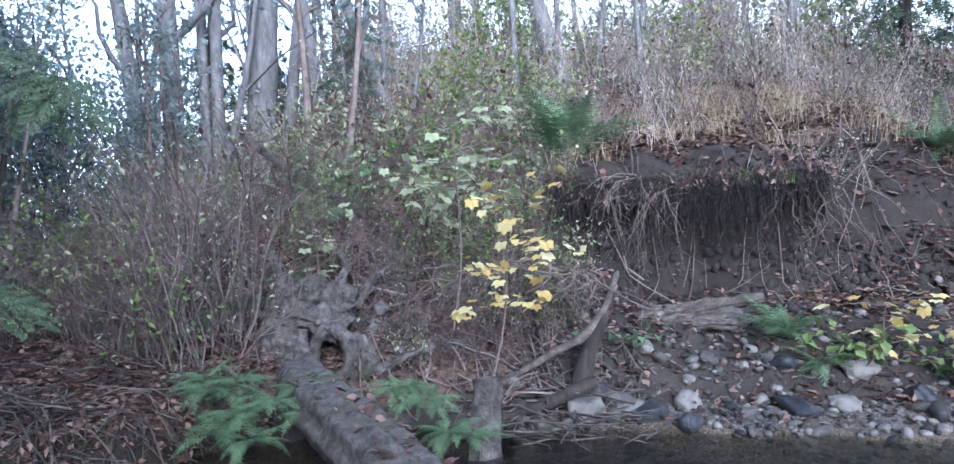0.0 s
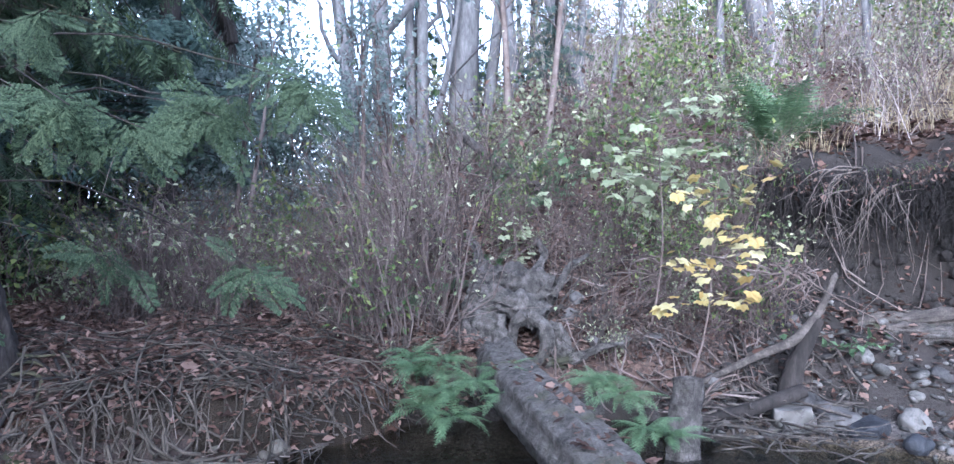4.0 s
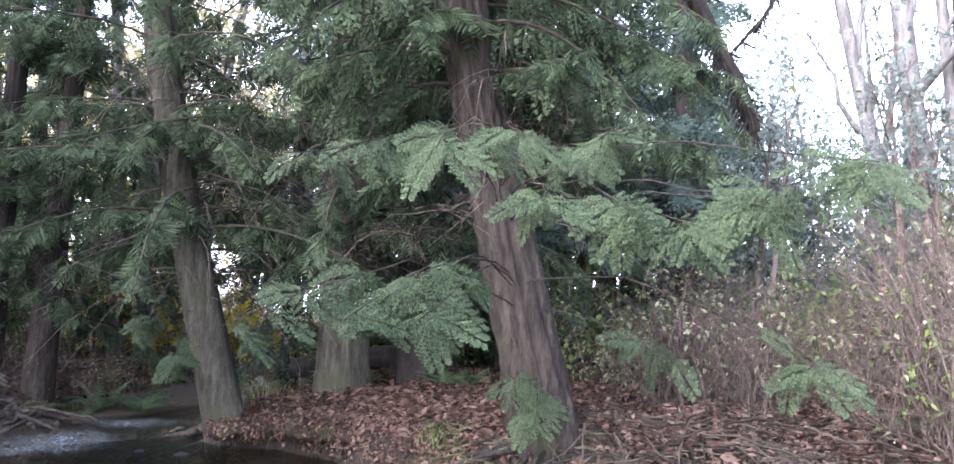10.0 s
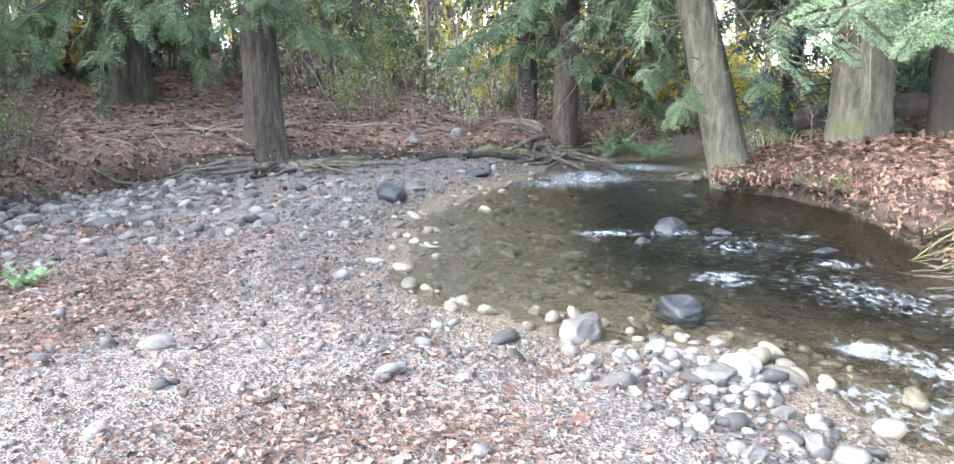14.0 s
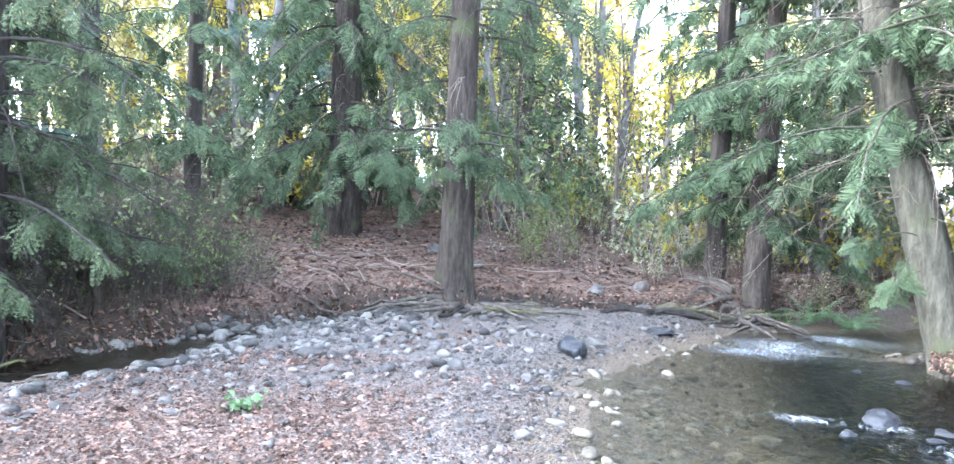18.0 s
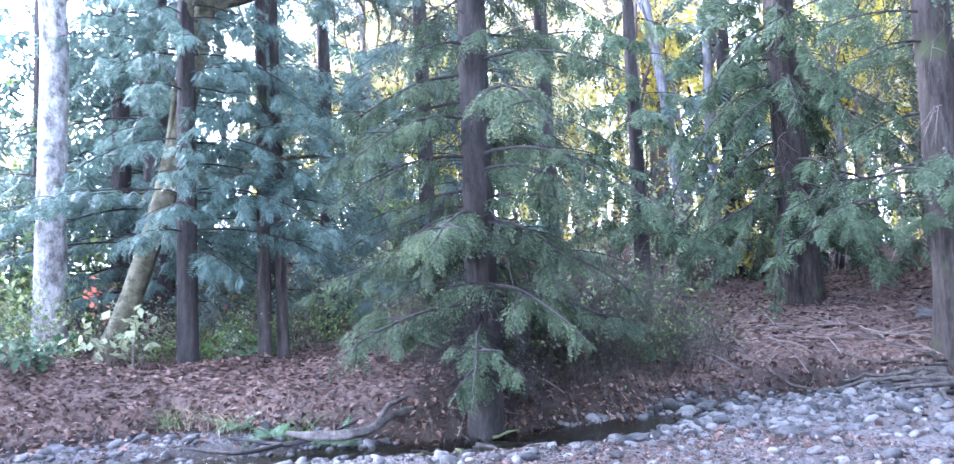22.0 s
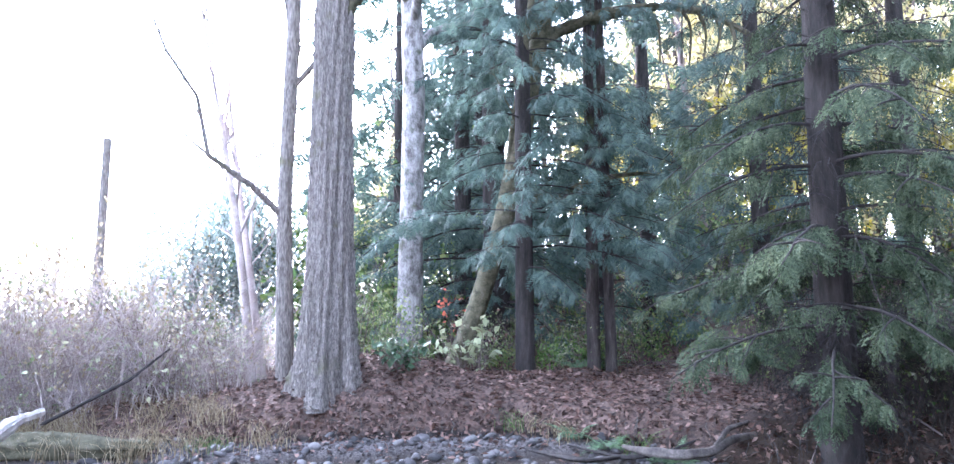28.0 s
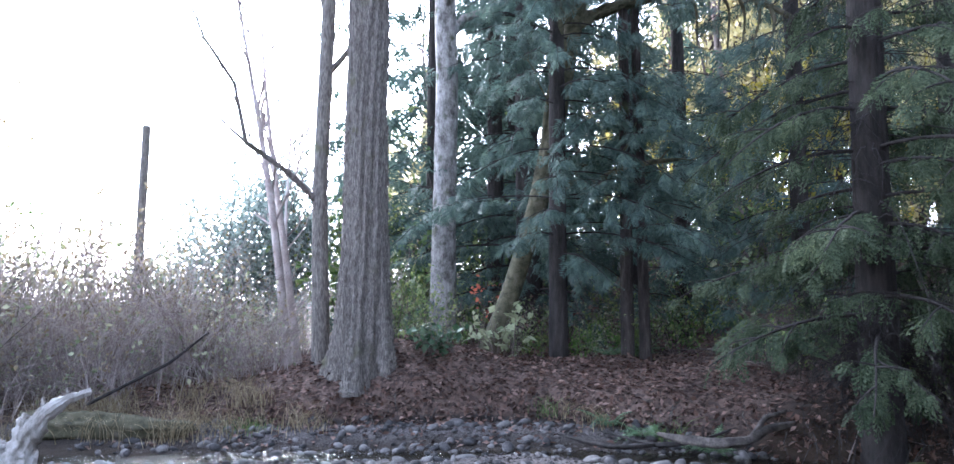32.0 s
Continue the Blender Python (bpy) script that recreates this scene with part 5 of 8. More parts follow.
SHRUBS = {
    "bare": ("bare brown shrub of thin arching stems", [shrub_parts(1, 20, 1.9, 0.6, 6, 0.6, 0.008, TWIG, PALELEAF, 90, 0.07), shrub_parts(2, 18, 2.3, 0.7, 7, 0.7, 0.009, TWIG, PALELEAF, 50, 0.06),
                                                        shrub_parts(3, 24, 1.5, 0.6, 5, 0.8, 0.007, TWIG, BROWNLEAF, 120, 0.08)]),
    "leafy": ("thin shrub with sparse yellow-green leaves", [shrub_parts(4, 16, 1.6, 0.5, 8, 0.4, 0.007, TWIG, SHRUBLEAF, 420, 0.075), shrub_parts(5, 14, 2.1, 0.5, 8, 0.35, 0.008, TWIG, SHRUBLEAF, 380, 0.08),
                                                           shrub_parts(6, 16, 1.2, 0.5, 7, 0.5, 0.006, TWIG, PALELEAF, 300, 0.08)]),
    # pale twigs in place of haze lying over the thickets
    "pale": ("pale leafless thicket of fine twigs", [shrub_parts(7, 30, 1.7, 0.7, 9, 0.55, 0.0045, HAZETWIG, STRAW, 260, 0.045), shrub_parts(8, 32, 1.3, 0.7, 8, 0.7, 0.004, HAZETWIG, PALELEAF, 280, 0.045),
                                                     shrub_parts(9, 26, 2.2, 0.7, 10, 0.5, 0.005, HAZETWIG, STRAW, 220, 0.045)]),
    "golden": ("low shrub covered in golden autumn leaves", [shrub_parts(10, 14, 1.5, 0.6, 8, 0.45, 0.007, TWIG, GOLDLEAF, 700, 0.09), shrub_parts(11, 14, 2.0, 0.6, 8, 0.4, 0.007, TWIG, GOLDLEAF, 800, 0.09)]),
    # twigs coloured dark to stand for the shade on the southern bank
    "shaded": ("shrub of thin stems with shade put into its dark colour", [shrub_parts(14, 22, 1.8, 0.6, 7, 0.6, 0.007, DARKTWIG, SHRUBLEAF, 60, 0.06), shrub_parts(15, 24, 1.5, 0.6, 7, 0.7, 0.007, DARKTWIG, GRASS, 110, 0.06)]),
    "green": ("dense green leafy undergrowth", [shrub_parts(12, 12, 0.9, 0.6, 8, 0.6, 0.006, TWIG, GRASS, 500, 0.08), shrub_parts(13, 12, 1.3, 0.6, 8, 0.5, 0.006, TWIG, SHRUBLEAF, 500, 0.08)]),
}


def shrub(kind, x, y, scale=1.0, rz=0.0, which=0, z=None):
    label, meshes = SHRUBS[kind]
    wood, leaf, _, _ = meshes[which % len(meshes)]
    ob = thing("shrub", x, y, lie(x, y) if z is None else z, label, "shrub", "shrubs")
    ob.matrix_basis = ob.matrix_basis @ pose(0, 0, 0, 0, 0, rz) @ Matrix.Scale(scale, 4)
    tagged(part("stem_clump", wood, ob), kind="stuff")
    if leaf:
        tagged(part("leaves", leaf, ob), kind="stuff")
    return ob


def shrubs(kinds, n, x0, x1, y0, y1, lo, hi, seed, accept=None):
    r2 = np.random.default_rng(seed)
    made = 0
    while made < n:
        x, y = r2.uniform(x0, x1), r2.uniform(y0, y1)
        if accept and not accept(x, y):
            continue
        shrub(kinds[r2.integers(len(kinds))], x, y, r2.uniform(lo, hi), r2.uniform(0, 360), made)
        made += 1


def brush(kinds, n, x0, x1, y0, y1, lo, hi, seed, label, accept=None):
    """Undergrowth too thick to count: stems and leaves of many shrubs."""
    r2 = np.random.default_rng(seed)
    x, y = r2.uniform(x0, x1, n * 4), r2.uniform(y0, y1, n * 4)
    if accept:
        ok = np.array([bool(accept(a, b)) for a, b in zip(x, y)])
        x, y = x[ok], y[ok]
    x, y = x[:n], y[:n]
    z = land(x, y)
    a, sc = r2.uniform(0, 6.28, len(x)), r2.uniform(lo, hi, len(x))
    M = np.stack([np.stack([np.cos(a), -np.sin(a), 0 * a], -1), np.stack([np.sin(a), np.cos(a), 0 * a], -1), np.stack([0 * a, 0 * a, 1 + 0 * a], -1)], 1) * sc[:, None, None]
    pick = r2.integers(0, 99, len(x))
    forms = [(SHRUBS[k][1][j]) for k in kinds for j in range(len(SHRUBS[k][1]))]
    parts = {}
    for i, f in enumerate(forms):
        s = pick % len(forms) == i
        if s.any():
            T = np.stack([x, y, z], -1)[s]
            for form, me in ((f[2], f[0]), (f[3], f[1])):
                if form:
                    parts.setdefault(me.materials[0].name, []).append(scatter(*form, M[s], T))
    for name, pieces in parts.items():
        tagged(new("undergrowth", mesh_from("undergrowth", *join(pieces), bpy.data.materials[name])), label, "undergrowth", kind="stuff")


off_trail = lambda x, y: abs(x + 0.9 + 0.12 * (y - 7)) > 0.3 and not (0.6 < x < 5.5 and y < 9.1)
shrubs(["bare", "bare", "bare", "leafy"], 60, -6, -2.25, 6.4, 10, 0.7, 1.1, 1, off_trail)
shrubs(["bare", "leafy"], 16, -0.3, 1.1, 7.7, 9.2, 0.5, 0.8, 5, lambda x, y: True)
shrubs(["bare", "leafy", "bare"], 26, -2.0, 0.2, 8.0, 10.6, 0.4, 0.7, 15, lambda x, y: True)
shrubs(["bare", "leafy", "bare"], 18, -0.9, 0.5, 7.3, 8.4, 0.28, 0.5, 16, lambda x, y: True)
brush(["bare", "bare", "pale"], 40, 1.2, 8, 9.3, 12.5, 0.6, 0.9, 3, "bare stems along the top of the cut bank", off_trail)
brush(["bare", "leafy"], 30, -5, 1.2, 9.5, 13, 0.7, 1.1, 14, "bare stems high on the hillside", off_trail)
shrubs(["pale", "pale", "bare"], 60, -0.3, 6, -13.5, -10.2, 0.8, 1.25, 6, lambda x, y: x > -0.2 - 0.1 * (y + 10))
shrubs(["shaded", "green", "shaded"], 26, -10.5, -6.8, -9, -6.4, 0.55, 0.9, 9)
brush(["leafy", "bare", "green"], 30, -8, -1.7, -15, -10.8, 0.5, 0.9, 8, "low undergrowth beneath the firs")
brush(["bare", "pale", "leafy", "pale"], 130, -9, 6, 12, 19, 0.7, 1.2, 2, "tangled bare undergrowth over the hillside")
brush(["bare", "pale"], 90, 3, 14, 11, 19, 0.8, 1.3, 22, "pale bare stalks over the hillside", lambda x, y: y > 10 + 0.0 * x)
brush(["pale", "leafy", "pale"], 90, -9, 11, 14, 22, 1.3, 2.2, 24, "tall tangled thicket high on the hillside")
brush(["pale", "leafy", "pale"], 60, -16, 16, 18, 32, 1.2, 2.0, 4, "bare thicket along the top of the hill")
brush(["pale"], 34, 1.2, 7, -13.5, -10.8, 1.3, 1.8, 27, "tall pale thicket beyond the southern bank")
brush(["pale", "leafy", "pale"], 110, -3, 16, -26, -13, 1.1, 1.9, 7, "pale thicket beyond the southern bank")
brush(["leafy", "shaded", "green"], 95, -14, -2, -21, -14.5, 1.2, 2.6, 18, "shaded undergrowth beneath the evergreens", lambda x, y: abs(x + 0.13 - 0.476 * (y + 0.34)) > 0.9)
brush(["bare", "leafy", "bare"], 60, -16, -12.8, -3, 5, 0.35, 0.65, 10, "low brown undergrowth on the far bank")
brush(["bare", "leafy", "pale"], 45, -21, -15.5, -9, 5, 1.3, 2.2, 25, "tall brown thicket between the cedars")
brush(["golden", "golden", "leafy"], 130, -26, -16.5, -4, 10, 0.8, 1.5, 11, "golden undergrowth lit beyond the trees")
brush(["leafy", "bare", "golden"], 70, -30, -14, -22, -8, 1.0, 2.0, 12, "yellowing undergrowth behind the evergreens")
brush(["leafy", "green", "leafy"], 70, -26, -9.5, 9, 24, 1.5, 2.6, 41, "dense shaded undergrowth in the woods behind the cedars")
brush(["leafy", "green", "bare"], 70, -15, -5.5, 7.2, 18, 0.7, 1.3, 13, "green and brown undergrowth behind the cedars", lambda x, y: y > 6.8 + 0.1 * abs(x + 9))
for x, y, s, k in [(-7.0, -6.1, 0.95, 0), (-7.5, -6.3, 0.85, 1), (-6.6, -6.4, 0.8, 2), (-8.2, -6.0, 0.7, 0), (-7.2, -6.5, 1.1, 1), (-7.8, -6.6, 1.1, 2)]:
    shrub("shaded" if k < 2 else "leafy", x, y, s, k * 70, k)


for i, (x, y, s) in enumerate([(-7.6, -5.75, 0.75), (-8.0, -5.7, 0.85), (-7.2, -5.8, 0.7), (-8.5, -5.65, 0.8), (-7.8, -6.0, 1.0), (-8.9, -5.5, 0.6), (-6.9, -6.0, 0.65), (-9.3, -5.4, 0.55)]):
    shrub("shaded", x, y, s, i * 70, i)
for i, (x, y, s) in enumerate([(-7.7, -6.3, 0.6), (-8.3, -6.2, 0.55), (-7.2, -6.5, 0.6), (-8.8, -6.2, 0.6), (-6.7, -6.5, 0.5)]):
    shrub("green", x, y, s, i * 50, i)


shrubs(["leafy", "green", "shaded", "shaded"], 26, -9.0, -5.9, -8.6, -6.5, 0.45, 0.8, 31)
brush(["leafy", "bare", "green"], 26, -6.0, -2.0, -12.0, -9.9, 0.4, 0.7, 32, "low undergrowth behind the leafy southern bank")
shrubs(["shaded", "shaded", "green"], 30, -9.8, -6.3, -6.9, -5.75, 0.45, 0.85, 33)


# ---- the woods round about ----
def bare_woods(n, x0, x1, y0, y1, lo, hi, seed, label, mat, leaf=None, leaves=0, accept=None, big=0.14, loose=0.15):
    r2 = np.random.default_rng(seed)
    wood, made, forms = [], 0, []
    for i in range(5):
        k = np.linspace(0, 1, 8)
        P = np.stack([0.05 * np.sin(k * 3 + i), 0.05 * np.cos(k * 2 + i) - 0.05, k], -1)
        R = 0.014 * (1 - 0.8 * k)
        lv = branching(P, R, 3, (11, 4, 3), 0.5, 0.32, 0.3, seed * 7 + i, (4, 3, 3, 3))
        lv = [(p[:, ::2] if j == 0 else p[:, ::3], np.maximum(r, 0.0013)[:, ::2] if j == 0 else np.maximum(r, 0.0013)[:, ::3], 3) for j, (p, r, s) in enumerate(lv)]
        forms.append((join([tubes(P, R, 6)] + [tubes(*q) for q in lv]), lv[-1][0].reshape(-1, 3)))
    leafs = []
    while made < n:
        x, y = r2.uniform(x0, x1), r2.uniform(y0, y1)
        if accept and not accept(x, y):
            continue
        (V, F), tips = forms[made % 5]
        h, a = r2.uniform(lo, hi), r2.uniform(0, 6.28)
        M = np.array([[math.cos(a), -math.sin(a), r2.normal(0, 0.06)], [math.sin(a), math.cos(a), r2.normal(0, 0.06)], [0, 0, 1]]) * h
        T = np.array([x, y, lie(x, y) - 0.2])
        wood.append((V @ M.T + T, F))
        if leaves:
            q = tips[r2.integers(0, len(tips), leaves)] @ M.T + T + r2.normal(0, loose, (leaves, 3))
            leafs.append(scatter(*LEAF, frames(r2.normal(0, 1, (leaves, 3)), r2.normal(0, 1, (leaves, 3)), big * r2.uniform(0.6, 1.3, leaves)), q))
        made += 1
    tagged(new("far_woods", mesh_from("far_woods", *join(wood), mat)), label, "woods", kind="stuff")
    if leafs:
        tagged(new("far_foliage", mesh_from("far_foliage", *join(leafs), leaf, False)), label, "woods", kind="stuff")


bare_woods(20, -14, 14, 20, 38, 7, 11, 1, "bare hazy saplings along the hilltop", HAZEBARK, HAZELEAF, 120)
bare_woods(12, -9, 6, 12.5, 17, 4, 8, 2, "thin bare saplings on the hillside", HAZEBARK, HAZELEAF, 150)
bare_woods(60, -34, -17, -20, 10, 8, 14, 3, "bare autumn trees beyond the creek", HAZEBARK, PALEGOLD, 700, None, 0.15, 0.35)
bare_woods(24, -16, -4, -30, -17, 8, 13, 4, "bare trees behind the evergreens", TWIG, SHRUBLEAF, 200)
bare_woods(24, -28, -15, -27, -12, 8, 13, 7, "pale golden autumn trees behind the evergreens", TWIG, PALEGOLD, 900, None, 0.17)
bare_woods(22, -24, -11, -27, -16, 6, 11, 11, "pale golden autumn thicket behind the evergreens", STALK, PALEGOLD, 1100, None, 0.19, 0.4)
bare_woods(26, -31, -18, -14, -2, 6, 11, 12, "yellow autumn woods beyond the slope", STALK, GOLDLEAF, 900, None, 0.18, 0.4)
bare_woods(26, -21, -15.8, -11, 1, 2.5, 4.5, 9, "bare brown saplings among the cedars", STALK, SHRUBLEAF, 110, None, 0.09)
bare_woods(8, -7, -1.6, 10, 13.6, 3, 5, 10, "thin leafy saplings on the hillside", TWIG, HAZELEAF, 260, None, 0.11)
bare_woods(9, -25, -19, -3, 6, 4, 7, 8, "golden autumn saplings beyond the creek", TWIG, GOLDLEAF, 700, None, 0.15)
bare_woods(34, -40, -25, -14, 16, 7, 11, 15, "hazy brown and golden woods far beyond the creek", STALK, PALEGOLD, 1300, None, 0.26, 0.7)
bare_woods(30, -32, -15, 10, 30, 7, 12, 16, "hazy green woods far behind the cedars", STALK, HAZELEAF, 1100, None, 0.26, 0.7)
bare_woods(16, 3, 16, -34, -20, 3, 5, 6, "low bare trees on the far side", HAZETWIG, PALELEAF, 120)

bare_woods(3, -0.8, -0.2, -16, -13, 5, 7, 13, "pale slender saplings beside the massive trunk", HAZETWIG, STRAW, 60, None, 0.07)

far_fir = conifer("far_fir", (-17.5, -9.5), (-17.5, -9.5, 16), 0.22, "evergreen in the woods beyond the creek", DARKBARK, FIRLEAF, 76, 3.4, 1.0, 0.54, SPRAY_FAR, 10, 30, group="evergreens in the woods", joined=True)
far_cedar = conifer("far_cedar", (-18.5, -3.5), (-18.6, -3.5, 15), 0.24, "drooping cedar in the woods beyond the creek", CEDARBARK, CEDARLEAF, 70, 3.2, 1.6, 0.54, SPRAY_FAR, 10, 31, group="evergreens in the woods",
                    joined=True, droop=0.7)
# copies beyond x = 8 are never in view, added for reflections and surroundings
for i, (x, y, s, k) in enumerate([(-9.3, -15.5, 0.95, 0), (-7.3, -14.2, 0.9, 0), (-4.7, -15.6, 0.95, 0), (-2.3, -19.5, 0.9, 0), (-6.2, -19, 1.0, 0), (-5.8, -17.5, 1.0, 0), (-3.6, -17, 0.95, 0), (-16.3, 9.2, 1.0, 1), (-13.2, 9.5, 0.95, 0), (-11.2, 10.5, 1.0, 1), (-8.3, 10.8, 0.95, 0), (-14, 14, 1.1, 0), (-11.8, 15.5, 1.1, 1),
                                  (-5.9, 16.5, 0.45, 0), (-4.9, 17.5, 0.4, 0), (-3.2, 17, 0.38, 0), (-2.0, 12.9, 0.24, 0), (8, 13.5, 0.5, 1),
                                  (-10.3, 8.4, 0.9, 0), (-12.6, 7.9, 0.85, 1), (-15.2, 7.4, 0.9, 0), (-9.6, 12.4, 1.1, 0), (-12.1, 12.8, 1.15, 0), (-17.2, 12, 1.1, 0), (-14.6, 10.9, 1.1, 1),
                                  (-18.2, 7.6, 1.0, 0), (8.7, 5.6, 0.9, 0), (10.5, 8.2, 1.0, 1), (10, 2.5, 0.9, 0), (17, -9, 0.9, 0), (19, -3, 1.0, 1), (18, 2, 0.95, 0),
                                  (-22, 2, 1.0, 0), (-17.3, 3.9, 0.8, 1)]):
    m = pose(x, y, lie(x, y), 0, 0, i * 67) @ Matrix.Scale(s, 4)
    copy_thing((far_fir, far_cedar)[k], m)


GOLD = [(-4.3, -22.0, 6.5, 1.5), (-3.6, -24.5, 8.0, 1.7), (-15.6, -13.9, 8.0, 2.2), (-17.2, -17.2, 10.0, 2.6), (-14.8, -21.0, 11.0, 2.6)]


def round_tree(x, y, h, r, n, size, leaf, seed, label):
    """A leafy tree: a trunk, limbs rising into it and a domed crown of leaves in clumps."""
    r2 = np.random.default_rng(seed + 700)
    ob = thing("leafy_tree", x, y, lie(x, y), label, "tree", "leafy trees beyond the thicket")
    k = np.linspace(0, 1, 7)
    P = np.stack([0.1 * np.sin(k * 3 + seed), 0.1 * np.cos(k * 2), h * 0.8 * k - 0.2], -1)
    part("trunk", mesh_from("trunk", *tubes(P, 0.09 * (1 - 0.8 * k), 8), HAZEBARK), ob)
    clumps, wood = [], []
    for i in range(26):
        a, u = i * 2.4, r2.uniform(0.25, 1)
        w = r * math.sqrt(max(0.05, 1 - (abs(u - 0.5) / 0.55) ** 2)) * r2.uniform(0.6, 1)
        tip = np.array([math.cos(a) * w, math.sin(a) * w, h * (0.2 + 0.8 * u)])
        p0 = np.array([0, 0, h * 0.75 * u * 0.7])
        Q = p0 + (tip - p0) * k[:, None] + np.cumsum(r2.normal(0, 0.03, (7, 3)), 0)
        wood.append(tubes(Q, 0.02 * (1 - 0.8 * k), 4))
        m = n // 26
        clumps.append(Q[r2.integers(2, 7, m)] + r2.normal(0, r * 0.17, (m, 3)))
    tagged(part("branchwork", mesh_from("branchwork", *join(wood), HAZEBARK), ob), kind="stuff")
    at = np.concatenate(clumps)
    M = frames(r2.normal(0, 1, (len(at), 3)), r2.normal(0, 1, (len(at), 3)), size * r2.uniform(0.6, 1.3, len(at)))
    tagged(part("leaves", mesh_from("leaves", *scatter(*LEAF, M, at), leaf, False), ob), kind="stuff")


for i, (x, y, h, r, n, leaf) in enumerate([(0.9, -17.3, 4.6, 1.6, 5200, HAZELEAF), (-0.5, -17.8, 4.0, 1.3, 4200, HAZELEAF), (0.1, -19, 5.2, 1.7, 4200, HAZELEAF), (-1.9, -17, 3.2, 1.2, 2600, SHRUBLEAF), (2.4, -19, 2.9, 1.3, 2200, PALELEAF)]):
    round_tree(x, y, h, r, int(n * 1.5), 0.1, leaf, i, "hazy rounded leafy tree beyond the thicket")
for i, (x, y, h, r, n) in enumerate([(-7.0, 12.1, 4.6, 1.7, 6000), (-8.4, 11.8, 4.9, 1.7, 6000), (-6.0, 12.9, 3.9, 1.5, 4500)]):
    round_tree(x, y, h, r, n, 0.09, HAZELEAF, 20 + i, "hazy grey-green leafy tree at the foot of the hillside")
for i, (x, y, h, r) in enumerate(GOLD):
    round_tree(x, y, h, r, 4200, 0.15, PALEGOLD, 40 + i, "pale golden autumn tree lit from behind beyond the firs")
for i, (az, far, h) in enumerate([(106, 25, 7), (112, 24, 7), (118, 22, 6), (124, 26, 8), (130, 23, 6.5), (136, 25, 8), (141, 22, 6), (147, 26, 8), (152, 23, 6), (128, 30, 10), (140, 30, 10), (99, 26, 7), (92, 25, 6), (85, 27, 7)]):
    round_tree(-far * math.sin(radians(az)), far * math.cos(radians(az)), h, h * 0.33, 3600, 0.16, PALEGOLD if i % 2 else GOLDLEAF, 60 + i, "pale golden autumn tree in the far woods")


# ---- ferns ----
def frond_mesh(pairs=24, length=1.0, arch=0.5, width=0.2, name="frond", mat=FERNLEAF):
    tri = []
    p = lambda u: np.array([0, u * length * (1 - 0.15 * arch * u), length * (0.75 * u - 1.05 * arch * u * u) * 0.8])
    gap = 0.88 / pairs
    for i in range(pairs):
        u = 0.12 + 0.88 * i / pairs
        w = width * length * min(1, 0.5 + 2.2 * (u - 0.1)) * (1 - ((u - 0.12) / 0.9) ** 2.2) * (1 + 0.08 * math.sin(5 * i)) + 0.012
        a, b = p(u), p(u + gap * 0.62)
        for sg in (-1, 1):
            tip = p(u + gap * 1.5) + np.array([sg * w, 0.25 * w, -0.35 * w + 0.02 * math.sin(3 * i + sg)])
            m1, m2 = a * 0.5 + tip * 0.5 - (b - a) * 0.12, b * 0.5 + tip * 0.5 + (b - a) * 0.12
            tri += [[a, m1, b], [b, m1, m2], [m1, tip, m2]]
    tri += [[p(0) + np.array([-0.006, 0, 0]), p(0) + np.array([0.006, 0, 0]), p(0.55)], [p(0.45) + np.array([-0.004, 0, 0]), p(0.45) + np.array([0.004, 0, 0]), p(1.0)]]
    V = np.array(tri).reshape(-1, 3)
    return mesh_from(name, V, np.arange(len(V)).reshape(-1, 3), mat, False)


FRONDS = [frond_mesh(arch=0.65), frond_mesh(arch=0.95), frond_mesh(arch=0.45, width=0.17)]


def fern(x, y, z, size, fronds, label, rz=0.0, steep=20, seed=0, fan=360):
    r2 = np.random.default_rng(seed + 300)
    ob = thing("fern", x, y, z, label, "fern", "ferns")
    for i in range(int(fronds * 1.7)):
        part("frond", FRONDS[i % 3], ob, at=pose(0, 0, 0, 0, 0, rz + fan * (i + r2.uniform(-0.4, 0.4)) / fronds) @ pose(0, 0, 0, r2.normal(steep, 12), r2.normal(0, 8), 0)
             @ Matrix.Scale(size * r2.uniform(0.45, 1.0), 4))
    return ob


LUSH = "lush green sword fern at the foot of the fallen log"
for i, (x, y, z, s, n) in enumerate([(-2.05, 6.05, 0.42, 0.46, 15), (-1.8, 5.85, 0.3, 0.46, 15), (-1.55, 5.95, 0.38, 0.42, 14), (-2.2, 6.3, 0.5, 0.42, 12), (-1.9, 6.2, 0.5, 0.44, 13), (-1.65, 5.65, 0.16, 0.44, 12), (-1.4, 6.15, 0.46, 0.36, 11), (-1.95, 5.75, 0.18, 0.44, 12), (-1.3, 5.75, 0.34, 0.3, 9)]):
    fern(x, y, z, s, n, LUSH, i * 30, -5, i)
for i, (x, y, z, s, n) in enumerate([(-0.62, 6.2, 0.42, 0.42, 13), (-0.4, 5.95, 0.36, 0.4, 13), (-0.2, 5.6, 0.2, 0.4, 13), (-0.48, 6.1, 0.44, 0.36, 11), (-0.05, 5.7, 0.14, 0.36, 11)]):
    fern(x, y, z, s, n, "green fern growing on the side of the fallen log", i * 45, -8, 10 + i)
fern(1.25, 9.6, lie(1.25, 9.6), 1.25, 30, "large dark sword fern standing on the edge of the cut bank", 0, 46, 20)
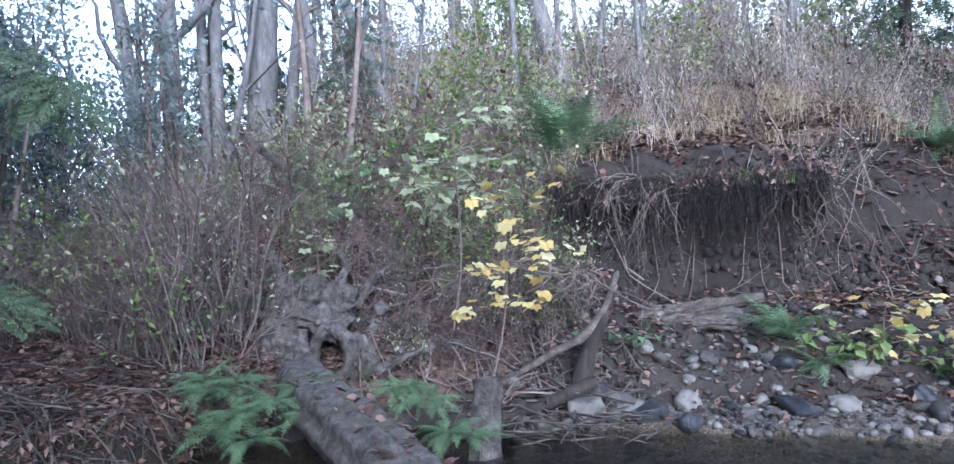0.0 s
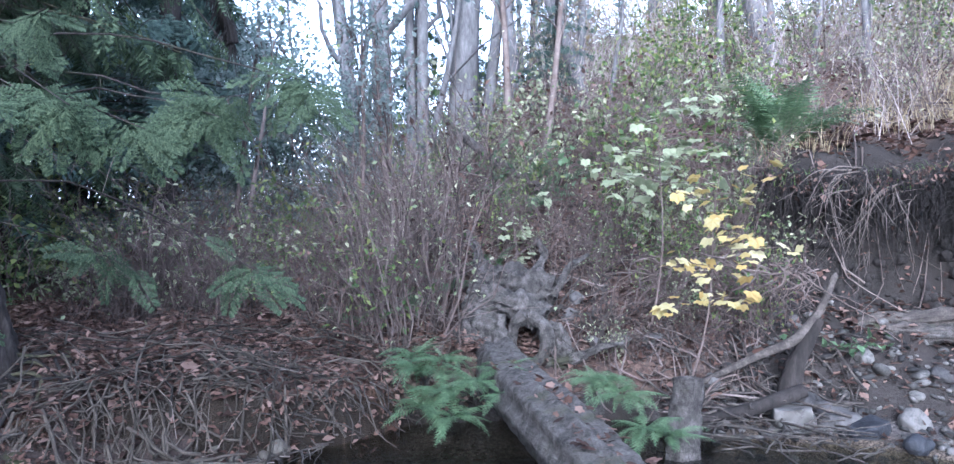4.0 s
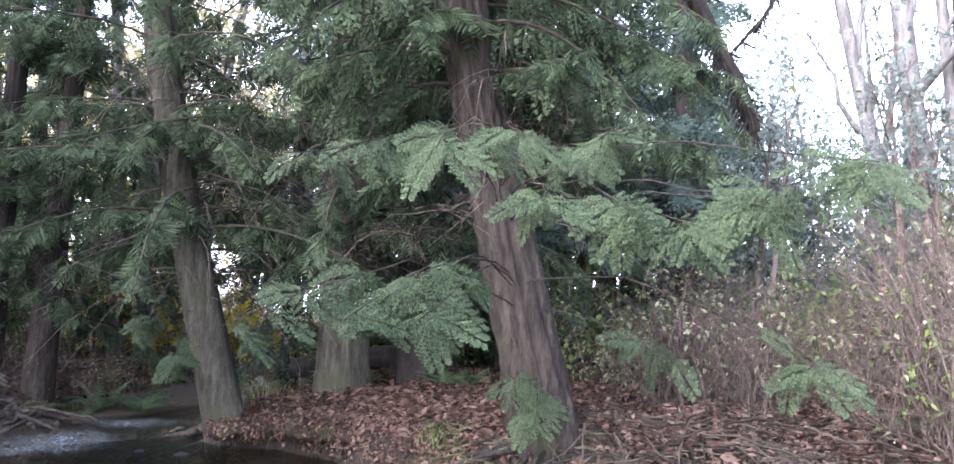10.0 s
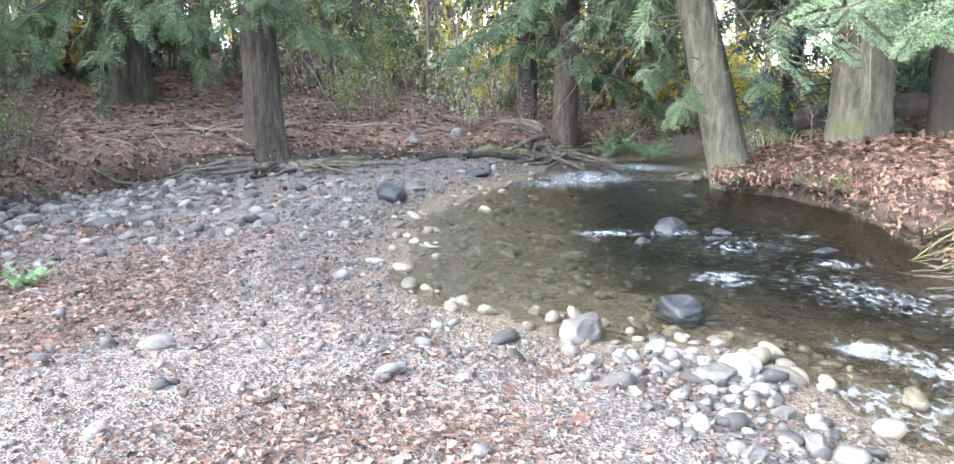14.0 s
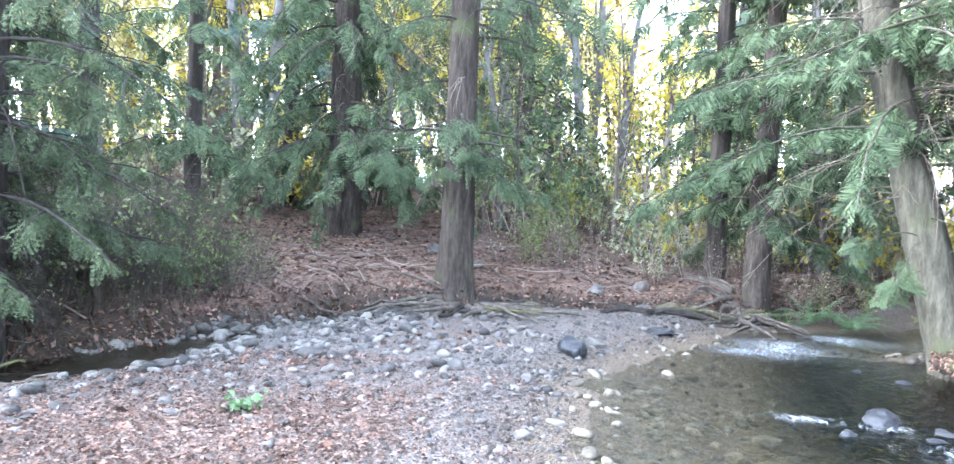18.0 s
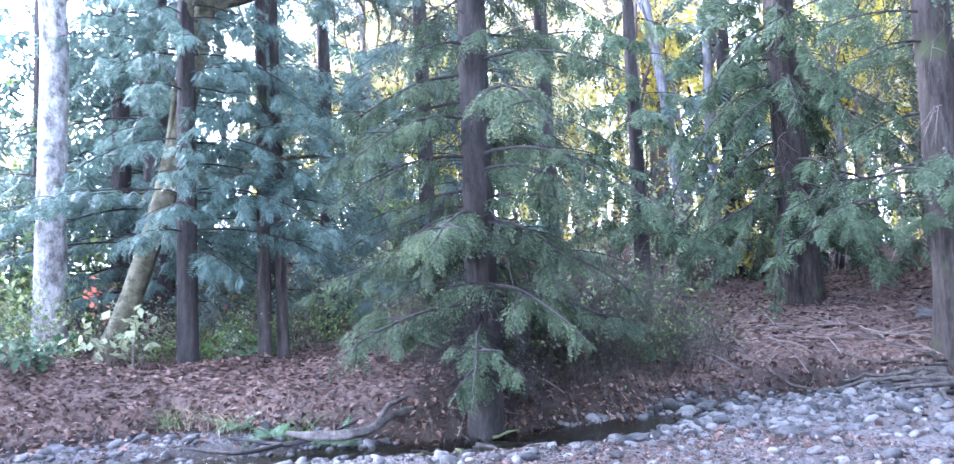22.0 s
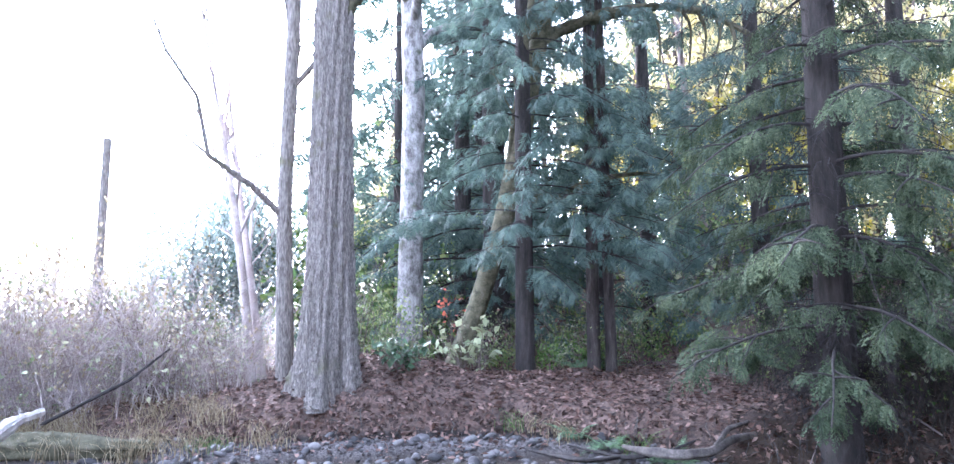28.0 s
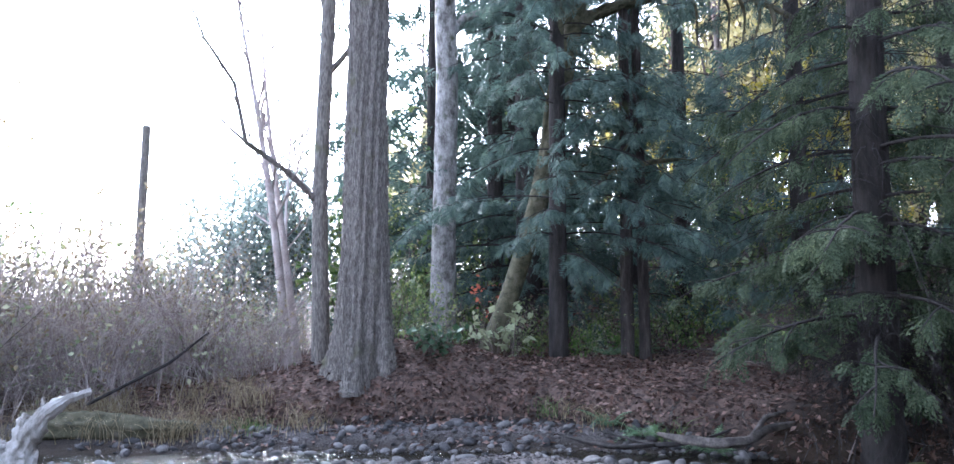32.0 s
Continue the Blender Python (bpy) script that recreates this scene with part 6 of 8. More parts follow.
fern(1.0, 9.9, lie(1.0, 9.9), 0.8, 16, "large dark sword fern behind another on the bank", 0, 35, 21)
fern(6.1, 9.75, lie(6.1, 9.75), 1.0, 18, "drooping sword fern on the top of the bank", 0, 15, 22)
fern(6.5, 10.0, lie(6.5, 10.0), 1.0, 18, "drooping sword fern on the top of the bank", 50, 15, 23)
fern(3.15, 7.75, lie(3.15, 7.75), 0.75, 15, "upright fern on the stony slope", 0, 25, 24)
fern(3.4, 7.5, lie(3.4, 7.5), 0.55, 12, "green fern drooping over the stones", 30, 5, 25)
for i, (x, y, s) in enumerate([(-2.35, 7.9, 0.6), (-1.95, 8.2, 0.55), (-2.6, 7.5, 0.5), (-3.3, 7.3, 0.5), (-1.75, 9.6, 0.8), (-1.4, 10.2, 0.7), (-2.2, 10.4, 0.7)]):
    fern(x, y, lie(x, y) + 0.05, s, 11, "sword fern among bare stems on the hillside", i * 40, 12, 30 + i)
for i, (x, y, s) in enumerate([(-10.0, 4.95, 0.55), (-9.6, 5.2, 0.5), (-9.5, 6.1, 0.6), (-8.9, 6.2, 0.6), (-9.0, 6.6, 0.6), (-12.9, 2.4, 0.8), (-12.6, 2.9, 0.8), (-8.6, 5.9, 0.55), (-7.6, 6.8, 0.6)]):
    fern(x, y, lie(x, y), s, 12, "sword fern at the foot of the cedars", i * 40, 18, 40 + i)
for i, (x, y, s) in enumerate([(-4.4, -7.0, 0.45), (-3.9, -7.5, 0.4), (-5.0, -10.6, 0.6), (-5.7, -11, 0.6), (-3.7, -7.9, 0.45)]):
    fern(x, y, lie(x, y), s, 10, "small fern on the edge of the leafy bank", i * 40, 15, 60 + i)


# ---- logs, roots and driftwood ----
def log(name, path, radii, label, mat, category="log", seed=0, sides=22, ridge=0.07, steps=44):
    """A log or branch lying along a path, with knots, cracks and closed rough ends."""
    r2 = np.random.default_rng(seed)
    path = np.array(path, float)
    o = path[0].copy()
    t, u = np.linspace(0, 1, len(path)), np.linspace(0, 1, steps)
    P = np.stack([np.interp(u, t, path[:, k]) for k in range(3)], -1) - o
    for _ in range(4):
        P[1:-1] = (P[:-2] + 2 * P[1:-1] + P[2:]) / 4
    R = np.interp(u, np.linspace(0, 1, len(radii)), radii)
    tan = np.gradient(P, axis=0)
    tan /= np.linalg.norm(tan, axis=1, keepdims=True)
    a = np.cross(tan, (0, 0, 1.0))
    a = np.where(np.linalg.norm(a, axis=1, keepdims=True) < 0.2, np.array([[1.0, 0, 0]]), a)
    a /= np.linalg.norm(a, axis=1, keepdims=True)
    b = np.cross(tan, a)
    ang = np.linspace(0, 2 * np.pi, sides, endpoint=False)
    h = np.arange(steps)[:, None] / steps * 6
    fold = sum(np.sin(ang * r2.integers(2, 9) + r2.uniform(0, 6) + h * r2.normal(0, 1.0)) for _ in range(5)) + r2.normal(0, 0.5, (steps, sides))
    rad = R[:, None] * (1 + ridge * fold)
    rad[0] *= 0.25
    rad[-1] *= 0.25
    V = P[:, None] + rad[..., None] * (a[:, None] * np.cos(ang)[:, None] + b[:, None] * np.sin(ang)[:, None])
    i = np.arange(steps - 1)[:, None] * sides
    k, k2 = np.arange(sides)[None], (np.arange(sides)[None] + 1) % sides
    F = np.stack([i + k, i + k2, i + sides + k2, i + sides + k], -1).reshape(-1, 4)
    caps = [[0 * sides + j, 0 * sides + (j + 1) % sides, 0 * sides + (sides - 1 - j) % sides, 0 * sides + (sides - j) % sides] for j in range(1, sides // 2)]
    F = np.concatenate([F, np.array(caps), np.array(caps) + (steps - 1) * sides])
    ob = tagged(new(name, mesh_from(name, V, F, mat)), label, category)
    ob.matrix_basis = Matrix.Translation(o)
    return ob


def root_arm(path, radii, mat, name, parent, seed):
    """A gnarled, fluted arm of wood along a path."""
    r2 = np.random.default_rng(seed + 900)
    path, n, sides = np.array(path, float), len(path), 34
    V, F = tubes(path, np.array(radii, float), sides)
    ang, h = np.linspace(0, 2 * np.pi, sides, endpoint=False)[None], np.arange(n)[:, None]
    flute = sum(np.sin(ang * r2.integers(3, 15) + r2.uniform(0, 6) + h * r2.normal(0, 0.1)) for _ in range(6)) * 0.075 + r2.normal(0, 0.06, (n, sides)) + 0.14 * np.sin(h * 0.45 + r2.uniform(0, 6)) + 0.1 * np.sin(h * 1.1 + ang * 2)
    V = (path[:, None] + (V.reshape(n, sides, 3) - path[:, None]) * (1 + flute[..., None])).reshape(-1, 3)
    part(name, mesh_from(name, V, F, mat), parent)


def bend(points, n=40):
    p = np.array(points, float)
    u, t = np.linspace(0, 1, n), np.linspace(0, 1, len(p))
    q = np.stack([np.interp(u, t, p[:, k]) for k in range(3)], -1)
    for _ in range(3):
        q[1:-1] = (q[:-2] + 2 * q[1:-1] + q[2:]) / 4
    return q


log("fallen_log", [(-1.65, 7.05, 0.38), (-1.25, 6.1, 0.3), (-0.76, 5.15, 0.24), (-0.26, 4.2, 0.14), (0.3, 3.1, 0.0)], [0.22, 0.23, 0.22, 0.2, 0.16], "grey weathered log lying across the creek", LOGWOOD, seed=1, sides=40, ridge=0.05, steps=90)
stump = thing("stump", -1.5, 7.3, 0.3, "grey weathered stump with arching roots round a dark hollow", "stump")
# two broad legs, a worn platform between them, a ring of root round the dark hole, roots climbing the trail behind
for i, (pts, r0, r1) in enumerate([
    ([(-0.5, -0.15, -0.2), (-0.47, -0.1, 0.22), (-0.42, 0.0, 0.52), (-0.3, 0.15, 0.7)], 0.15, 0.13), ([(-0.33, -0.22, -0.25), (-0.31, -0.15, 0.15), (-0.26, -0.02, 0.5)], 0.11, 0.12),
    ([(-0.48, 0.1, 0.66), (-0.2, 0.04, 0.64), (0.08, 0.0, 0.58), (0.26, -0.03, 0.46)], 0.15, 0.11), ([(-0.5, 0.36, 0.8), (-0.1, 0.36, 0.78), (0.32, 0.3, 0.7)], 0.19, 0.17),
    ([(-0.02, -0.1, 0.22), (0.0, -0.15, 0.42), (0.14, -0.18, 0.53), (0.29, -0.17, 0.44), (0.34, -0.15, 0.24), (0.24, -0.14, 0.06), (0.06, -0.12, 0.02)], 0.06, 0.05),
    ([(0.27, -0.05, 0.42), (0.42, 0.0, 0.33), (0.49, -0.05, 0.1), (0.5, -0.1, -0.15)], 0.09, 0.07), ([(0.3, -0.1, 0.05), (0.6, -0.1, 0.12), (0.85, -0.1, 0.25), (1.05, -0.05, 0.28)], 0.055, 0.018),
    ([(-0.42, 0.3, 0.8), (-0.56, 0.6, 1.12), (-0.78, 0.9, 1.32)], 0.07, 0.03), ([(0.05, 0.35, 0.76), (0.16, 0.7, 1.1), (0.02, 1.0, 1.25)], 0.06, 0.025), ([(0.3, 0.3, 0.66), (0.43, 0.55, 0.96), (0.62, 0.7, 1.1)], 0.05, 0.018),
    ([(-0.55, -0.1, 0.3), (-0.66, -0.1, 0.1), (-0.75, -0.15, -0.2)], 0.07, 0.04), ([(-0.15, -0.1, 0.5), (-0.12, -0.2, 0.2), (-0.14, -0.25, -0.15)], 0.07, 0.06)]):
    q = bend(pts)
    root_arm(q, np.linspace(r0, r1, len(q)) * (1 + 0.12 * np.sin(np.linspace(0, 7, len(q)) + i)), LOGWOOD if i % 3 else GREYWOOD, "root", stump, i)
for i, (x, y, s) in enumerate([(-0.55, 7.55, 0.24), (-1.02, 7.72, 0.2), (-1.0, 7.95, 0.22), (-0.75, 7.5, 0.16), (-0.2, 7.6, 0.2), (0.35, 7.4, 0.22)]):
    rock(x, y, s, 0.7, (SPITSTONE, PALESTONE)[i == 0], "pale stone sticking out of the dark bank beside the stump", i * 50, 0.3, 200 + i)
r9 = np.random.default_rng(91)
fibres, k = [], np.linspace(0, 1, 9)
for i in range(90):
    a, w = r9.uniform(-0.2, 1.0), r9.uniform(0.35, 1.0)
    p0 = np.array([a, r9.uniform(0.1, 0.4), r9.uniform(0.3, 0.9)])
    d = np.array([r9.normal(0, 0.5), r9.normal(-0.15, 0.3), -r9.uniform(0.1, 0.8)]) * w
    Q = p0 + d * k[:, None] + np.cumsum(r9.normal(0, 0.022, (9, 3)), 0)
    fibres.append(tubes(Q, r9.uniform(0.004, 0.012) * (1 - 0.6 * k), 5))
tagged(part("root_fibre", mesh_from("root_fibre", *join(fibres), ROOT), stump), kind="stuff")
log("upright_snag", [(0.05, 6.0, -0.35), (0.06, 6.02, 0.15), (0.1, 6.05, 0.52)], [0.13, 0.11, 0.1], "short upright dead trunk standing in the water", GREYWOOD, "snag", 3, 16)
log("drift_branch", [(0.15, 7.3, 0.2), (0.7, 7.35, 0.5), (1.05, 7.3, 0.68), (1.25, 7.3, 0.95), (1.38, 7.3, 1.3)], [0.025, 0.035, 0.045, 0.035, 0.025], "curved mossy driftwood branch propped on the stones", ROOT, "branch", 4, 12)
log("drift_branch", [(0.95, 7.25, 0.1), (1.05, 7.3, 0.45), (1.25, 7.3, 0.9)], [0.09, 0.08, 0.04], "dark broken driftwood branch on the stones", DARKBARK, "branch", 5, 12)
splintered = thing("drift_log", 1.5, 8.3, 0.72, "cracked grey splintered log lying under the cut bank", "log")
r5 = np.random.default_rng(55)
for i in range(9):
    u0, u1 = r5.uniform(0, 0.35), r5.uniform(0.7, 1.0)
    off = np.array([0, -0.16 + 0.04 * i + r5.normal(0, 0.03), -0.12 + 0.055 * (i % 5) + r5.normal(0, 0.02)])
    q = bend([np.array([1.85 * u, 0.0 - 0.2 * u, 0.1 * u + 0.05 * math.sin(4 * u + i)]) + off for u in np.linspace(u0, u1, 5)])
    root_arm(q, (0.05 + 0.035 * np.sin(np.linspace(0.3, 2.8, 40))) * r5.uniform(0.7, 1.25), (GREYWOOD, ROOT, LOGWOOD)[i % 3], "splinter", splintered, 300 + i)
log("drift_branch", [(0.1, 6.75, 0.0), (0.6, 6.85, 0.12), (1.1, 7.0, 0.3)], [0.03, 0.05, 0.06], "dark wet branch among sticks", DARKBARK, "branch", 7, 10)
log("drift_branch", [(-0.1, 6.5, -0.05), (0.6, 6.5, -0.02), (1.3, 6.75, 0.05)], [0.012, 0.014, 0.018], "thin bare stick lying at the water's edge", GREYWOOD, "branch", 8, 8)
log("leaning_log", [(-2.35, 8.4, 0.95), (-2.6, 8.4, 1.5), (-2.95, 8.5, 2.1)], [0.07, 0.06, 0.05], "dark dead branch leaning among stems", DARKBARK, "log", 9, 10)
log("leaning_log", [(-1.6, 9.5, 2.2), (-2.3, 9.6, 2.6), (-3.0, 9.7, 3.1)], [0.06, 0.07, 0.05], "dead log leaning on the hillside", GREYWOOD, "log", 10, 10)
drift = thing("bleached_log", 2.2, -7.85, 0.1, "bleached driftwood log with a broken rising arm", "log")
for name, pts, r0, r1 in [("log", [(0.75, 0.1, -0.25), (0.35, -0.1, -0.12), (0.05, -0.22, -0.1), (-0.12, -0.3, -0.14)], 0.19, 0.12), ("arm", [(0.02, -0.24, -0.05), (-0.05, -0.29, 0.13), (-0.17, -0.33, 0.3), (-0.34, -0.37, 0.43), (-0.55, -0.41, 0.5)], 0.13, 0.025),
                          ("stub", [(0.0, -0.27, 0.1), (0.0, -0.27, 0.25), (-0.04, -0.28, 0.32)], 0.05, 0.03), ("stub", [(-0.17, -0.33, 0.32), (-0.15, -0.34, 0.46)], 0.03, 0.008), ("stub", [(-0.36, -0.37, 0.44), (-0.34, -0.38, 0.54)], 0.022, 0.006),
                          ("stub", [(0.12, -0.2, 0.0), (0.2, -0.24, 0.08), (0.3, -0.26, 0.08)], 0.06, 0.05)]:
    q = bend(pts)
    root_arm(q, np.linspace(r0, r1, len(q)), BLEACHED, name, drift, len(pts) + int(r0 * 100))
log("mossy_log", [(2.6, -9.4, 0.1), (1.7, -9.2, 0.1), (0.75, -9.0, 0.06)], [0.16, 0.14, 0.08], "mossy fallen log at the edge of the thicket", MOSSBARK, seed=13, ridge=0.12)
log("dark_log", [(-10.9, 7.4, 0.5), (-11.6, 6.8, 0.75), (-12.4, 6.2, 0.7), (-13.2, 5.6, 0.45)], [0.22, 0.2, 0.19, 0.17], "dark log arching over the water behind the cedars", DARKBARK, seed=14)


def root_mat(name, label, anchor, n, length, fall, seed, mat=ROOT, r=0.022, az0=0.0, az1=360.0, start=0.35, moss=0.08):
    """Roots creeping out from a foot and hanging over an edge."""
    r2 = np.random.default_rng(seed)
    x0, y0 = anchor
    ob = thing(name, x0, y0, lie(x0, y0), label, "roots")
    for i in range(n):
        a = radians(r2.uniform(az0, az1))
        ln = length * r2.uniform(0.5, 1.15)
        k = np.linspace(0, 1, 10)
        side = np.cumsum(np.cumsum(r2.normal(0, 0.03, 10))) * ln
        x = x0 - math.sin(a) * (start + ln * k) + math.cos(a) * side
        y = y0 + math.cos(a) * (start + ln * k) + math.sin(a) * side
        z = land(x, y) + 0.02 + r2.uniform(0, 0.08)
        low = np.maximum(z, z[0] - fall * k ** 2 * r2.uniform(0.6, 2.5)) + np.cumsum(r2.normal(0, 0.012, 10))
        rr = r * r2.uniform(0.4, 1.8) * (1 - 0.75 * k) + 0.004
        V, F = tubes(np.stack([x - x0, y - y0, low - lie(x0, y0)], -1), rr, 6)
        part("root", mesh_from("root", V, F, mat if r2.uniform() > moss else MOSS), ob)
    return ob


root_mat("cedar_roots", "bare roots spreading from a tall cedar", (-10.95, -2.9), 22, 1.3, 0.3, 3, az0=200, az1=360, r=0.035)
root_mat("bank_roots", "thin roots hanging from the bank", (-5.2, -6.2), 26, 0.8, 0.5, 5, az0=-60, az1=80, r=0.015)
root_mat("bank_roots", "dark roots on the far bank", (-12.9, 1.5), 22, 1.0, 0.35, 6, az0=150, az1=300, r=0.03)


def hanging_roots(x0, x1, n, top, drop, seed, mat, label, y0):
    r2 = np.random.default_rng(seed)
    xm = (x0 + x1) / 2
    ob = thing("hanging_roots", xm, y0, top, label, "roots")
    k = np.linspace(0, 1, 9)
    x = r2.uniform(x0, x1, n)
    P = np.zeros((n, 9, 3))
    sway = np.cumsum(r2.normal(0, 0.05, (n, 9)), 1)
    P[:, :, 0] = (x - xm)[:, None] + sway * 1.4 + r2.normal(0, 0.32, (n, 1)) * k
    P[:, :, 1] = -0.12 - 0.3 * r2.uniform(0, 1, (n, 1)) * np.sin(k * 2.2) + r2.normal(0, 0.05, (n, 1))
    P[:, :, 2] = r2.uniform(-0.1, 0.1, (n, 1)) - drop * r2.uniform(0.4, 1.1, (n, 1)) * k ** 1.3
    R = r2.uniform(0.004, 0.011, (n, 1)) * (1 - 0.7 * k)
    for i in range(min(n, 60)):
        part("root", mesh_from("root", *tubes(P[i], R[i], 4), mat), ob)
    if n > 60:
        tagged(part("fine_roots", mesh_from("fine_roots", *tubes(P[60:], R[60:] * 0.6, 3), mat), ob), kind="stuff")


hanging_roots(1.15, 2.2, 40, 2.15, 0.95, 1, ROOT, "brown dead roots hanging in a tangle from the cut bank", 8.85)
hung = thing("dead_branch", 2.35, 8.4, 2.25, "bare dead branch with pale twigs hanging from the cut bank", "branch")
r8 = np.random.default_rng(88)
for i in range(15):
    p0 = np.array([r8.uniform(-0.75, 0.15), r8.uniform(-0.1, 0.1), r8.uniform(-0.2, 0.1)])
    p1 = p0 + np.array([r8.uniform(-0.85, 0.15), r8.uniform(-0.35, -0.05), -r8.uniform(0.35, 0.95)])
    q = bend([p0, p0 * 0.6 + p1 * 0.4 + np.array([-0.14, -0.06, 0.16]), p1], 10) + np.cumsum(r8.normal(0, 0.007, (10, 3)), 0)
    part("twig", mesh_from("twig", *tubes(q, np.linspace(r8.uniform(0.005, 0.009), 0.0025, 10), 5), STALK), hung)
    for j in range(5):
        b0 = q[r8.integers(2, 9)]
        b1 = b0 + np.array([r8.normal(-0.05, 0.16), r8.normal(-0.05, 0.06), -r8.uniform(0.05, 0.32)])
        w = bend([b0, (b0 + b1) / 2 + r8.normal(0, 0.03, 3), b1], 6)
        part("twig", mesh_from("twig", *tubes(w, np.linspace(0.0032, 0.0015, 6), 4), STALK), hung)
hanging_roots(2.3, 3.6, 120, 2.2, 0.85, 2, DARKBARK, "dark fine roots hanging beneath the overhanging turf", 8.75)
hanging_roots(3.3, 4.1, 34, 2.3, 1.2, 3, STALK, "long pale roots trailing down the bank", 8.6)
hanging_roots(-0.6, 1.2, 60, 1.35, 0.7, 4, TWIG, "brown roots hanging over the dark bank", 7.6)


def sticks(x0, x1, y0, y1, n, lo, hi, seed, mat, label, r=0.009, lift=0.12, accept=None, each=False):
    r2 = np.random.default_rng(seed)
    x, y = r2.uniform(x0, x1, n * 3), r2.uniform(y0, y1, n * 3)
    if accept:
        ok = accept(x, y)
        x, y = x[ok], y[ok]
    x, y = x[:n], y[:n]
    n = len(x)
    a, ln = r2.uniform(0, 6.28, n), r2.uniform(lo, hi, n)
    k = np.linspace(-0.5, 0.5, 6)
    X = x[:, None] + np.cos(a)[:, None] * ln[:, None] * k + np.cumsum(r2.normal(0, 0.05, (n, 6)), 1) * ln[:, None]
    Y = y[:, None] + np.sin(a)[:, None] * ln[:, None] * k + np.cumsum(r2.normal(0, 0.05, (n, 6)), 1) * ln[:, None]
    Z = np.maximum(land(X, Y), WATER_Z) + r2.uniform(0.005, lift, (n, 1)) + r2.normal(0, 0.12, (n, 1)) * ln[:, None] * k
    R = r * r2.uniform(0.5, 1.7, (n, 1)) * (1 - 0.5 * np.linspace(0, 1, 6))
    P = np.stack([X, Y, Z], -1)
    if not each:
        tagged(new("dead_sticks", mesh_from("dead_sticks", *tubes(P, R, 4), mat)), label, "sticks", kind="stuff")
        return
    for p, q in zip(P, R):
        ob = tagged(new("dead_stick", mesh_from("dead_stick", *tubes(p - p[0], q, 6), mat)), label, "stick", "sticks heaped on the bank")
        ob.location = p[0]


sticks(-4.9, -1.6, 4.0, 6.9, 210, 0.2, 1.1, 1, DARKTWIG, "heap of dead brown sticks on the bank", 0.006, 0.2, lambda x, y: land(x, y) > -0.02)
sticks(-3.7, -2.2, 4.1, 5.8, 150, 0.2, 0.8, 73, DARKTWIG, "dark dead sticks matted over the muddy bank", 0.008, 0.1, lambda x, y: land(x, y) > -0.02)
sticks(-4.6, -1.8, 4.0, 6.6, 34, 0.3, 1.4, 2, STALK, "pale bare sticks strewn on the bank", 0.005, 0.2, lambda x, y: land(x, y) > -0.02)
sticks(-1.0, 0.9, 7.0, 9.0, 160, 0.2, 0.8, 13, TWIG, "dead sticks and roots on the dark slope behind the stump", 0.008, 0.25)
sticks(-0.2, 1.6, 6.3, 7.8, 130, 0.2, 0.9, 3, ROOT, "tangle of sticks caught at the log's foot", 0.009, 0.25)
sticks(-13, -6, -12, -4.5, 300, 0.3, 1.4, 4, TWIG, "dead twigs over the forest floor", 0.008, 0.1, lambda x, y: outside_low(x, y) > 0.2)
sticks(-16, -11, -6, 4, 260, 0.3, 1.3, 5, TWIG, "dead twigs over the rising floor", 0.008, 0.12, lambda x, y: outside_low(x, y) > 0.2)
sticks(-3, 8, 8, 14, 500, 0.3, 1.2, 6, TWIG, "dead stalks over the hillside", 0.007, 0.3, lambda x, y: land(x, y) > 0.8)


# ---- fallen leaves ----
def fallen(n, x0, x1, y0, y1, accept, lo, hi, seed, shape, mat, label, lift=0.015):
    r2 = np.random.default_rng(seed)
    x, y = r2.uniform(x0, x1, n * 4), r2.uniform(y0, y1, n * 4)
    z, litter, soil, wet, creek, side, out = land(x, y, True)
    ok = (r2.uniform(0, 1, len(x)) < accept(x, y, litter, creek, side, out)) & (z > WATER_Z + 0.02)
    x, y, z = x[ok][:n], y[ok][:n], z[ok][:n]
    m = len(x)
    M = frames(np.concatenate([r2.normal(0, 1, (m, 2)), r2.normal(0, 0.25, (m, 1))], 1), np.concatenate([r2.normal(0, 0.4, (m, 2)), np.ones((m, 1))], 1), r2.uniform(lo, hi, m))
    tagged(new("fallen_leaves", mesh_from("fallen_leaves", *scatter(*shape, M, np.stack([x, y, z + r2.uniform(0.004, lift, m)], -1)), mat, False)), label, "leaves", kind="stuff")


fallen(38000, -16, -1.2, 3.2, 9, lambda x, y, li, c, s, o: li, 0.04, 0.115, 1, LEAF, BROWNLEAF, "reddish brown leaf litter beneath the cedars", 0.04)
fallen(42000, -9, 2.5, -15, -5, lambda x, y, li, c, s, o: np.where(o > 0.05, li, 0), 0.035, 0.1, 2, LEAF, BROWNLEAF, "reddish brown leaf litter on the southern bank", 0.04)
fallen(20000, -20, -8.5, -11, 3.5, lambda x, y, li, c, s, o: np.where(o > 0.05, li, 0), 0.06, 0.14, 3, LEAF, BROWNLEAF, "brown leaf litter on the rising forest floor", 0.04)
fallen(29000, -7, 2.8, -5, 1.5, lambda x, y, li, c, s, o: np.where((o < 0.05) & (c > 0.1), li * 1.3 + 0.1, 0) * smooth01((2.8 - x) / 2.6), 0.02, 0.05, 4, LEAF, BROWNLEAF, "brown leaves scattered over the gravel bar", 0.04)
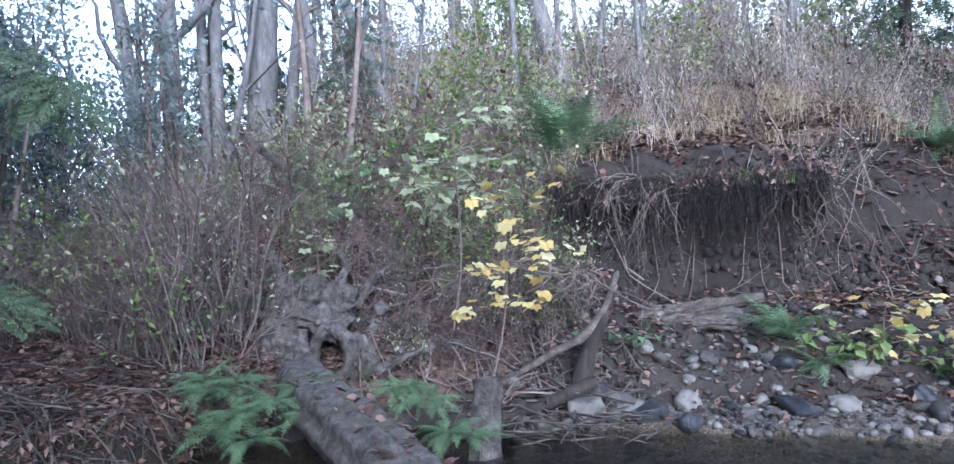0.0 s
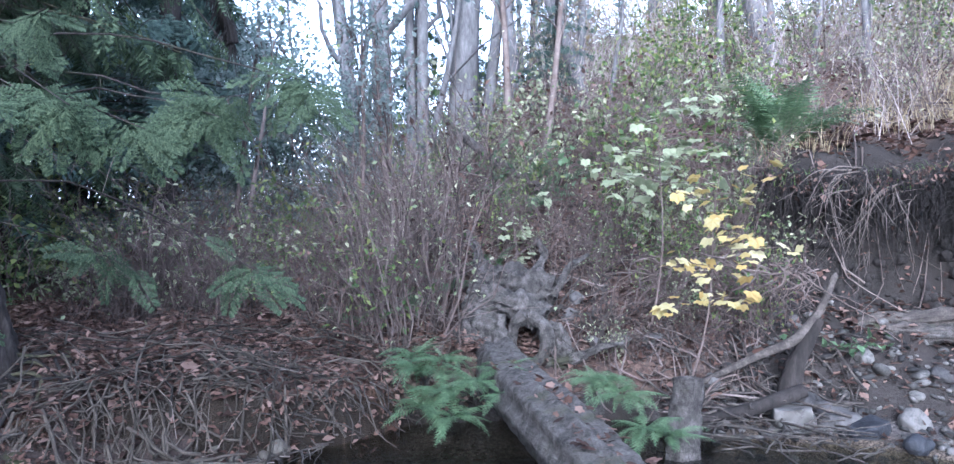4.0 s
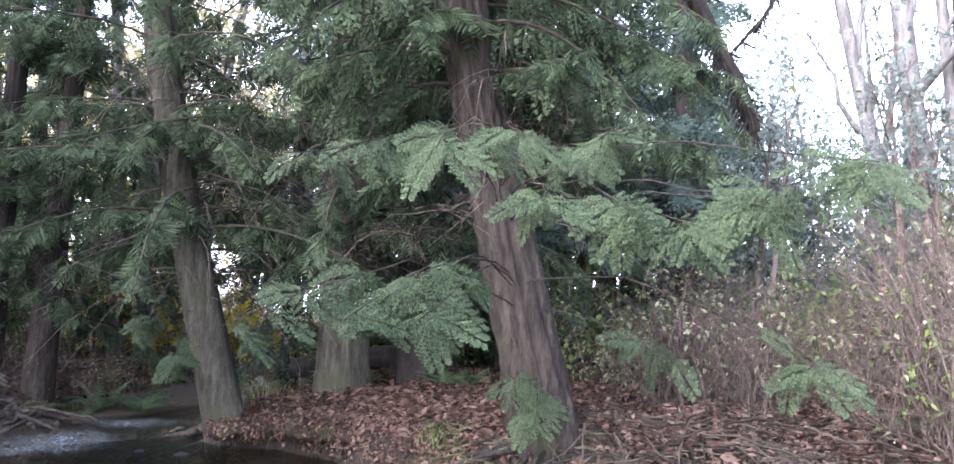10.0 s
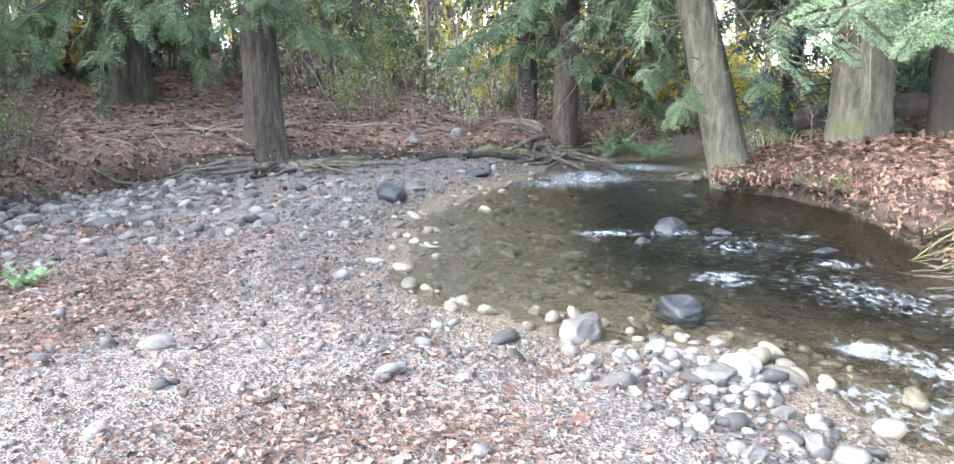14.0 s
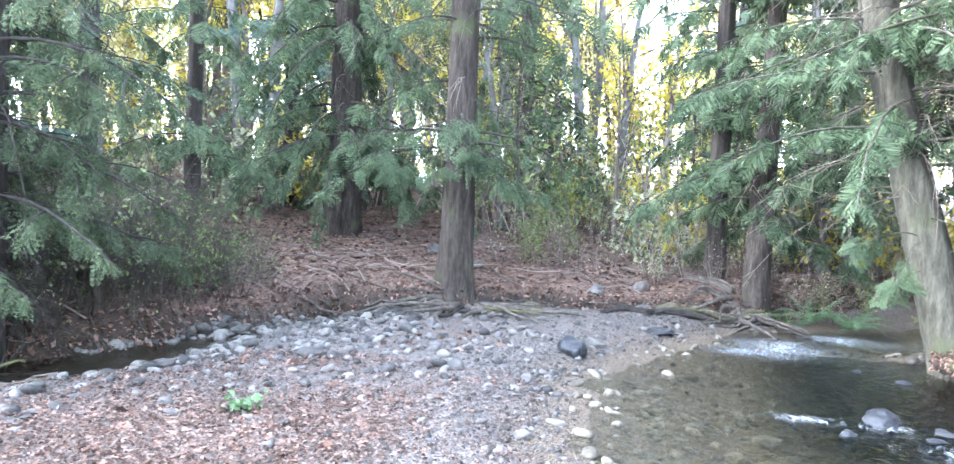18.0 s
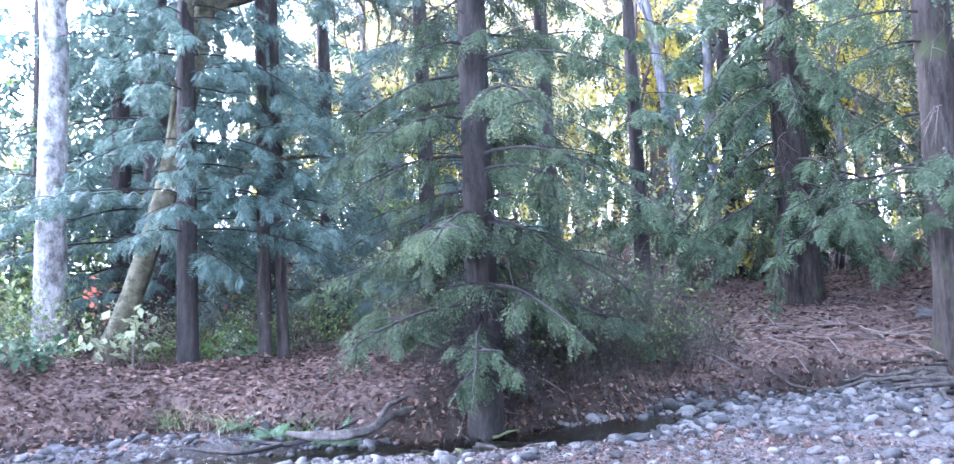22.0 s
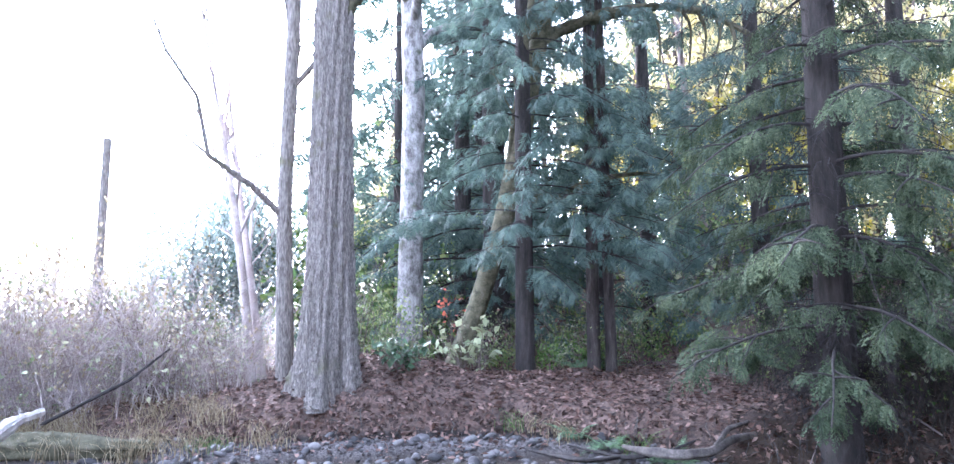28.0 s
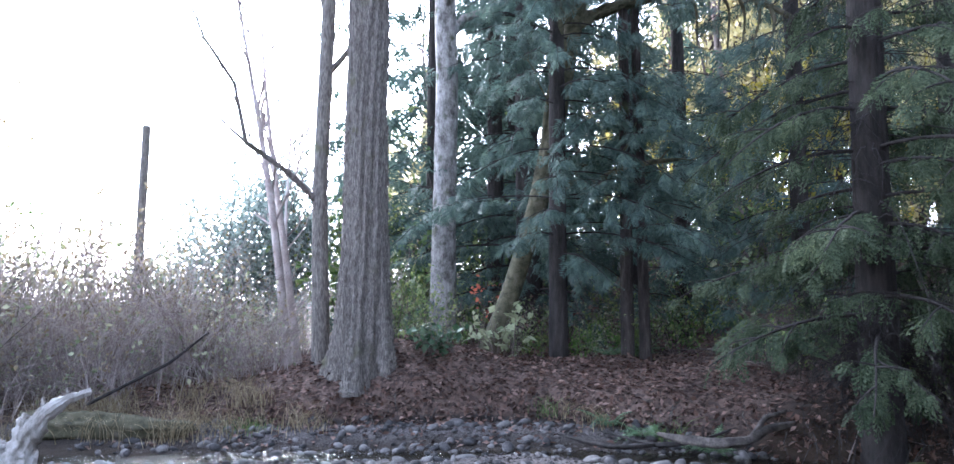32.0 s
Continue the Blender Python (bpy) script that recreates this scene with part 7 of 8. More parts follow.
fallen(62000, -7, 2.8, -5.5, 1.5, lambda x, y, li, c, s, o: np.where((o < 0.05) & (c > 0.1), li * 1.2 + 0.25, 0) * smooth01((2.8 - x) / 2.6), 0.012, 0.034, 14, LEAF, FLAKE, "weathered flakes of old leaves over the gravel bar", 0.035)
fallen(320, -9, 1.5, -7.5, 1.5, lambda x, y, li, c, s, o: np.where((o < 0.05) & (c > 0.1), li * 1.3 + 0.04, 0), 0.07, 0.13, 5, MAPLE, BROWNLEAF, "large fallen maple leaves on the gravel bar")
fallen(20000, -6, 9, 6, 15, lambda x, y, li, c, s, o: np.where(o > 0.0, 0.25 + li, 0), 0.045, 0.11, 6, LEAF, BROWNLEAF, "brown leaves over the hillside", 0.06)
fallen(500, -5, 6, 5, 10, lambda x, y, li, c, s, o: np.where(o > 0.0, 0.6, 0), 0.1, 0.18, 7, MAPLE, BROWNLEAF, "large curled maple leaves caught on the bank", 0.08)

fallen(1500, 0.2, 6.5, 6.6, 8.6, lambda x, y, li, c, s, o: np.where(c > 0.0, 0.8, 0), 0.05, 0.12, 8, LEAF, BROWNLEAF, "brown leaves lying on the stony slope", 0.08)
fallen(4200, -5.2, -1.5, 3.9, 7.4, lambda x, y, li, c, s, o: np.where(o > 0.02, np.where(y > 4.6, 0.9, 0.4), 0), 0.04, 0.09, 9, LEAF, BROWNLEAF, "dark brown leaves caught among sticks on the bank", 0.16)
fallen(1500, -4.6, 2, -9.8, -7.2, lambda x, y, li, c, s, o: np.where(c > 0.0, 0.9, 0), 0.04, 0.11, 11, LEAF, BROWNLEAF, "brown leaves blown to the foot of the southern bank", 0.04)
fallen(1800, -1.6, 0.8, 6.9, 10, lambda x, y, li, c, s, o: np.where(o > 0.0, 0.9, 0), 0.05, 0.13, 12, LEAF, BROWNLEAF, "dark leaves over the slope behind the stump", 0.1)


fallen(900, 3.7, 7.5, 8.0, 8.9, lambda x, y, li, c, s, o: np.full_like(x, 0.9), 0.06, 0.13, 21, LEAF, BROWNLEAF, "brown leaves heaped on the ledge of the bare slope", 0.08)
fallen(90, 3.9, 7, 8.0, 8.7, lambda x, y, li, c, s, o: np.full_like(x, 0.9), 0.1, 0.17, 22, MAPLE, BROWNLEAF, "large maple leaves on the ledge of the bare slope", 0.09)
fallen(2200, 1.5, 7.5, 9.2, 10.4, lambda x, y, li, c, s, o: np.full_like(x, 0.9), 0.06, 0.13, 23, LEAF, BROWNLEAF, "reddish leaves along the top of the cut bank", 0.07)
sticks(3.6, 7, 8.1, 9.8, 60, 0.2, 0.9, 24, STALK, "bare stalks lying on the bare slope", 0.005, 0.12)


# ---- maple sapling with yellow leaves ----
def sapling(x, y, z, height, spreadv, leaves, seed, label, mat, size, lean=(0, 0), bare=0.15):
    r2 = np.random.default_rng(seed)
    ob = thing("maple_sapling", x, y, z, label, "sapling")
    k = np.linspace(0, 1, 10)
    stem = np.stack([lean[0] * k + 0.05 * np.sin(k * 5), lean[1] * k, height * k], -1)
    part("stem", mesh_from("stem", *tubes(stem, 0.012 * (1 - 0.7 * k), 6), TWIG), ob)
    leaf_me = mesh_from("leaf", *MAPLE, mat, False)
    n = max(8, leaves // 7)
    for i in range(n):
        u = r2.uniform(bare, 1)
        p = np.array([np.interp(u, k, stem[:, j]) for j in range(3)])
        a, ln = r2.uniform(0, 6.28), spreadv * r2.uniform(0.4, 1.1)
        q = np.linspace(0, 1, 6)
        Q = p + np.stack([math.cos(a) * ln * q, math.sin(a) * ln * 0.7 * q, ln * (0.25 * q - 0.2 * q * q)], -1) + np.cumsum(r2.normal(0, 0.012, (6, 3)), 0)
        part("twig", mesh_from("twig", *tubes(Q, 0.005 * (1 - 0.6 * q), 4), TWIG), ob)
        for j in range(leaves // n):
            w = Q[r2.integers(2, 6)] + r2.normal(0, 0.05, 3)
            d = Vector((r2.normal(0, 1), r2.normal(-0.6, 0.7), r2.normal(-0.5, 0.3)))
            part("leaf", leaf_me, ob, at=Matrix.Translation(w) @ d.to_track_quat("Y", "Z").to_matrix().to_4x4() @ Matrix.Scale(size * r2.uniform(0.6, 1.25), 4))
    return ob


sapling(0.12, 6.55, 0.35, 1.75, 0.62, 120, 1, "maple sapling with yellow and pale green autumn leaves", YELLOWLEAF, 0.115, (0.25, -0.2), 0.35)
sapling(-0.2, 7.0, 0.8, 1.95, 0.85, 130, 2, "thin maple sapling with pale leaves", PALELEAF, 0.135, (0.1, -0.1), 0.55)
sapling(-1.75, 8.1, 1.0, 1.0, 0.45, 35, 3, "small sapling with pale green leaves beside the stump", PALELEAF, 0.15, (0.1, -0.1))
sapling(3.75, 7.3, 0.35, 0.6, 0.5, 28, 4, "low plant with yellow-green leaves on the stones", YELLOWLEAF, 0.15, (0.2, -0.1))
sapling(4.5, 7.2, 0.4, 0.6, 0.5, 28, 5, "low plant with yellow-green leaves at the water", YELLOWLEAF, 0.15, (0.1, -0.1))
sapling(-3.3, -9.9, 0.5, 0.75, 0.35, 35, 6, "small seedling with pale leaves on the leafy bank", PALELEAF, 0.13, (0.1, 0))

# ---- the fringe of the banks ----
def bank_fringe(first, last, per_metre, seed, label):
    """Rootlets and leaves hanging over the lip of a bank."""
    r2 = np.random.default_rng(seed)
    P, leaves = [], []
    for (ax, ay), (bx, by) in zip(LOW[first:last], LOW[first + 1:last + 1]):
        ln = math.hypot(bx - ax, by - ay)
        n = int(ln * per_metre)
        nx, ny = (by - ay) / ln, -(bx - ax) / ln  # outward
        u = r2.uniform(0, 1, n)
        x, y = ax + (bx - ax) * u, ay + (by - ay) * u
        k = np.linspace(0, 1, 5)
        d = r2.uniform(0.1, 0.3, n)
        top = land(x + nx * d, y + ny * d)
        drop = r2.uniform(0.08, 0.34, n)
        X = x[:, None] + nx * (d[:, None] - 0.2 * np.sin(k * 1.6)) + np.cumsum(r2.normal(0, 0.02, (n, 5)), 1)
        Y = y[:, None] + ny * (d[:, None] - 0.2 * np.sin(k * 1.6)) + np.cumsum(r2.normal(0, 0.02, (n, 5)), 1)
        P.append(np.stack([X, Y, top[:, None] + 0.03 - drop[:, None] * k ** 1.5], -1))
        P[-1][:, :, 0] += -ny * r2.normal(0, 0.16, (n, 1)) * k
        P[-1][:, :, 1] += nx * r2.normal(0, 0.16, (n, 1)) * k
        m = int(ln * 150)
        u, d = r2.uniform(0, 1, m), r2.uniform(-0.06, 0.3, m)
        x, y = ax + (bx - ax) * u + nx * d, ay + (by - ay) * u + ny * d
        leaves.append(np.stack([x, y, land(ax + (bx - ax) * u + nx * (d + 0.05), ay + (by - ay) * u + ny * (d + 0.05)) + r2.uniform(0, 0.05, m)], -1))
    P, L = np.concatenate(P), np.concatenate(leaves)
    R = r2.uniform(0.003, 0.01, (len(P), 1)) * np.array([1, 0.9, 0.7, 0.5, 0.3])
    tagged(new("bank_rootlets", mesh_from("bank_rootlets", *tubes(P, R, 3), ROOT)), "fine roots hanging from " + label, "roots", kind="stuff")
    M = frames(r2.normal(0, 1, (len(L), 3)) + np.array([0, 0, -0.5]), r2.normal(0, 0.6, (len(L), 3)) + np.array([0, 0, 1.0]), r2.uniform(0.04, 0.1, len(L)))
    tagged(new("bank_leaves", mesh_from("bank_leaves", *scatter(*LEAF, M, L), BROWNLEAF, False)), "brown leaves caught on " + label, "leaves", kind="stuff")


def bank_overhang(first, last, seed, label):
    """The mat of roots and leaves that juts out over the hollow worn beneath a bank."""
    r2 = np.random.default_rng(seed)
    line = np.array(LOW[first:last + 1], float)
    far = np.concatenate([[0], np.cumsum(np.hypot(*np.diff(line, axis=0).T))])
    s = np.arange(0, far[-1], 0.05)
    x, y = np.interp(s, far, line[:, 0]), np.interp(s, far, line[:, 1])
    tx, ty = np.gradient(np.convolve(np.pad(x, 6, "edge"), np.ones(13) / 13, "valid")), np.gradient(np.convolve(np.pad(y, 6, "edge"), np.ones(13) / 13, "valid"))
    ln = np.hypot(tx, ty)
    nx, ny = ty / ln, -tx / ln
    ease = smooth01(s / 0.5) * smooth01((far[-1] - s) / 0.5)
    jut = ease * (0.1 + 0.07 * np.sin(s * 2.3) + 0.05 * np.sin(s * 5.9 + 1) + 0.04 * np.sin(s * 13) + 0.03 * np.sin(s * 29) + r2.normal(0, 0.02, len(s)))
    rows = []
    top = land(x + nx * 0.28, y + ny * 0.28)
    thick = 0.12 + 0.04 * np.sin(s * 3.7 + 2) + 0.03 * np.sin(s * 11) + r2.normal(0, 0.015, len(s))
    for out, z in ((0.75, None), (0.5, None), (0.28, top + 0.03), (0.1, top + 0.02), (-jut, top - 0.03), (-jut - 0.03, top - thick * 0.6), (-jut + 0.03, top - thick), (0.3, top - thick - 0.05)):
        px, py = x + nx * out, y + ny * out
        pz = land(px, py) + (0.012 if out == 0.5 else -0.02) if z is None else z
        rows.append(np.stack([px, py, pz + 0.008 * wave(px, py, 9) * (out < 0.4)], -1))
    V = np.stack(rows, 1)
    n, m = V.shape[:2]
    i, j = np.meshgrid(np.arange(n - 1), np.arange(m - 1), indexing="ij")
    q = (i * m + j).ravel()
    tagged(new("bank_lip", mesh_from("bank_lip", V, np.stack([q, q + 1, q + m + 1, q + m], -1), BANKSOIL)), "overhanging lip of " + label, "bank", kind="structure")
    k = int(far[-1] * 260)
    a, b = r2.integers(0, n, k), r2.uniform(-0.1, 0.06, k)
    drape = np.stack([x[a] - nx[a] * (jut[a] + 0.03), y[a] - ny[a] * (jut[a] + 0.03), top[a] + b - 0.04], -1)
    M = frames(r2.normal(0, 0.6, (k, 3)) + np.array([0, 0, -1.0]), r2.normal(0, 0.4, (k, 3)) - np.stack([nx[a], ny[a], 0 * a], -1), r2.uniform(0.028, 0.06, k))
    tagged(new("bank_leaves", mesh_from("bank_leaves", *scatter(*LEAF, M, drape), BROWNLEAF, False)), "brown leaves draped over the edge of " + label, "leaves", kind="stuff")
    k = int(far[-1] * 700)
    a, b = r2.integers(0, n, k), r2.uniform(-0.06, 0.95, k)
    out = b * (0.6 + jut[a]) - jut[a]
    at = np.stack([x[a] + nx[a] * out, y[a] + ny[a] * out, np.maximum(top[a] + 0.03 - 0.05 * (out < 0), land(x[a] + nx[a] * out, y[a] + ny[a] * out)) + r2.uniform(0.0, 0.03, k)], -1)
    M = frames(r2.normal(0, 1, (k, 3)) + np.array([0, 0, -0.2]), r2.normal(0, 0.45, (k, 3)) + np.array([0, 0, 1.0]), r2.uniform(0.03, 0.07, k))
    tagged(new("bank_leaves", mesh_from("bank_leaves", *scatter(*LEAF, M, at), BROWNLEAF, False)), "brown leaves lying on the lip of " + label, "leaves", kind="stuff")


bank_overhang(6, 14, 4, "the undercut bank across the creek")
bank_fringe(3, 17, 34, 1, "the undercut bank across the creek")
bank_fringe(21, 40, 9, 2, "the bank on the far side of the gravel")


def thatch(x0, x1, n, seed, mat, label, slope, lo, hi, r):
    """Dead stalks combed over the lip of the near bank towards the water."""
    r2 = np.random.default_rng(seed)
    line = LOW[3:11][::-1]
    x = r2.uniform(x0, x1, n)
    y = np.interp(x, line[:, 0], line[:, 1]) + r2.uniform(0.0, 0.3, n)
    z = land(x, y) + r2.uniform(0.01, 0.14, n)
    k = np.linspace(0, 1, 6)
    ln = r2.uniform(lo, hi, n)
    a = r2.normal(-0.6, 0.6, n)
    dx, dy = np.sin(a) * ln, -np.cos(a) * ln
    P = np.stack([x[:, None] + dx[:, None] * k, y[:, None] + dy[:, None] * k, z[:, None] + ln[:, None] * (0.06 * k - slope * r2.uniform(0.5, 1.3, (n, 1)) * k ** 2)], -1)
    P[:, 1:] += np.cumsum(r2.normal(0, 0.014, (n, 5, 3)), 1)
    P[:, :, 2] = np.maximum(P[:, :, 2], WATER_Z + 0.03)
    R = r * r2.uniform(0.5, 1.6, (n, 1)) * (1 - 0.6 * k)
    tagged(new("bank_stalks", mesh_from("bank_stalks", *tubes(P, R, 4), mat)), label, "stalks", kind="stuff")


thatch(-5.2, -2.6, 110, 1, STALK, "pale brown dead stalks matted over the lip of the bank", 0.55, 0.25, 0.65, 0.004)
thatch(-5.3, -2.5, 150, 2, ROOT, "dark dead stalks matted over the lip of the bank", 0.7, 0.25, 0.65, 0.006)
thatch(-5.6, -4.4, 40, 3, MOSS, "mossy stems on the lip of the bank", 0.4, 0.25, 0.55, 0.008)


def tuft(x, y, n, h, mat, seed, label, spread=0.12, name="grass_tuft", z=None):
    """A tuft of grass blades, bent outward."""
    r2 = np.random.default_rng(seed)
    a, ln = r2.uniform(0, 6.28, n), h * r2.uniform(0.5, 1.2, n)
    k = np.linspace(0, 1, 4)
    b = r2.normal(0, spread, (n, 2))
    out = r2.uniform(0.2, 0.8, n) * ln
    X = b[:, :1] + np.cos(a)[:, None] * out[:, None] * k ** 1.8
    Y = b[:, 1:] + np.sin(a)[:, None] * out[:, None] * k ** 1.8
    Z = ln[:, None] * (k - 0.35 * k ** 3) - 0.02
    V, F = tubes(np.stack([X, Y, Z], -1), 0.004 * (1 - 0.8 * k)[None].repeat(n, 0), 3)
    ob = tagged(new(name, mesh_from(name, V, F, mat)), label, "grass", "grass tufts", kind="stuff")
    ob.matrix_basis = Matrix.Translation((x, y, lie(x, y) if z is None else z))


r3 = np.random.default_rng(5)
for i in range(34):
    x = r3.uniform(-0.6, 3.0)
    tuft(x, -9.5 - 0.12 * x + r3.uniform(-0.6, 0.7), 46, r3.uniform(0.25, 0.5), STRAW, 100 + i, "dry straw-coloured grass tuft at the thicket's edge", 0.16)
for i, (x, y) in enumerate([(0.15, -8.95), (0.3, -9.0), (-3.4, -8.3), (-3.2, -8.5), (-4.15, -7.4), (-3.6, -8.0), (-9.9, 2.6), (-9.85, 4.0), (-9.7, 3.9), (-5.9, 4.1), (-12.6, 1.8)]):
    tuft(x, y, 50, 0.32 if i > 1 else 0.2, (GRASS, GRASS, STRAW)[i % 3] if i > 1 else GRASS, 200 + i, "green and straw grass tuft on the bank's edge")
for i in range(26):
    x, y = r3.uniform(1.2, 7.5), r3.uniform(9.2, 11.5)
    tuft(x, y, 40, r3.uniform(0.5, 1.0), STRAW, 300 + i, "tall dry grass on top of the bank", 0.2)


for i in range(26):
    x = 0.95 + 3.0 * i / 26 + r3.uniform(-0.05, 0.05)
    y = float(np.interp(x, [0.8, 2.5, 4.2, 5.2], [8.72, 8.55, 8.38, 8.46])) + r3.uniform(-0.1, 0.25)
    tuft(x, y, 36, r3.uniform(0.2, 0.45), (ROOT, STALK, GRASS, ROOT)[i % 4], 400 + i, "ragged grass drooping over the lip of the cut bank", 0.1, z=2.26 + 0.13 * math.sin(x * 1.3 + 2) + 0.07 * math.sin(x * 3.1))


# ---- leafy plants ----
def leafy_plant(x, y, z, r, h, n, size, mat, seed, label, name="leafy_plant"):
    r2 = np.random.default_rng(seed)
    ob = thing(name, x, y, z, label, "plant")
    k = np.linspace(0, 1, 5)
    m = max(5, n // 7)
    a, out = r2.uniform(0, 6.28, m), r * r2.uniform(0.3, 1.1, m)
    P = np.stack([np.cos(a)[:, None] * out[:, None] * k ** 1.4, np.sin(a)[:, None] * out[:, None] * k ** 1.4, h * r2.uniform(0.5, 1.1, (m, 1)) * (k - 0.2 * k * k)], -1)
    for i in range(m):
        part("stem", mesh_from("stem", *tubes(P[i], 0.005 * (1 - 0.6 * k), 4), TWIG), ob)
    at = P[r2.integers(0, m, n), r2.integers(2, 5, n)] + r2.normal(0, 0.03, (n, 3))
    M = frames(r2.normal(0, 1, (n, 3)) + np.array([0, 0, -0.2]), r2.normal(0, 0.4, (n, 3)) + np.array([0, 0, 1.0]), size * r2.uniform(0.6, 1.3, n))
    leaf = mesh_from("leaf", LEAF[0] * np.array([1.3, 1, 1]), LEAF[1], mat, False)
    for i in range(min(n, 60)):
        part("leaf", leaf, ob, at=Matrix.Translation(at[i]) @ Matrix(M[i]).to_4x4())
    if n > 60:
        tagged(part("leaves", mesh_from("leaves", *scatter(LEAF[0] * np.array([1.3, 1, 1]), LEAF[1], M[60:], at[60:]), mat, False), ob), kind="stuff")
    return ob


leafy_plant(-2.0, -9.5, lie(-2.0, -9.5), 0.38, 0.5, 190, 0.1, DARKLEAF, 1, "glossy dark green evergreen plant at the alder's foot")
leafy_plant(-5.0, -2.95, lie(-5.0, -2.95), 0.15, 0.1, 60, 0.07, FERNLEAF, 2, "bright green seedling growing on the gravel")
leafy_plant(-3.4, -11.9, lie(-3.4, -11.9), 0.5, 1.7, 34, 0.09, REDLEAF, 3, "thin shrub with a few red leaves")
leafy_plant(-3.05, -10.2, lie(-3.05, -10.2), 0.5, 0.9, 70, 0.12, PALELEAF, 4, "thin plant with pale leaves beside a leaning trunk")
leafy_plant(3.7, 7.4, lie(3.7, 7.4), 0.5, 0.5, 90, 0.12, SHRUBLEAF, 5, "yellow-green leafy plant over the stones")
leafy_plant(4.6, 7.2, lie(4.6, 7.2), 0.5, 0.5, 90, 0.12, SHRUBLEAF, 6, "yellow-green leafy plant by the water")
leafy_plant(1.5, 7.7, lie(1.5, 7.7), 0.4, 0.25, 70, 0.08, FERNLEAF, 7, "low green plant among the stones")
for i, (x, y) in enumerate([(-1.55, 9.6), (-1.9, 9.9), (-2.3, 9.3), (-1.2, 10.6)]):
    leafy_plant(x, y, lie(x, y), 0.6, 1.0, 140, 0.11, (FERNLEAF, PALELEAF)[i % 2], 10 + i, "blue-green leafy shrub beside the trail")
for i, (x, y) in enumerate([(-0.2, 8.6), (0.3, 8.9), (-0.4, 9.4), (0.7, 9.2), (0.1, 9.9)]):
    leafy_plant(x, y, lie(x, y), 0.5, 1.1, 50, 0.13, PALELEAF, 20 + i, "thin shrub with pale drooping leaves above the sapling")

# ---- turf hanging over the cut bank, the mossy limb, the thick root ----
r4 = np.random.default_rng(77)
lx, lp = np.meshgrid(np.linspace(0.95, 4.0, 240), np.linspace(0, 1, 15), indexing="ij")
edge = np.interp(lx, [0.8, 2.5, 4.2, 5.2], [8.95, 8.78, 8.62, 8.7]) + 0.1 * np.sin(lx * 2.7 + 1) + 0.06 * np.sin(lx * 6.1)
ends = np.sin(np.pi * (lx - 0.95) / 3.05).clip(0) ** 0.45
ragged = 0.16 * np.sin(lx * 5.1) + 0.1 * np.sin(lx * 13.7 + 1) + 0.07 * np.sin(lx * 29 + 2) + np.repeat(r4.normal(0, 0.03, (240, 1)), 15, 1)
fore = np.interp(lp, [0, 0.3, 0.55, 0.7, 1], [0.35, -0.1, -0.4, -0.36, 0.12])
lift = np.interp(lp, [0, 0.3, 0.55, 0.7, 1], [2.42, 2.36, 2.24, 2.12, 1.85])
V = np.stack([lx + r4.normal(0, 0.015, lx.shape), edge + fore * ends * (0.75 + ragged * 1.5), lift + 0.13 * np.sin(lx * 1.3 + 2) + 0.07 * np.sin(lx * 3.1) + 0.07 * np.sin(lx * 4.3) * lp + 0.035 * np.sin(lx * 7 + lp * 9) + r4.normal(0, 0.022, lx.shape)], -1).reshape(-1, 3)
i, j = np.meshgrid(np.arange(239), np.arange(14), indexing="ij")
q = (i * 15 + j).ravel()
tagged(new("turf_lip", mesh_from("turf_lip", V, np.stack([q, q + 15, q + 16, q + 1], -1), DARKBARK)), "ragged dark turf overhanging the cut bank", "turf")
# leaves and soil crumbs on the face beneath
wn_ = 900
wx, wu = r4.uniform(0.8, 5.6, wn_), r4.uniform(0, 1, wn_)
wy = 8.0 + 0.9 * wu
wm = frames(r4.normal(0, 1, (wn_, 3)) + np.array([0, -0.3, -0.8]), r4.normal(0, 0.5, (wn_, 3)) + np.array([0, -1.0, 0.7]), r4.uniform(0.04, 0.1, wn_))
tagged(new("bank_leaves", mesh_from("bank_leaves", *scatter(*LEAF, wm, np.stack([wx, wy, land(wx, wy) + 0.03], -1)), BROWNLEAF, False)), "brown leaves caught on the face of the cut bank", "leaves", kind="stuff")
wn_ = 500
wx, wy = r4.uniform(0.8, 5.4, wn_), 8.35 + r4.uniform(0, 0.45, wn_)
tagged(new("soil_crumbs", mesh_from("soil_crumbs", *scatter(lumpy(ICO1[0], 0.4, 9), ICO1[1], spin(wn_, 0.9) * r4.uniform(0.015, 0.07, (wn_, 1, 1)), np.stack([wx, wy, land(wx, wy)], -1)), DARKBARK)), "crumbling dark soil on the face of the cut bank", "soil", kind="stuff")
tn = 1500
tk = np.linspace(0, 1, 6)
tx = r4.uniform(0.95, 3.98, tn)
ty = np.interp(tx, [0.8, 2.5, 4.2, 5.2], [8.8, 8.62, 8.46, 8.55]) + r4.uniform(-0.3, 0.2, tn)
tP = np.zeros((tn, 6, 3))
tP[:, :, 0] = tx[:, None] + np.cumsum(r4.normal(0, 0.03, (tn, 6)), 1) + r4.normal(0, 0.1, (tn, 1)) * tk
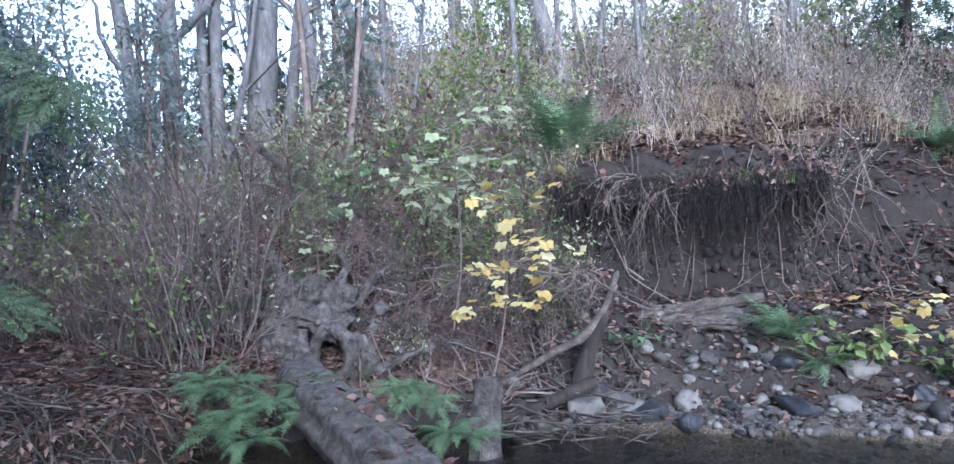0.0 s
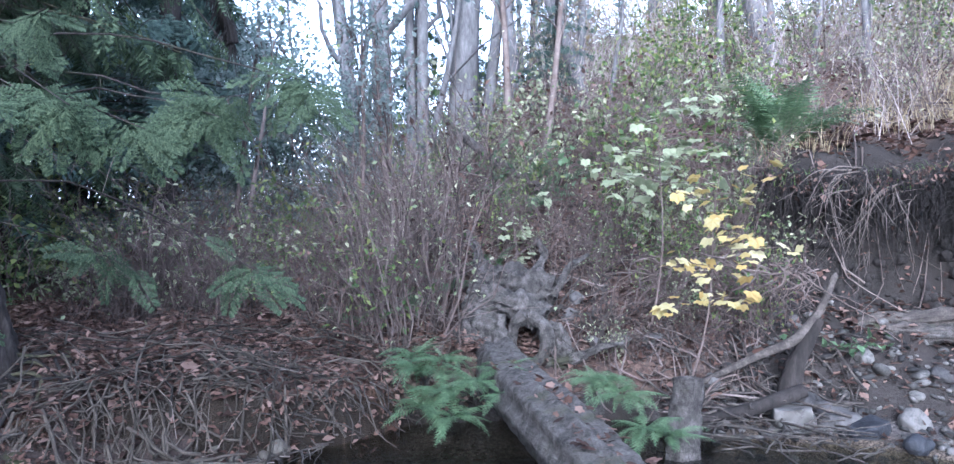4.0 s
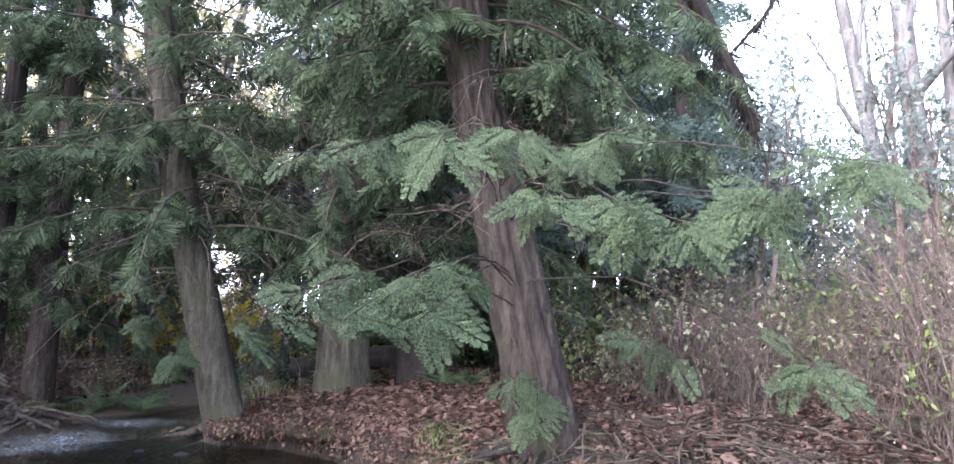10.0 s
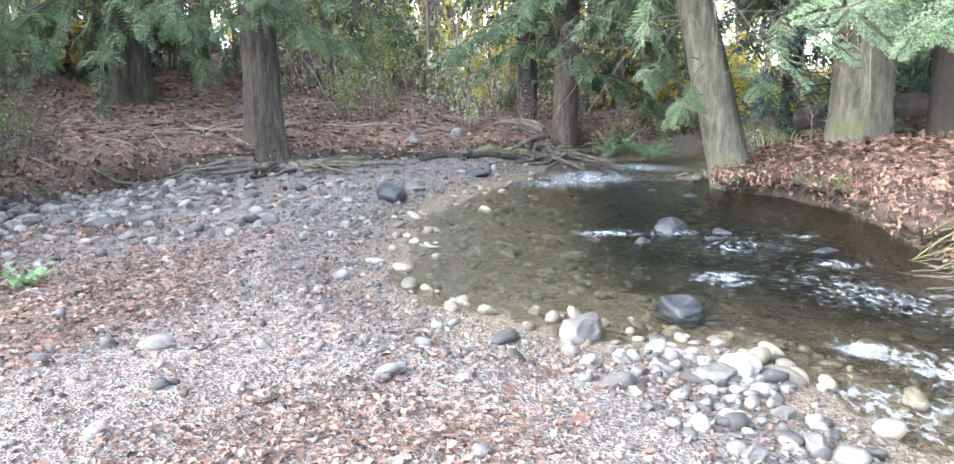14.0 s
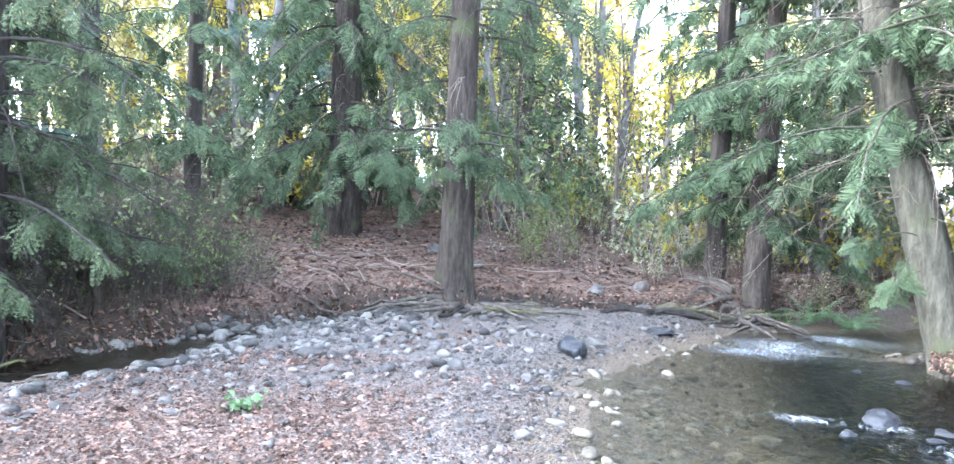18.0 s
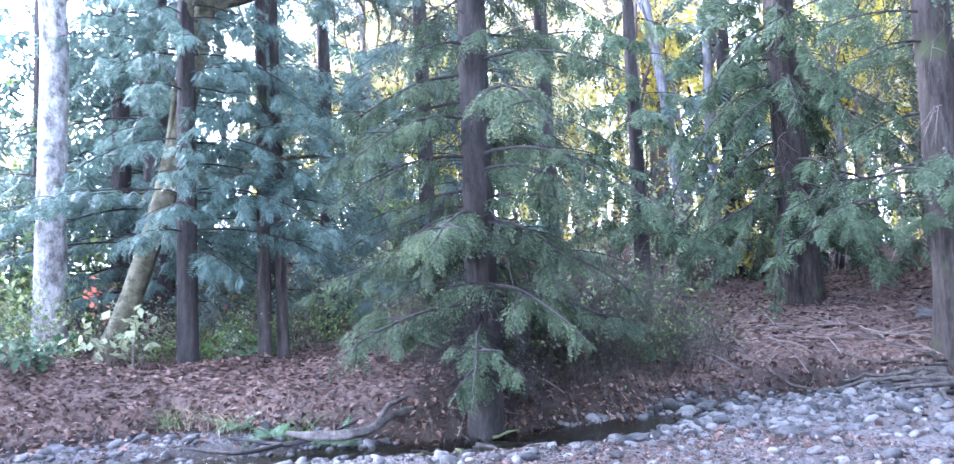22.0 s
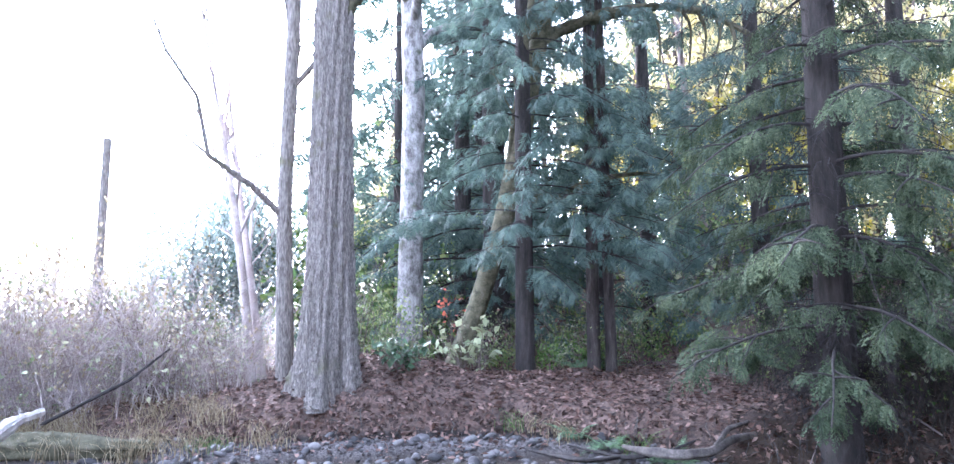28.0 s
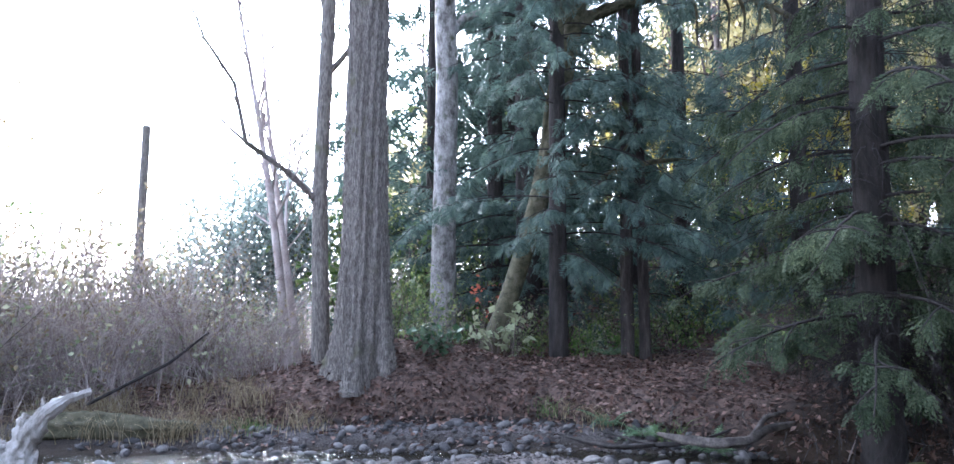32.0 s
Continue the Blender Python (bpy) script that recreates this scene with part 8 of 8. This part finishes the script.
tP[:, :, 1] = ty[:, None] - 0.12 * np.sin(tk * 2) + np.cumsum(r4.normal(0, 0.015, (tn, 6)), 1)
tP[:, :, 2] = 2.3 + r4.normal(0, 0.06, (tn, 1)) - r4.gamma(2.2, 0.19, (tn, 1)) * tk ** 1.3
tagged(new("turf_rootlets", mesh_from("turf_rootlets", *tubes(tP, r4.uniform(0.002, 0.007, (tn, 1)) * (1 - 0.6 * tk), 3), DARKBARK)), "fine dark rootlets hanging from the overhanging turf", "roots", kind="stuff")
tn = 1000
tx = r4.uniform(0.9, 4.0, tn)
ty = np.interp(tx, [0.8, 2.5, 4.2, 5.2], [8.9, 8.72, 8.56, 8.65]) + r4.uniform(-0.45, 0.2, tn)
tm = frames(r4.normal(0, 1, (tn, 3)) + np.array([0, -0.5, -0.6]), r4.normal(0, 0.6, (tn, 3)) + np.array([0, -0.4, 1.0]), r4.uniform(0.05, 0.11, tn))
tagged(new("turf_leaves", mesh_from("turf_leaves", *scatter(*LEAF, tm, np.stack([tx, ty, 2.33 + 0.13 * np.sin(tx * 1.3 + 2) + 0.07 * np.sin(tx * 3.1) + 0.08 * r4.normal(0, 1, tn)], -1)), BROWNLEAF, False)), "brown leaves on the overhanging turf", "leaves", kind="stuff")
# leaves lying on the fallen log
tn = 120
tu = r4.uniform(0.1, 0.75, tn)
tp = np.stack([np.interp(tu, [0, 0.25, 0.5, 0.75, 1], c) for c in ((-1.65, -1.25, -0.76, -0.26, 0.3), (7.05, 6.1, 5.15, 4.2, 3.1), (0.38, 0.3, 0.24, 0.14, 0.0))], -1) + r4.normal(0, 0.09, (tn, 3)) * np.array([1, 0.6, 0]) + np.array([0, 0, 0.2])
tm = frames(r4.normal(0, 1, (tn, 3)) * np.array([1, 1, 0.2]), r4.normal(0, 0.3, (tn, 3)) + np.array([0, 0, 1.0]), r4.uniform(0.05, 0.1, tn))
tagged(new("log_leaves", mesh_from("log_leaves", *scatter(*MAPLE, tm, tp), BROWNLEAF, False)), "fallen maple leaves lying on the grey log", "leaves", kind="stuff")
mossy = thing("mossy_limb", -4.4, -10.35, 5.7, "mossy maple limb arching sideways with hanging moss", "branch")
q = bend([(0, 0, 0), (-0.4, -0.18, 0.26), (-1.05, 0.15, 0.48), (-1.85, 0.63, 0.52), (-2.4, 1.0, 0.32), (-2.85, 1.36, -0.15)])
root_arm(q, np.linspace(0.11, 0.035, len(q)), MOSSBARK, "limb", mossy, 3)
for i, u in enumerate([21, 26, 29, 32, 35]):
    e = q[u] + np.array([-0.15 + 0.1 * i, 0.1, -0.9 - 0.12 * (i % 3)])
    w = bend([q[u], q[u] * 0.6 + e * 0.4 + np.array([-0.12, 0.05, 0.1]), e], 12)
    root_arm(w, np.linspace(0.03, 0.01, 12), MOSSBARK, "twig", mossy, 5 + i)
arch = thing("mossy_limb", -1.25, -9.6, 5.3, "mossy limb curving up from the massive trunk", "branch")
root_arm(bend([(0, 0, 0), (-0.25, 0.05, 0.5), (-0.58, 0.1, 0.64), (-0.85, 0.15, 0.35)]), np.linspace(0.09, 0.03, 40), MOSSBARK, "limb", arch, 9)
ROOT_LINE = np.array([(-3.94, -7.31, 0.08), (-4.01, -6.94, 0.08), (-4.22, -6.63, 0.08), (-4.51, -6.56, 0.10), (-4.83, -6.71, 0.18), (-5.21, -6.73, 0.22)])
log("thick_root", ROOT_LINE, [0.02, 0.045, 0.05, 0.045, 0.04, 0.03], "thick mossy root creeping along the bank", ROOT, "root", 32, 12, 0.1)
log("thick_root", [ROOT_LINE[3], (ROOT_LINE[3] + ROOT_LINE[5]) / 2 + np.array([0.0, -0.12, 0.12]), ROOT_LINE[5] + np.array([-0.1, -0.15, 0.12])], [0.03, 0.025, 0.015], "forked root on the leafy bank", ROOT, "root", 33, 10)
r6 = np.random.default_rng(66)
for i in range(34):  # mossy surface roots fanning out from the leaning cedar, over the lip and along the bank
    az, ln = (radians(112 + 5 * i + r6.normal(0, 4)), r6.uniform(0.5, 0.95) if i < 9 else r6.uniform(0.2, 0.42)) if i < 20 else (radians(234 + 6 * (i - 20) + r6.normal(0, 4)), r6.uniform(0.25, 0.7))
    k = np.linspace(0, 1, 9)
    side = 0.16 * r6.normal() * np.sin(k * 3) + 0.05 * r6.normal() * np.sin(k * 8)
    x = -4.8 - math.sin(az) * (0.16 + ln * k) + math.cos(az) * side
    y = 4.36 + math.cos(az) * (0.16 + ln * k) + math.sin(az) * side
    z = np.maximum(land(x, y), lie(-4.8, 4.36) - 0.06 - 0.3 * k ** 2) + 0.05 * (1 - k) + r6.uniform(0.0, 0.05) + 0.015 * np.sin(k * 9 + i)
    thick = r6.uniform(0.35, 0.8)
    log("mossy_root", np.stack([x, y, z], -1), [0.032 * thick, 0.027 * thick, 0.02 * thick, 0.009], "mossy surface root spreading from the leaning cedar", (MOSSBARK, DARKBARK, DARKBARK)[i % 3], "root", 60 + i, 9, 0.12, 20)
for i in range(20):  # rotten wood and thick roots lying along the lip of the far bank
    j = r6.integers(0, 5)
    p, q = np.array([(-13.6, 2.5), (-12.4, 1.1), (-12.0, -0.2), (-11.75, -1.6), (-10.6, -3.2)])[j], np.array([(-12.4, 1.1), (-12.0, -0.2), (-11.75, -1.6), (-10.6, -3.2), (-10.3, -4.1)])[j]
    if j == 2 and i % 3:
        continue
    u = r6.uniform(0.1, 0.9)
    c = p + (q - p) * u + r6.normal(0, 0.12, 2)
    d = (q - p) / np.linalg.norm(q - p) * r6.uniform(0.25, 0.6)
    s = np.array([d[1], -d[0]]) * r6.normal(0, 0.5)
    pts = [(c[0] + d[0] * w + s[0] * w * w, c[1] + d[1] * w + s[1] * w * w, max(lie(c[0] + d[0] * w, c[1] + d[1] * w), -0.05) + 0.05 + 0.04 * math.sin(5 * w + i)) for w in (-1, -0.4, 0.2, 1)]
    log("rotten_root", pts, [0.03, 0.055, 0.045, 0.02], "dark rotten root lying along the lip of the far bank", (DARKBARK, MOSSBARK, DARKBARK)[i % 3], "root", 80 + i, 14, 0.16, 24)
bough = thing("mossy_bough", -5.3, 5.2, 5.95, "dark mossy bough drooping behind the cedar with hanging moss", "branch")
for pts, r0, r1 in [([(-0.7, -0.6, 0.4), (0.03, 0.01, 0.02), (0.54, 0.49, -0.5), (0.87, 0.77, -0.95), (1.22, 1.04, -2.1), (1.46, 1.2, -2.7), (1.62, 1.31, -3.37)], 0.11, 0.05),
                    ([(0.87, 0.77, -0.86), (1.47, 1.21, -1.31), (2.08, 1.58, -1.17), (2.75, 1.93, -1.4)], 0.045, 0.012), ([(0.6, 0.6, 0.3), (1.33, 1.11, -0.5), (1.94, 1.51, -0.89), (2.83, 1.96, -1.07)], 0.045, 0.012),
                    ([(2.08, 1.58, -1.17), (1.74, 1.39, -1.93), (1.39, 1.15, -2.39)], 0.022, 0.008)]:
    q = bend(pts) * 0.78
    root_arm(q, np.linspace(r0, r1, 40), DARKBARK, "limb", bough, int(r0 * 1000))
    n = 500 if r0 > 0.1 else 110
    pick, kk = r6.integers(2, 40, n), np.linspace(0, 1, 4)
    P = q[pick][:, None] + np.stack([r6.normal(0, 0.09, (n, 1)) * kk, r6.normal(0, 0.09, (n, 1)) * kk, -r6.uniform(0.08, 0.34 if r0 > 0.1 else 0.16, (n, 1)) * kk], -1)
    tagged(part("moss", mesh_from("moss", *tubes(P, 0.008 * (1 - 0.6 * kk)[None].repeat(n, 0), 3), DARKBARK), bough, "hanging tufts of dark moss"), kind="stuff")
for i in range(2):
    shift = np.array([r6.uniform(-0.5, 0.9), 0, r6.uniform(-0.03, 0.06)])
    pts = ROOT_LINE[r6.integers(0, 2):] * np.array([1, 1, 1]) + shift + np.array([0, -0.75 * shift[0] * 0.6 + r6.uniform(-0.1, 0.1), 0]) + r6.normal(0, 0.05, (1, 3)) * np.array([1, 1, 0.2])
    pts = pts + np.cumsum(r6.normal(0, 0.09, pts.shape), 0) * np.array([1, 1, 0.2])
    pts[:, 2] = np.maximum(land(pts[:, 0], pts[:, 1]), 0.0) + 0.03
    log("thick_root", pts, np.array([0.01, 0.02, 0.024, 0.02, 0.012]) * r6.uniform(0.7, 1.2), "dark root twisting out of the southern bank", DARKBARK, "root", 120 + i, 10, 0.12, 30)
log("dead_stick", [(1.9, -9.2, 0.35), (1.2, -10.2, 0.7), (0.8, -10.8, 1.05)], [0.02, 0.018, 0.012], "dark dead stick leaning in the thicket", DARKBARK, "branch", 34, 8)
log("leaning_pole", [(-5.05, 3.65, 0.25), (-4.5, 3.75, 0.1), (-3.9, 4.2, -0.02)], [0.009, 0.012, 0.014], "grey dead branch leaning on the roots", ROOT, "branch", 35, 8)


# ---- dead hanging twigs round the cedars over the creek ----
def dead_twigs(x, y, z0, z1, n, seed, reach, mat=STALK, label="dead brown twigs hanging round a cedar trunk"):
    r2 = np.random.default_rng(seed)
    k = np.linspace(0, 1, 7)
    a, ln, h = r2.uniform(0, 6.28, n), reach * r2.uniform(0.4, 1.1, n), r2.uniform(z0, z1, n)
    P = np.stack([x - np.sin(a)[:, None] * ln[:, None] * k, y + np.cos(a)[:, None] * ln[:, None] * k, h[:, None] + ln[:, None] * (0.15 * k - r2.uniform(0.3, 0.9, (n, 1)) * k ** 2)], -1)
    P[:, 1:] += np.cumsum(r2.normal(0, 0.03, (n, 6, 3)), 1)
    idx = np.repeat(np.arange(n), 7)
    at = P[idx, r2.integers(2, 7, len(idx))]
    q = np.linspace(0, 1, 4)
    d = np.stack([r2.normal(0, 0.2, len(idx)), r2.normal(0, 0.2, len(idx)), -r2.uniform(0.1, 0.5, len(idx))], -1)
    Q = at[:, None] + d[:, None] * q[:, None] + np.cumsum(r2.normal(0, 0.012, (len(idx), 4, 3)), 1)
    pieces = [tubes(P, 0.007 * (1 - 0.7 * k)[None].repeat(n, 0), 4), tubes(Q, 0.003 * (1 - 0.5 * q)[None].repeat(len(idx), 0), 3)]
    tagged(new("dead_twigs", mesh_from("dead_twigs", *join(pieces), mat)), label, "twigs", kind="stuff")


for i, (x, y, lo, hi, n, reach) in enumerate([(-11.2, -3.1, 2.0, 6.5, 60, 1.6), (-14.8, -6.7, 1.8, 6.5, 60, 1.8), (-9.7, 2.8, 1.9, 5.0, 120, 2.0), (-9.3, 4.72, 2.0, 5.0, 90, 2.0), (-5.2, 4.15, 2.2, 4.2, 26, 1.4), (-13.3, 1.6, 1.8, 5.0, 40, 1.4), (-7.4, 4.6, 2.4, 5.0, 30, 1.6)]):
    dead_twigs(x, y, lo, hi, n, 500 + i, reach)


dead_twigs(-5.7, -6.15, 0.5, 1.5, 110, 520, 0.85, DARKBARK, "dense dark twigs drooping round the evergreen's foot")
dead_twigs(-5.75, -6.12, 1.5, 5.5, 90, 521, 1.7, DARKBARK, "dark bare twigs among the evergreen's boughs")


# ---- the car seen through the firs ----
def car(x, y, z, rz):
    ob = thing("car", x, y, z, "white car parked beyond the trees", "car", rz=rz)

    def shell(rows, mat, name, parent, label=""):
        """Cross-sections along the car: (x, half width, bottom, top)."""
        V, n = [], 12
        for px, w, lo, hi in rows:
            for i in range(n):
                a = 2 * math.pi * i / n
                c, s = math.cos(a), math.sin(a)
                V.append((px, w * math.copysign(abs(c) ** 0.45, c), (lo + hi) / 2 + (hi - lo) / 2 * math.copysign(abs(s) ** 0.45, s)))
        F = [(r * n + i, r * n + (i + 1) % n, (r + 1) * n + (i + 1) % n, (r + 1) * n + i) for r in range(len(rows) - 1) for i in range(n)]
        return part(name, mesh_from(name, np.array(V), np.array(F), mat), parent, label)

    shell([(-2.2, 0.1, 0.4, 0.6), (-2.15, 0.75, 0.3, 0.85), (-1.4, 0.88, 0.25, 0.98), (0, 0.9, 0.25, 1.0), (1.2, 0.88, 0.25, 0.95), (2.05, 0.78, 0.3, 0.8), (2.2, 0.1, 0.4, 0.6)], CARPAINT, "body", ob)
    shell([(-1.9, 0.1, 0.95, 1.0), (-1.7, 0.72, 0.92, 1.2), (-1.1, 0.74, 0.92, 1.45), (0.2, 0.74, 0.92, 1.47), (0.9, 0.72, 0.9, 1.1), (1.2, 0.1, 0.9, 0.95)], CARGLASS, "window", ob, "dark car windows")
    shell([(-1.35, 0.05, 1.42, 1.45), (-1.1, 0.66, 1.4, 1.5), (0.2, 0.66, 1.42, 1.52), (0.45, 0.05, 1.4, 1.44)], CARPAINT, "roof", ob)
    for wx in (-1.35, 1.35):
        for wy in (-0.85, 0.85):
            V, F = tubes(np.array([(0, -0.1, 0), (0, -0.09, 0), (0, 0.09, 0), (0, 0.1, 0)], float), np.array([0.02, 0.32, 0.32, 0.02]), 20)
            wheel = part("wheel", mesh_from("wheel", V, F, TYRE), ob, at=pose(wx, wy, 0.32))
            V, F = tubes(np.array([(0, -0.11, 0), (0, -0.1, 0), (0, 0.1, 0), (0, 0.11, 0)], float), np.array([0.01, 0.2, 0.2, 0.01]), 14)
            part("rim", mesh_from("rim", V, F, STONE), wheel, "grey wheel rim")


car(-10.3, -21.7, lie(-10.3, -21.7), 35)
sticks(-4.3, -2.9, 3.75, 4.7, 170, 0.15, 0.6, 71, DARKTWIG, "grey dead stick in the heap at the leaning cedar's foot", 0.009, 0.12, None, True)
sticks(-5.3, -4.2, 3.55, 4.1, 60, 0.15, 0.4, 72, DARKBARK, "short grey stick jutting over the undercut lip", 0.012, 0.1, None, True)
rock(-3.3, 3.85, 0.75, 0.3, WETSTONE, "dark wet rock beneath the heap of sticks", 20, 0.3, 310, -0.16)
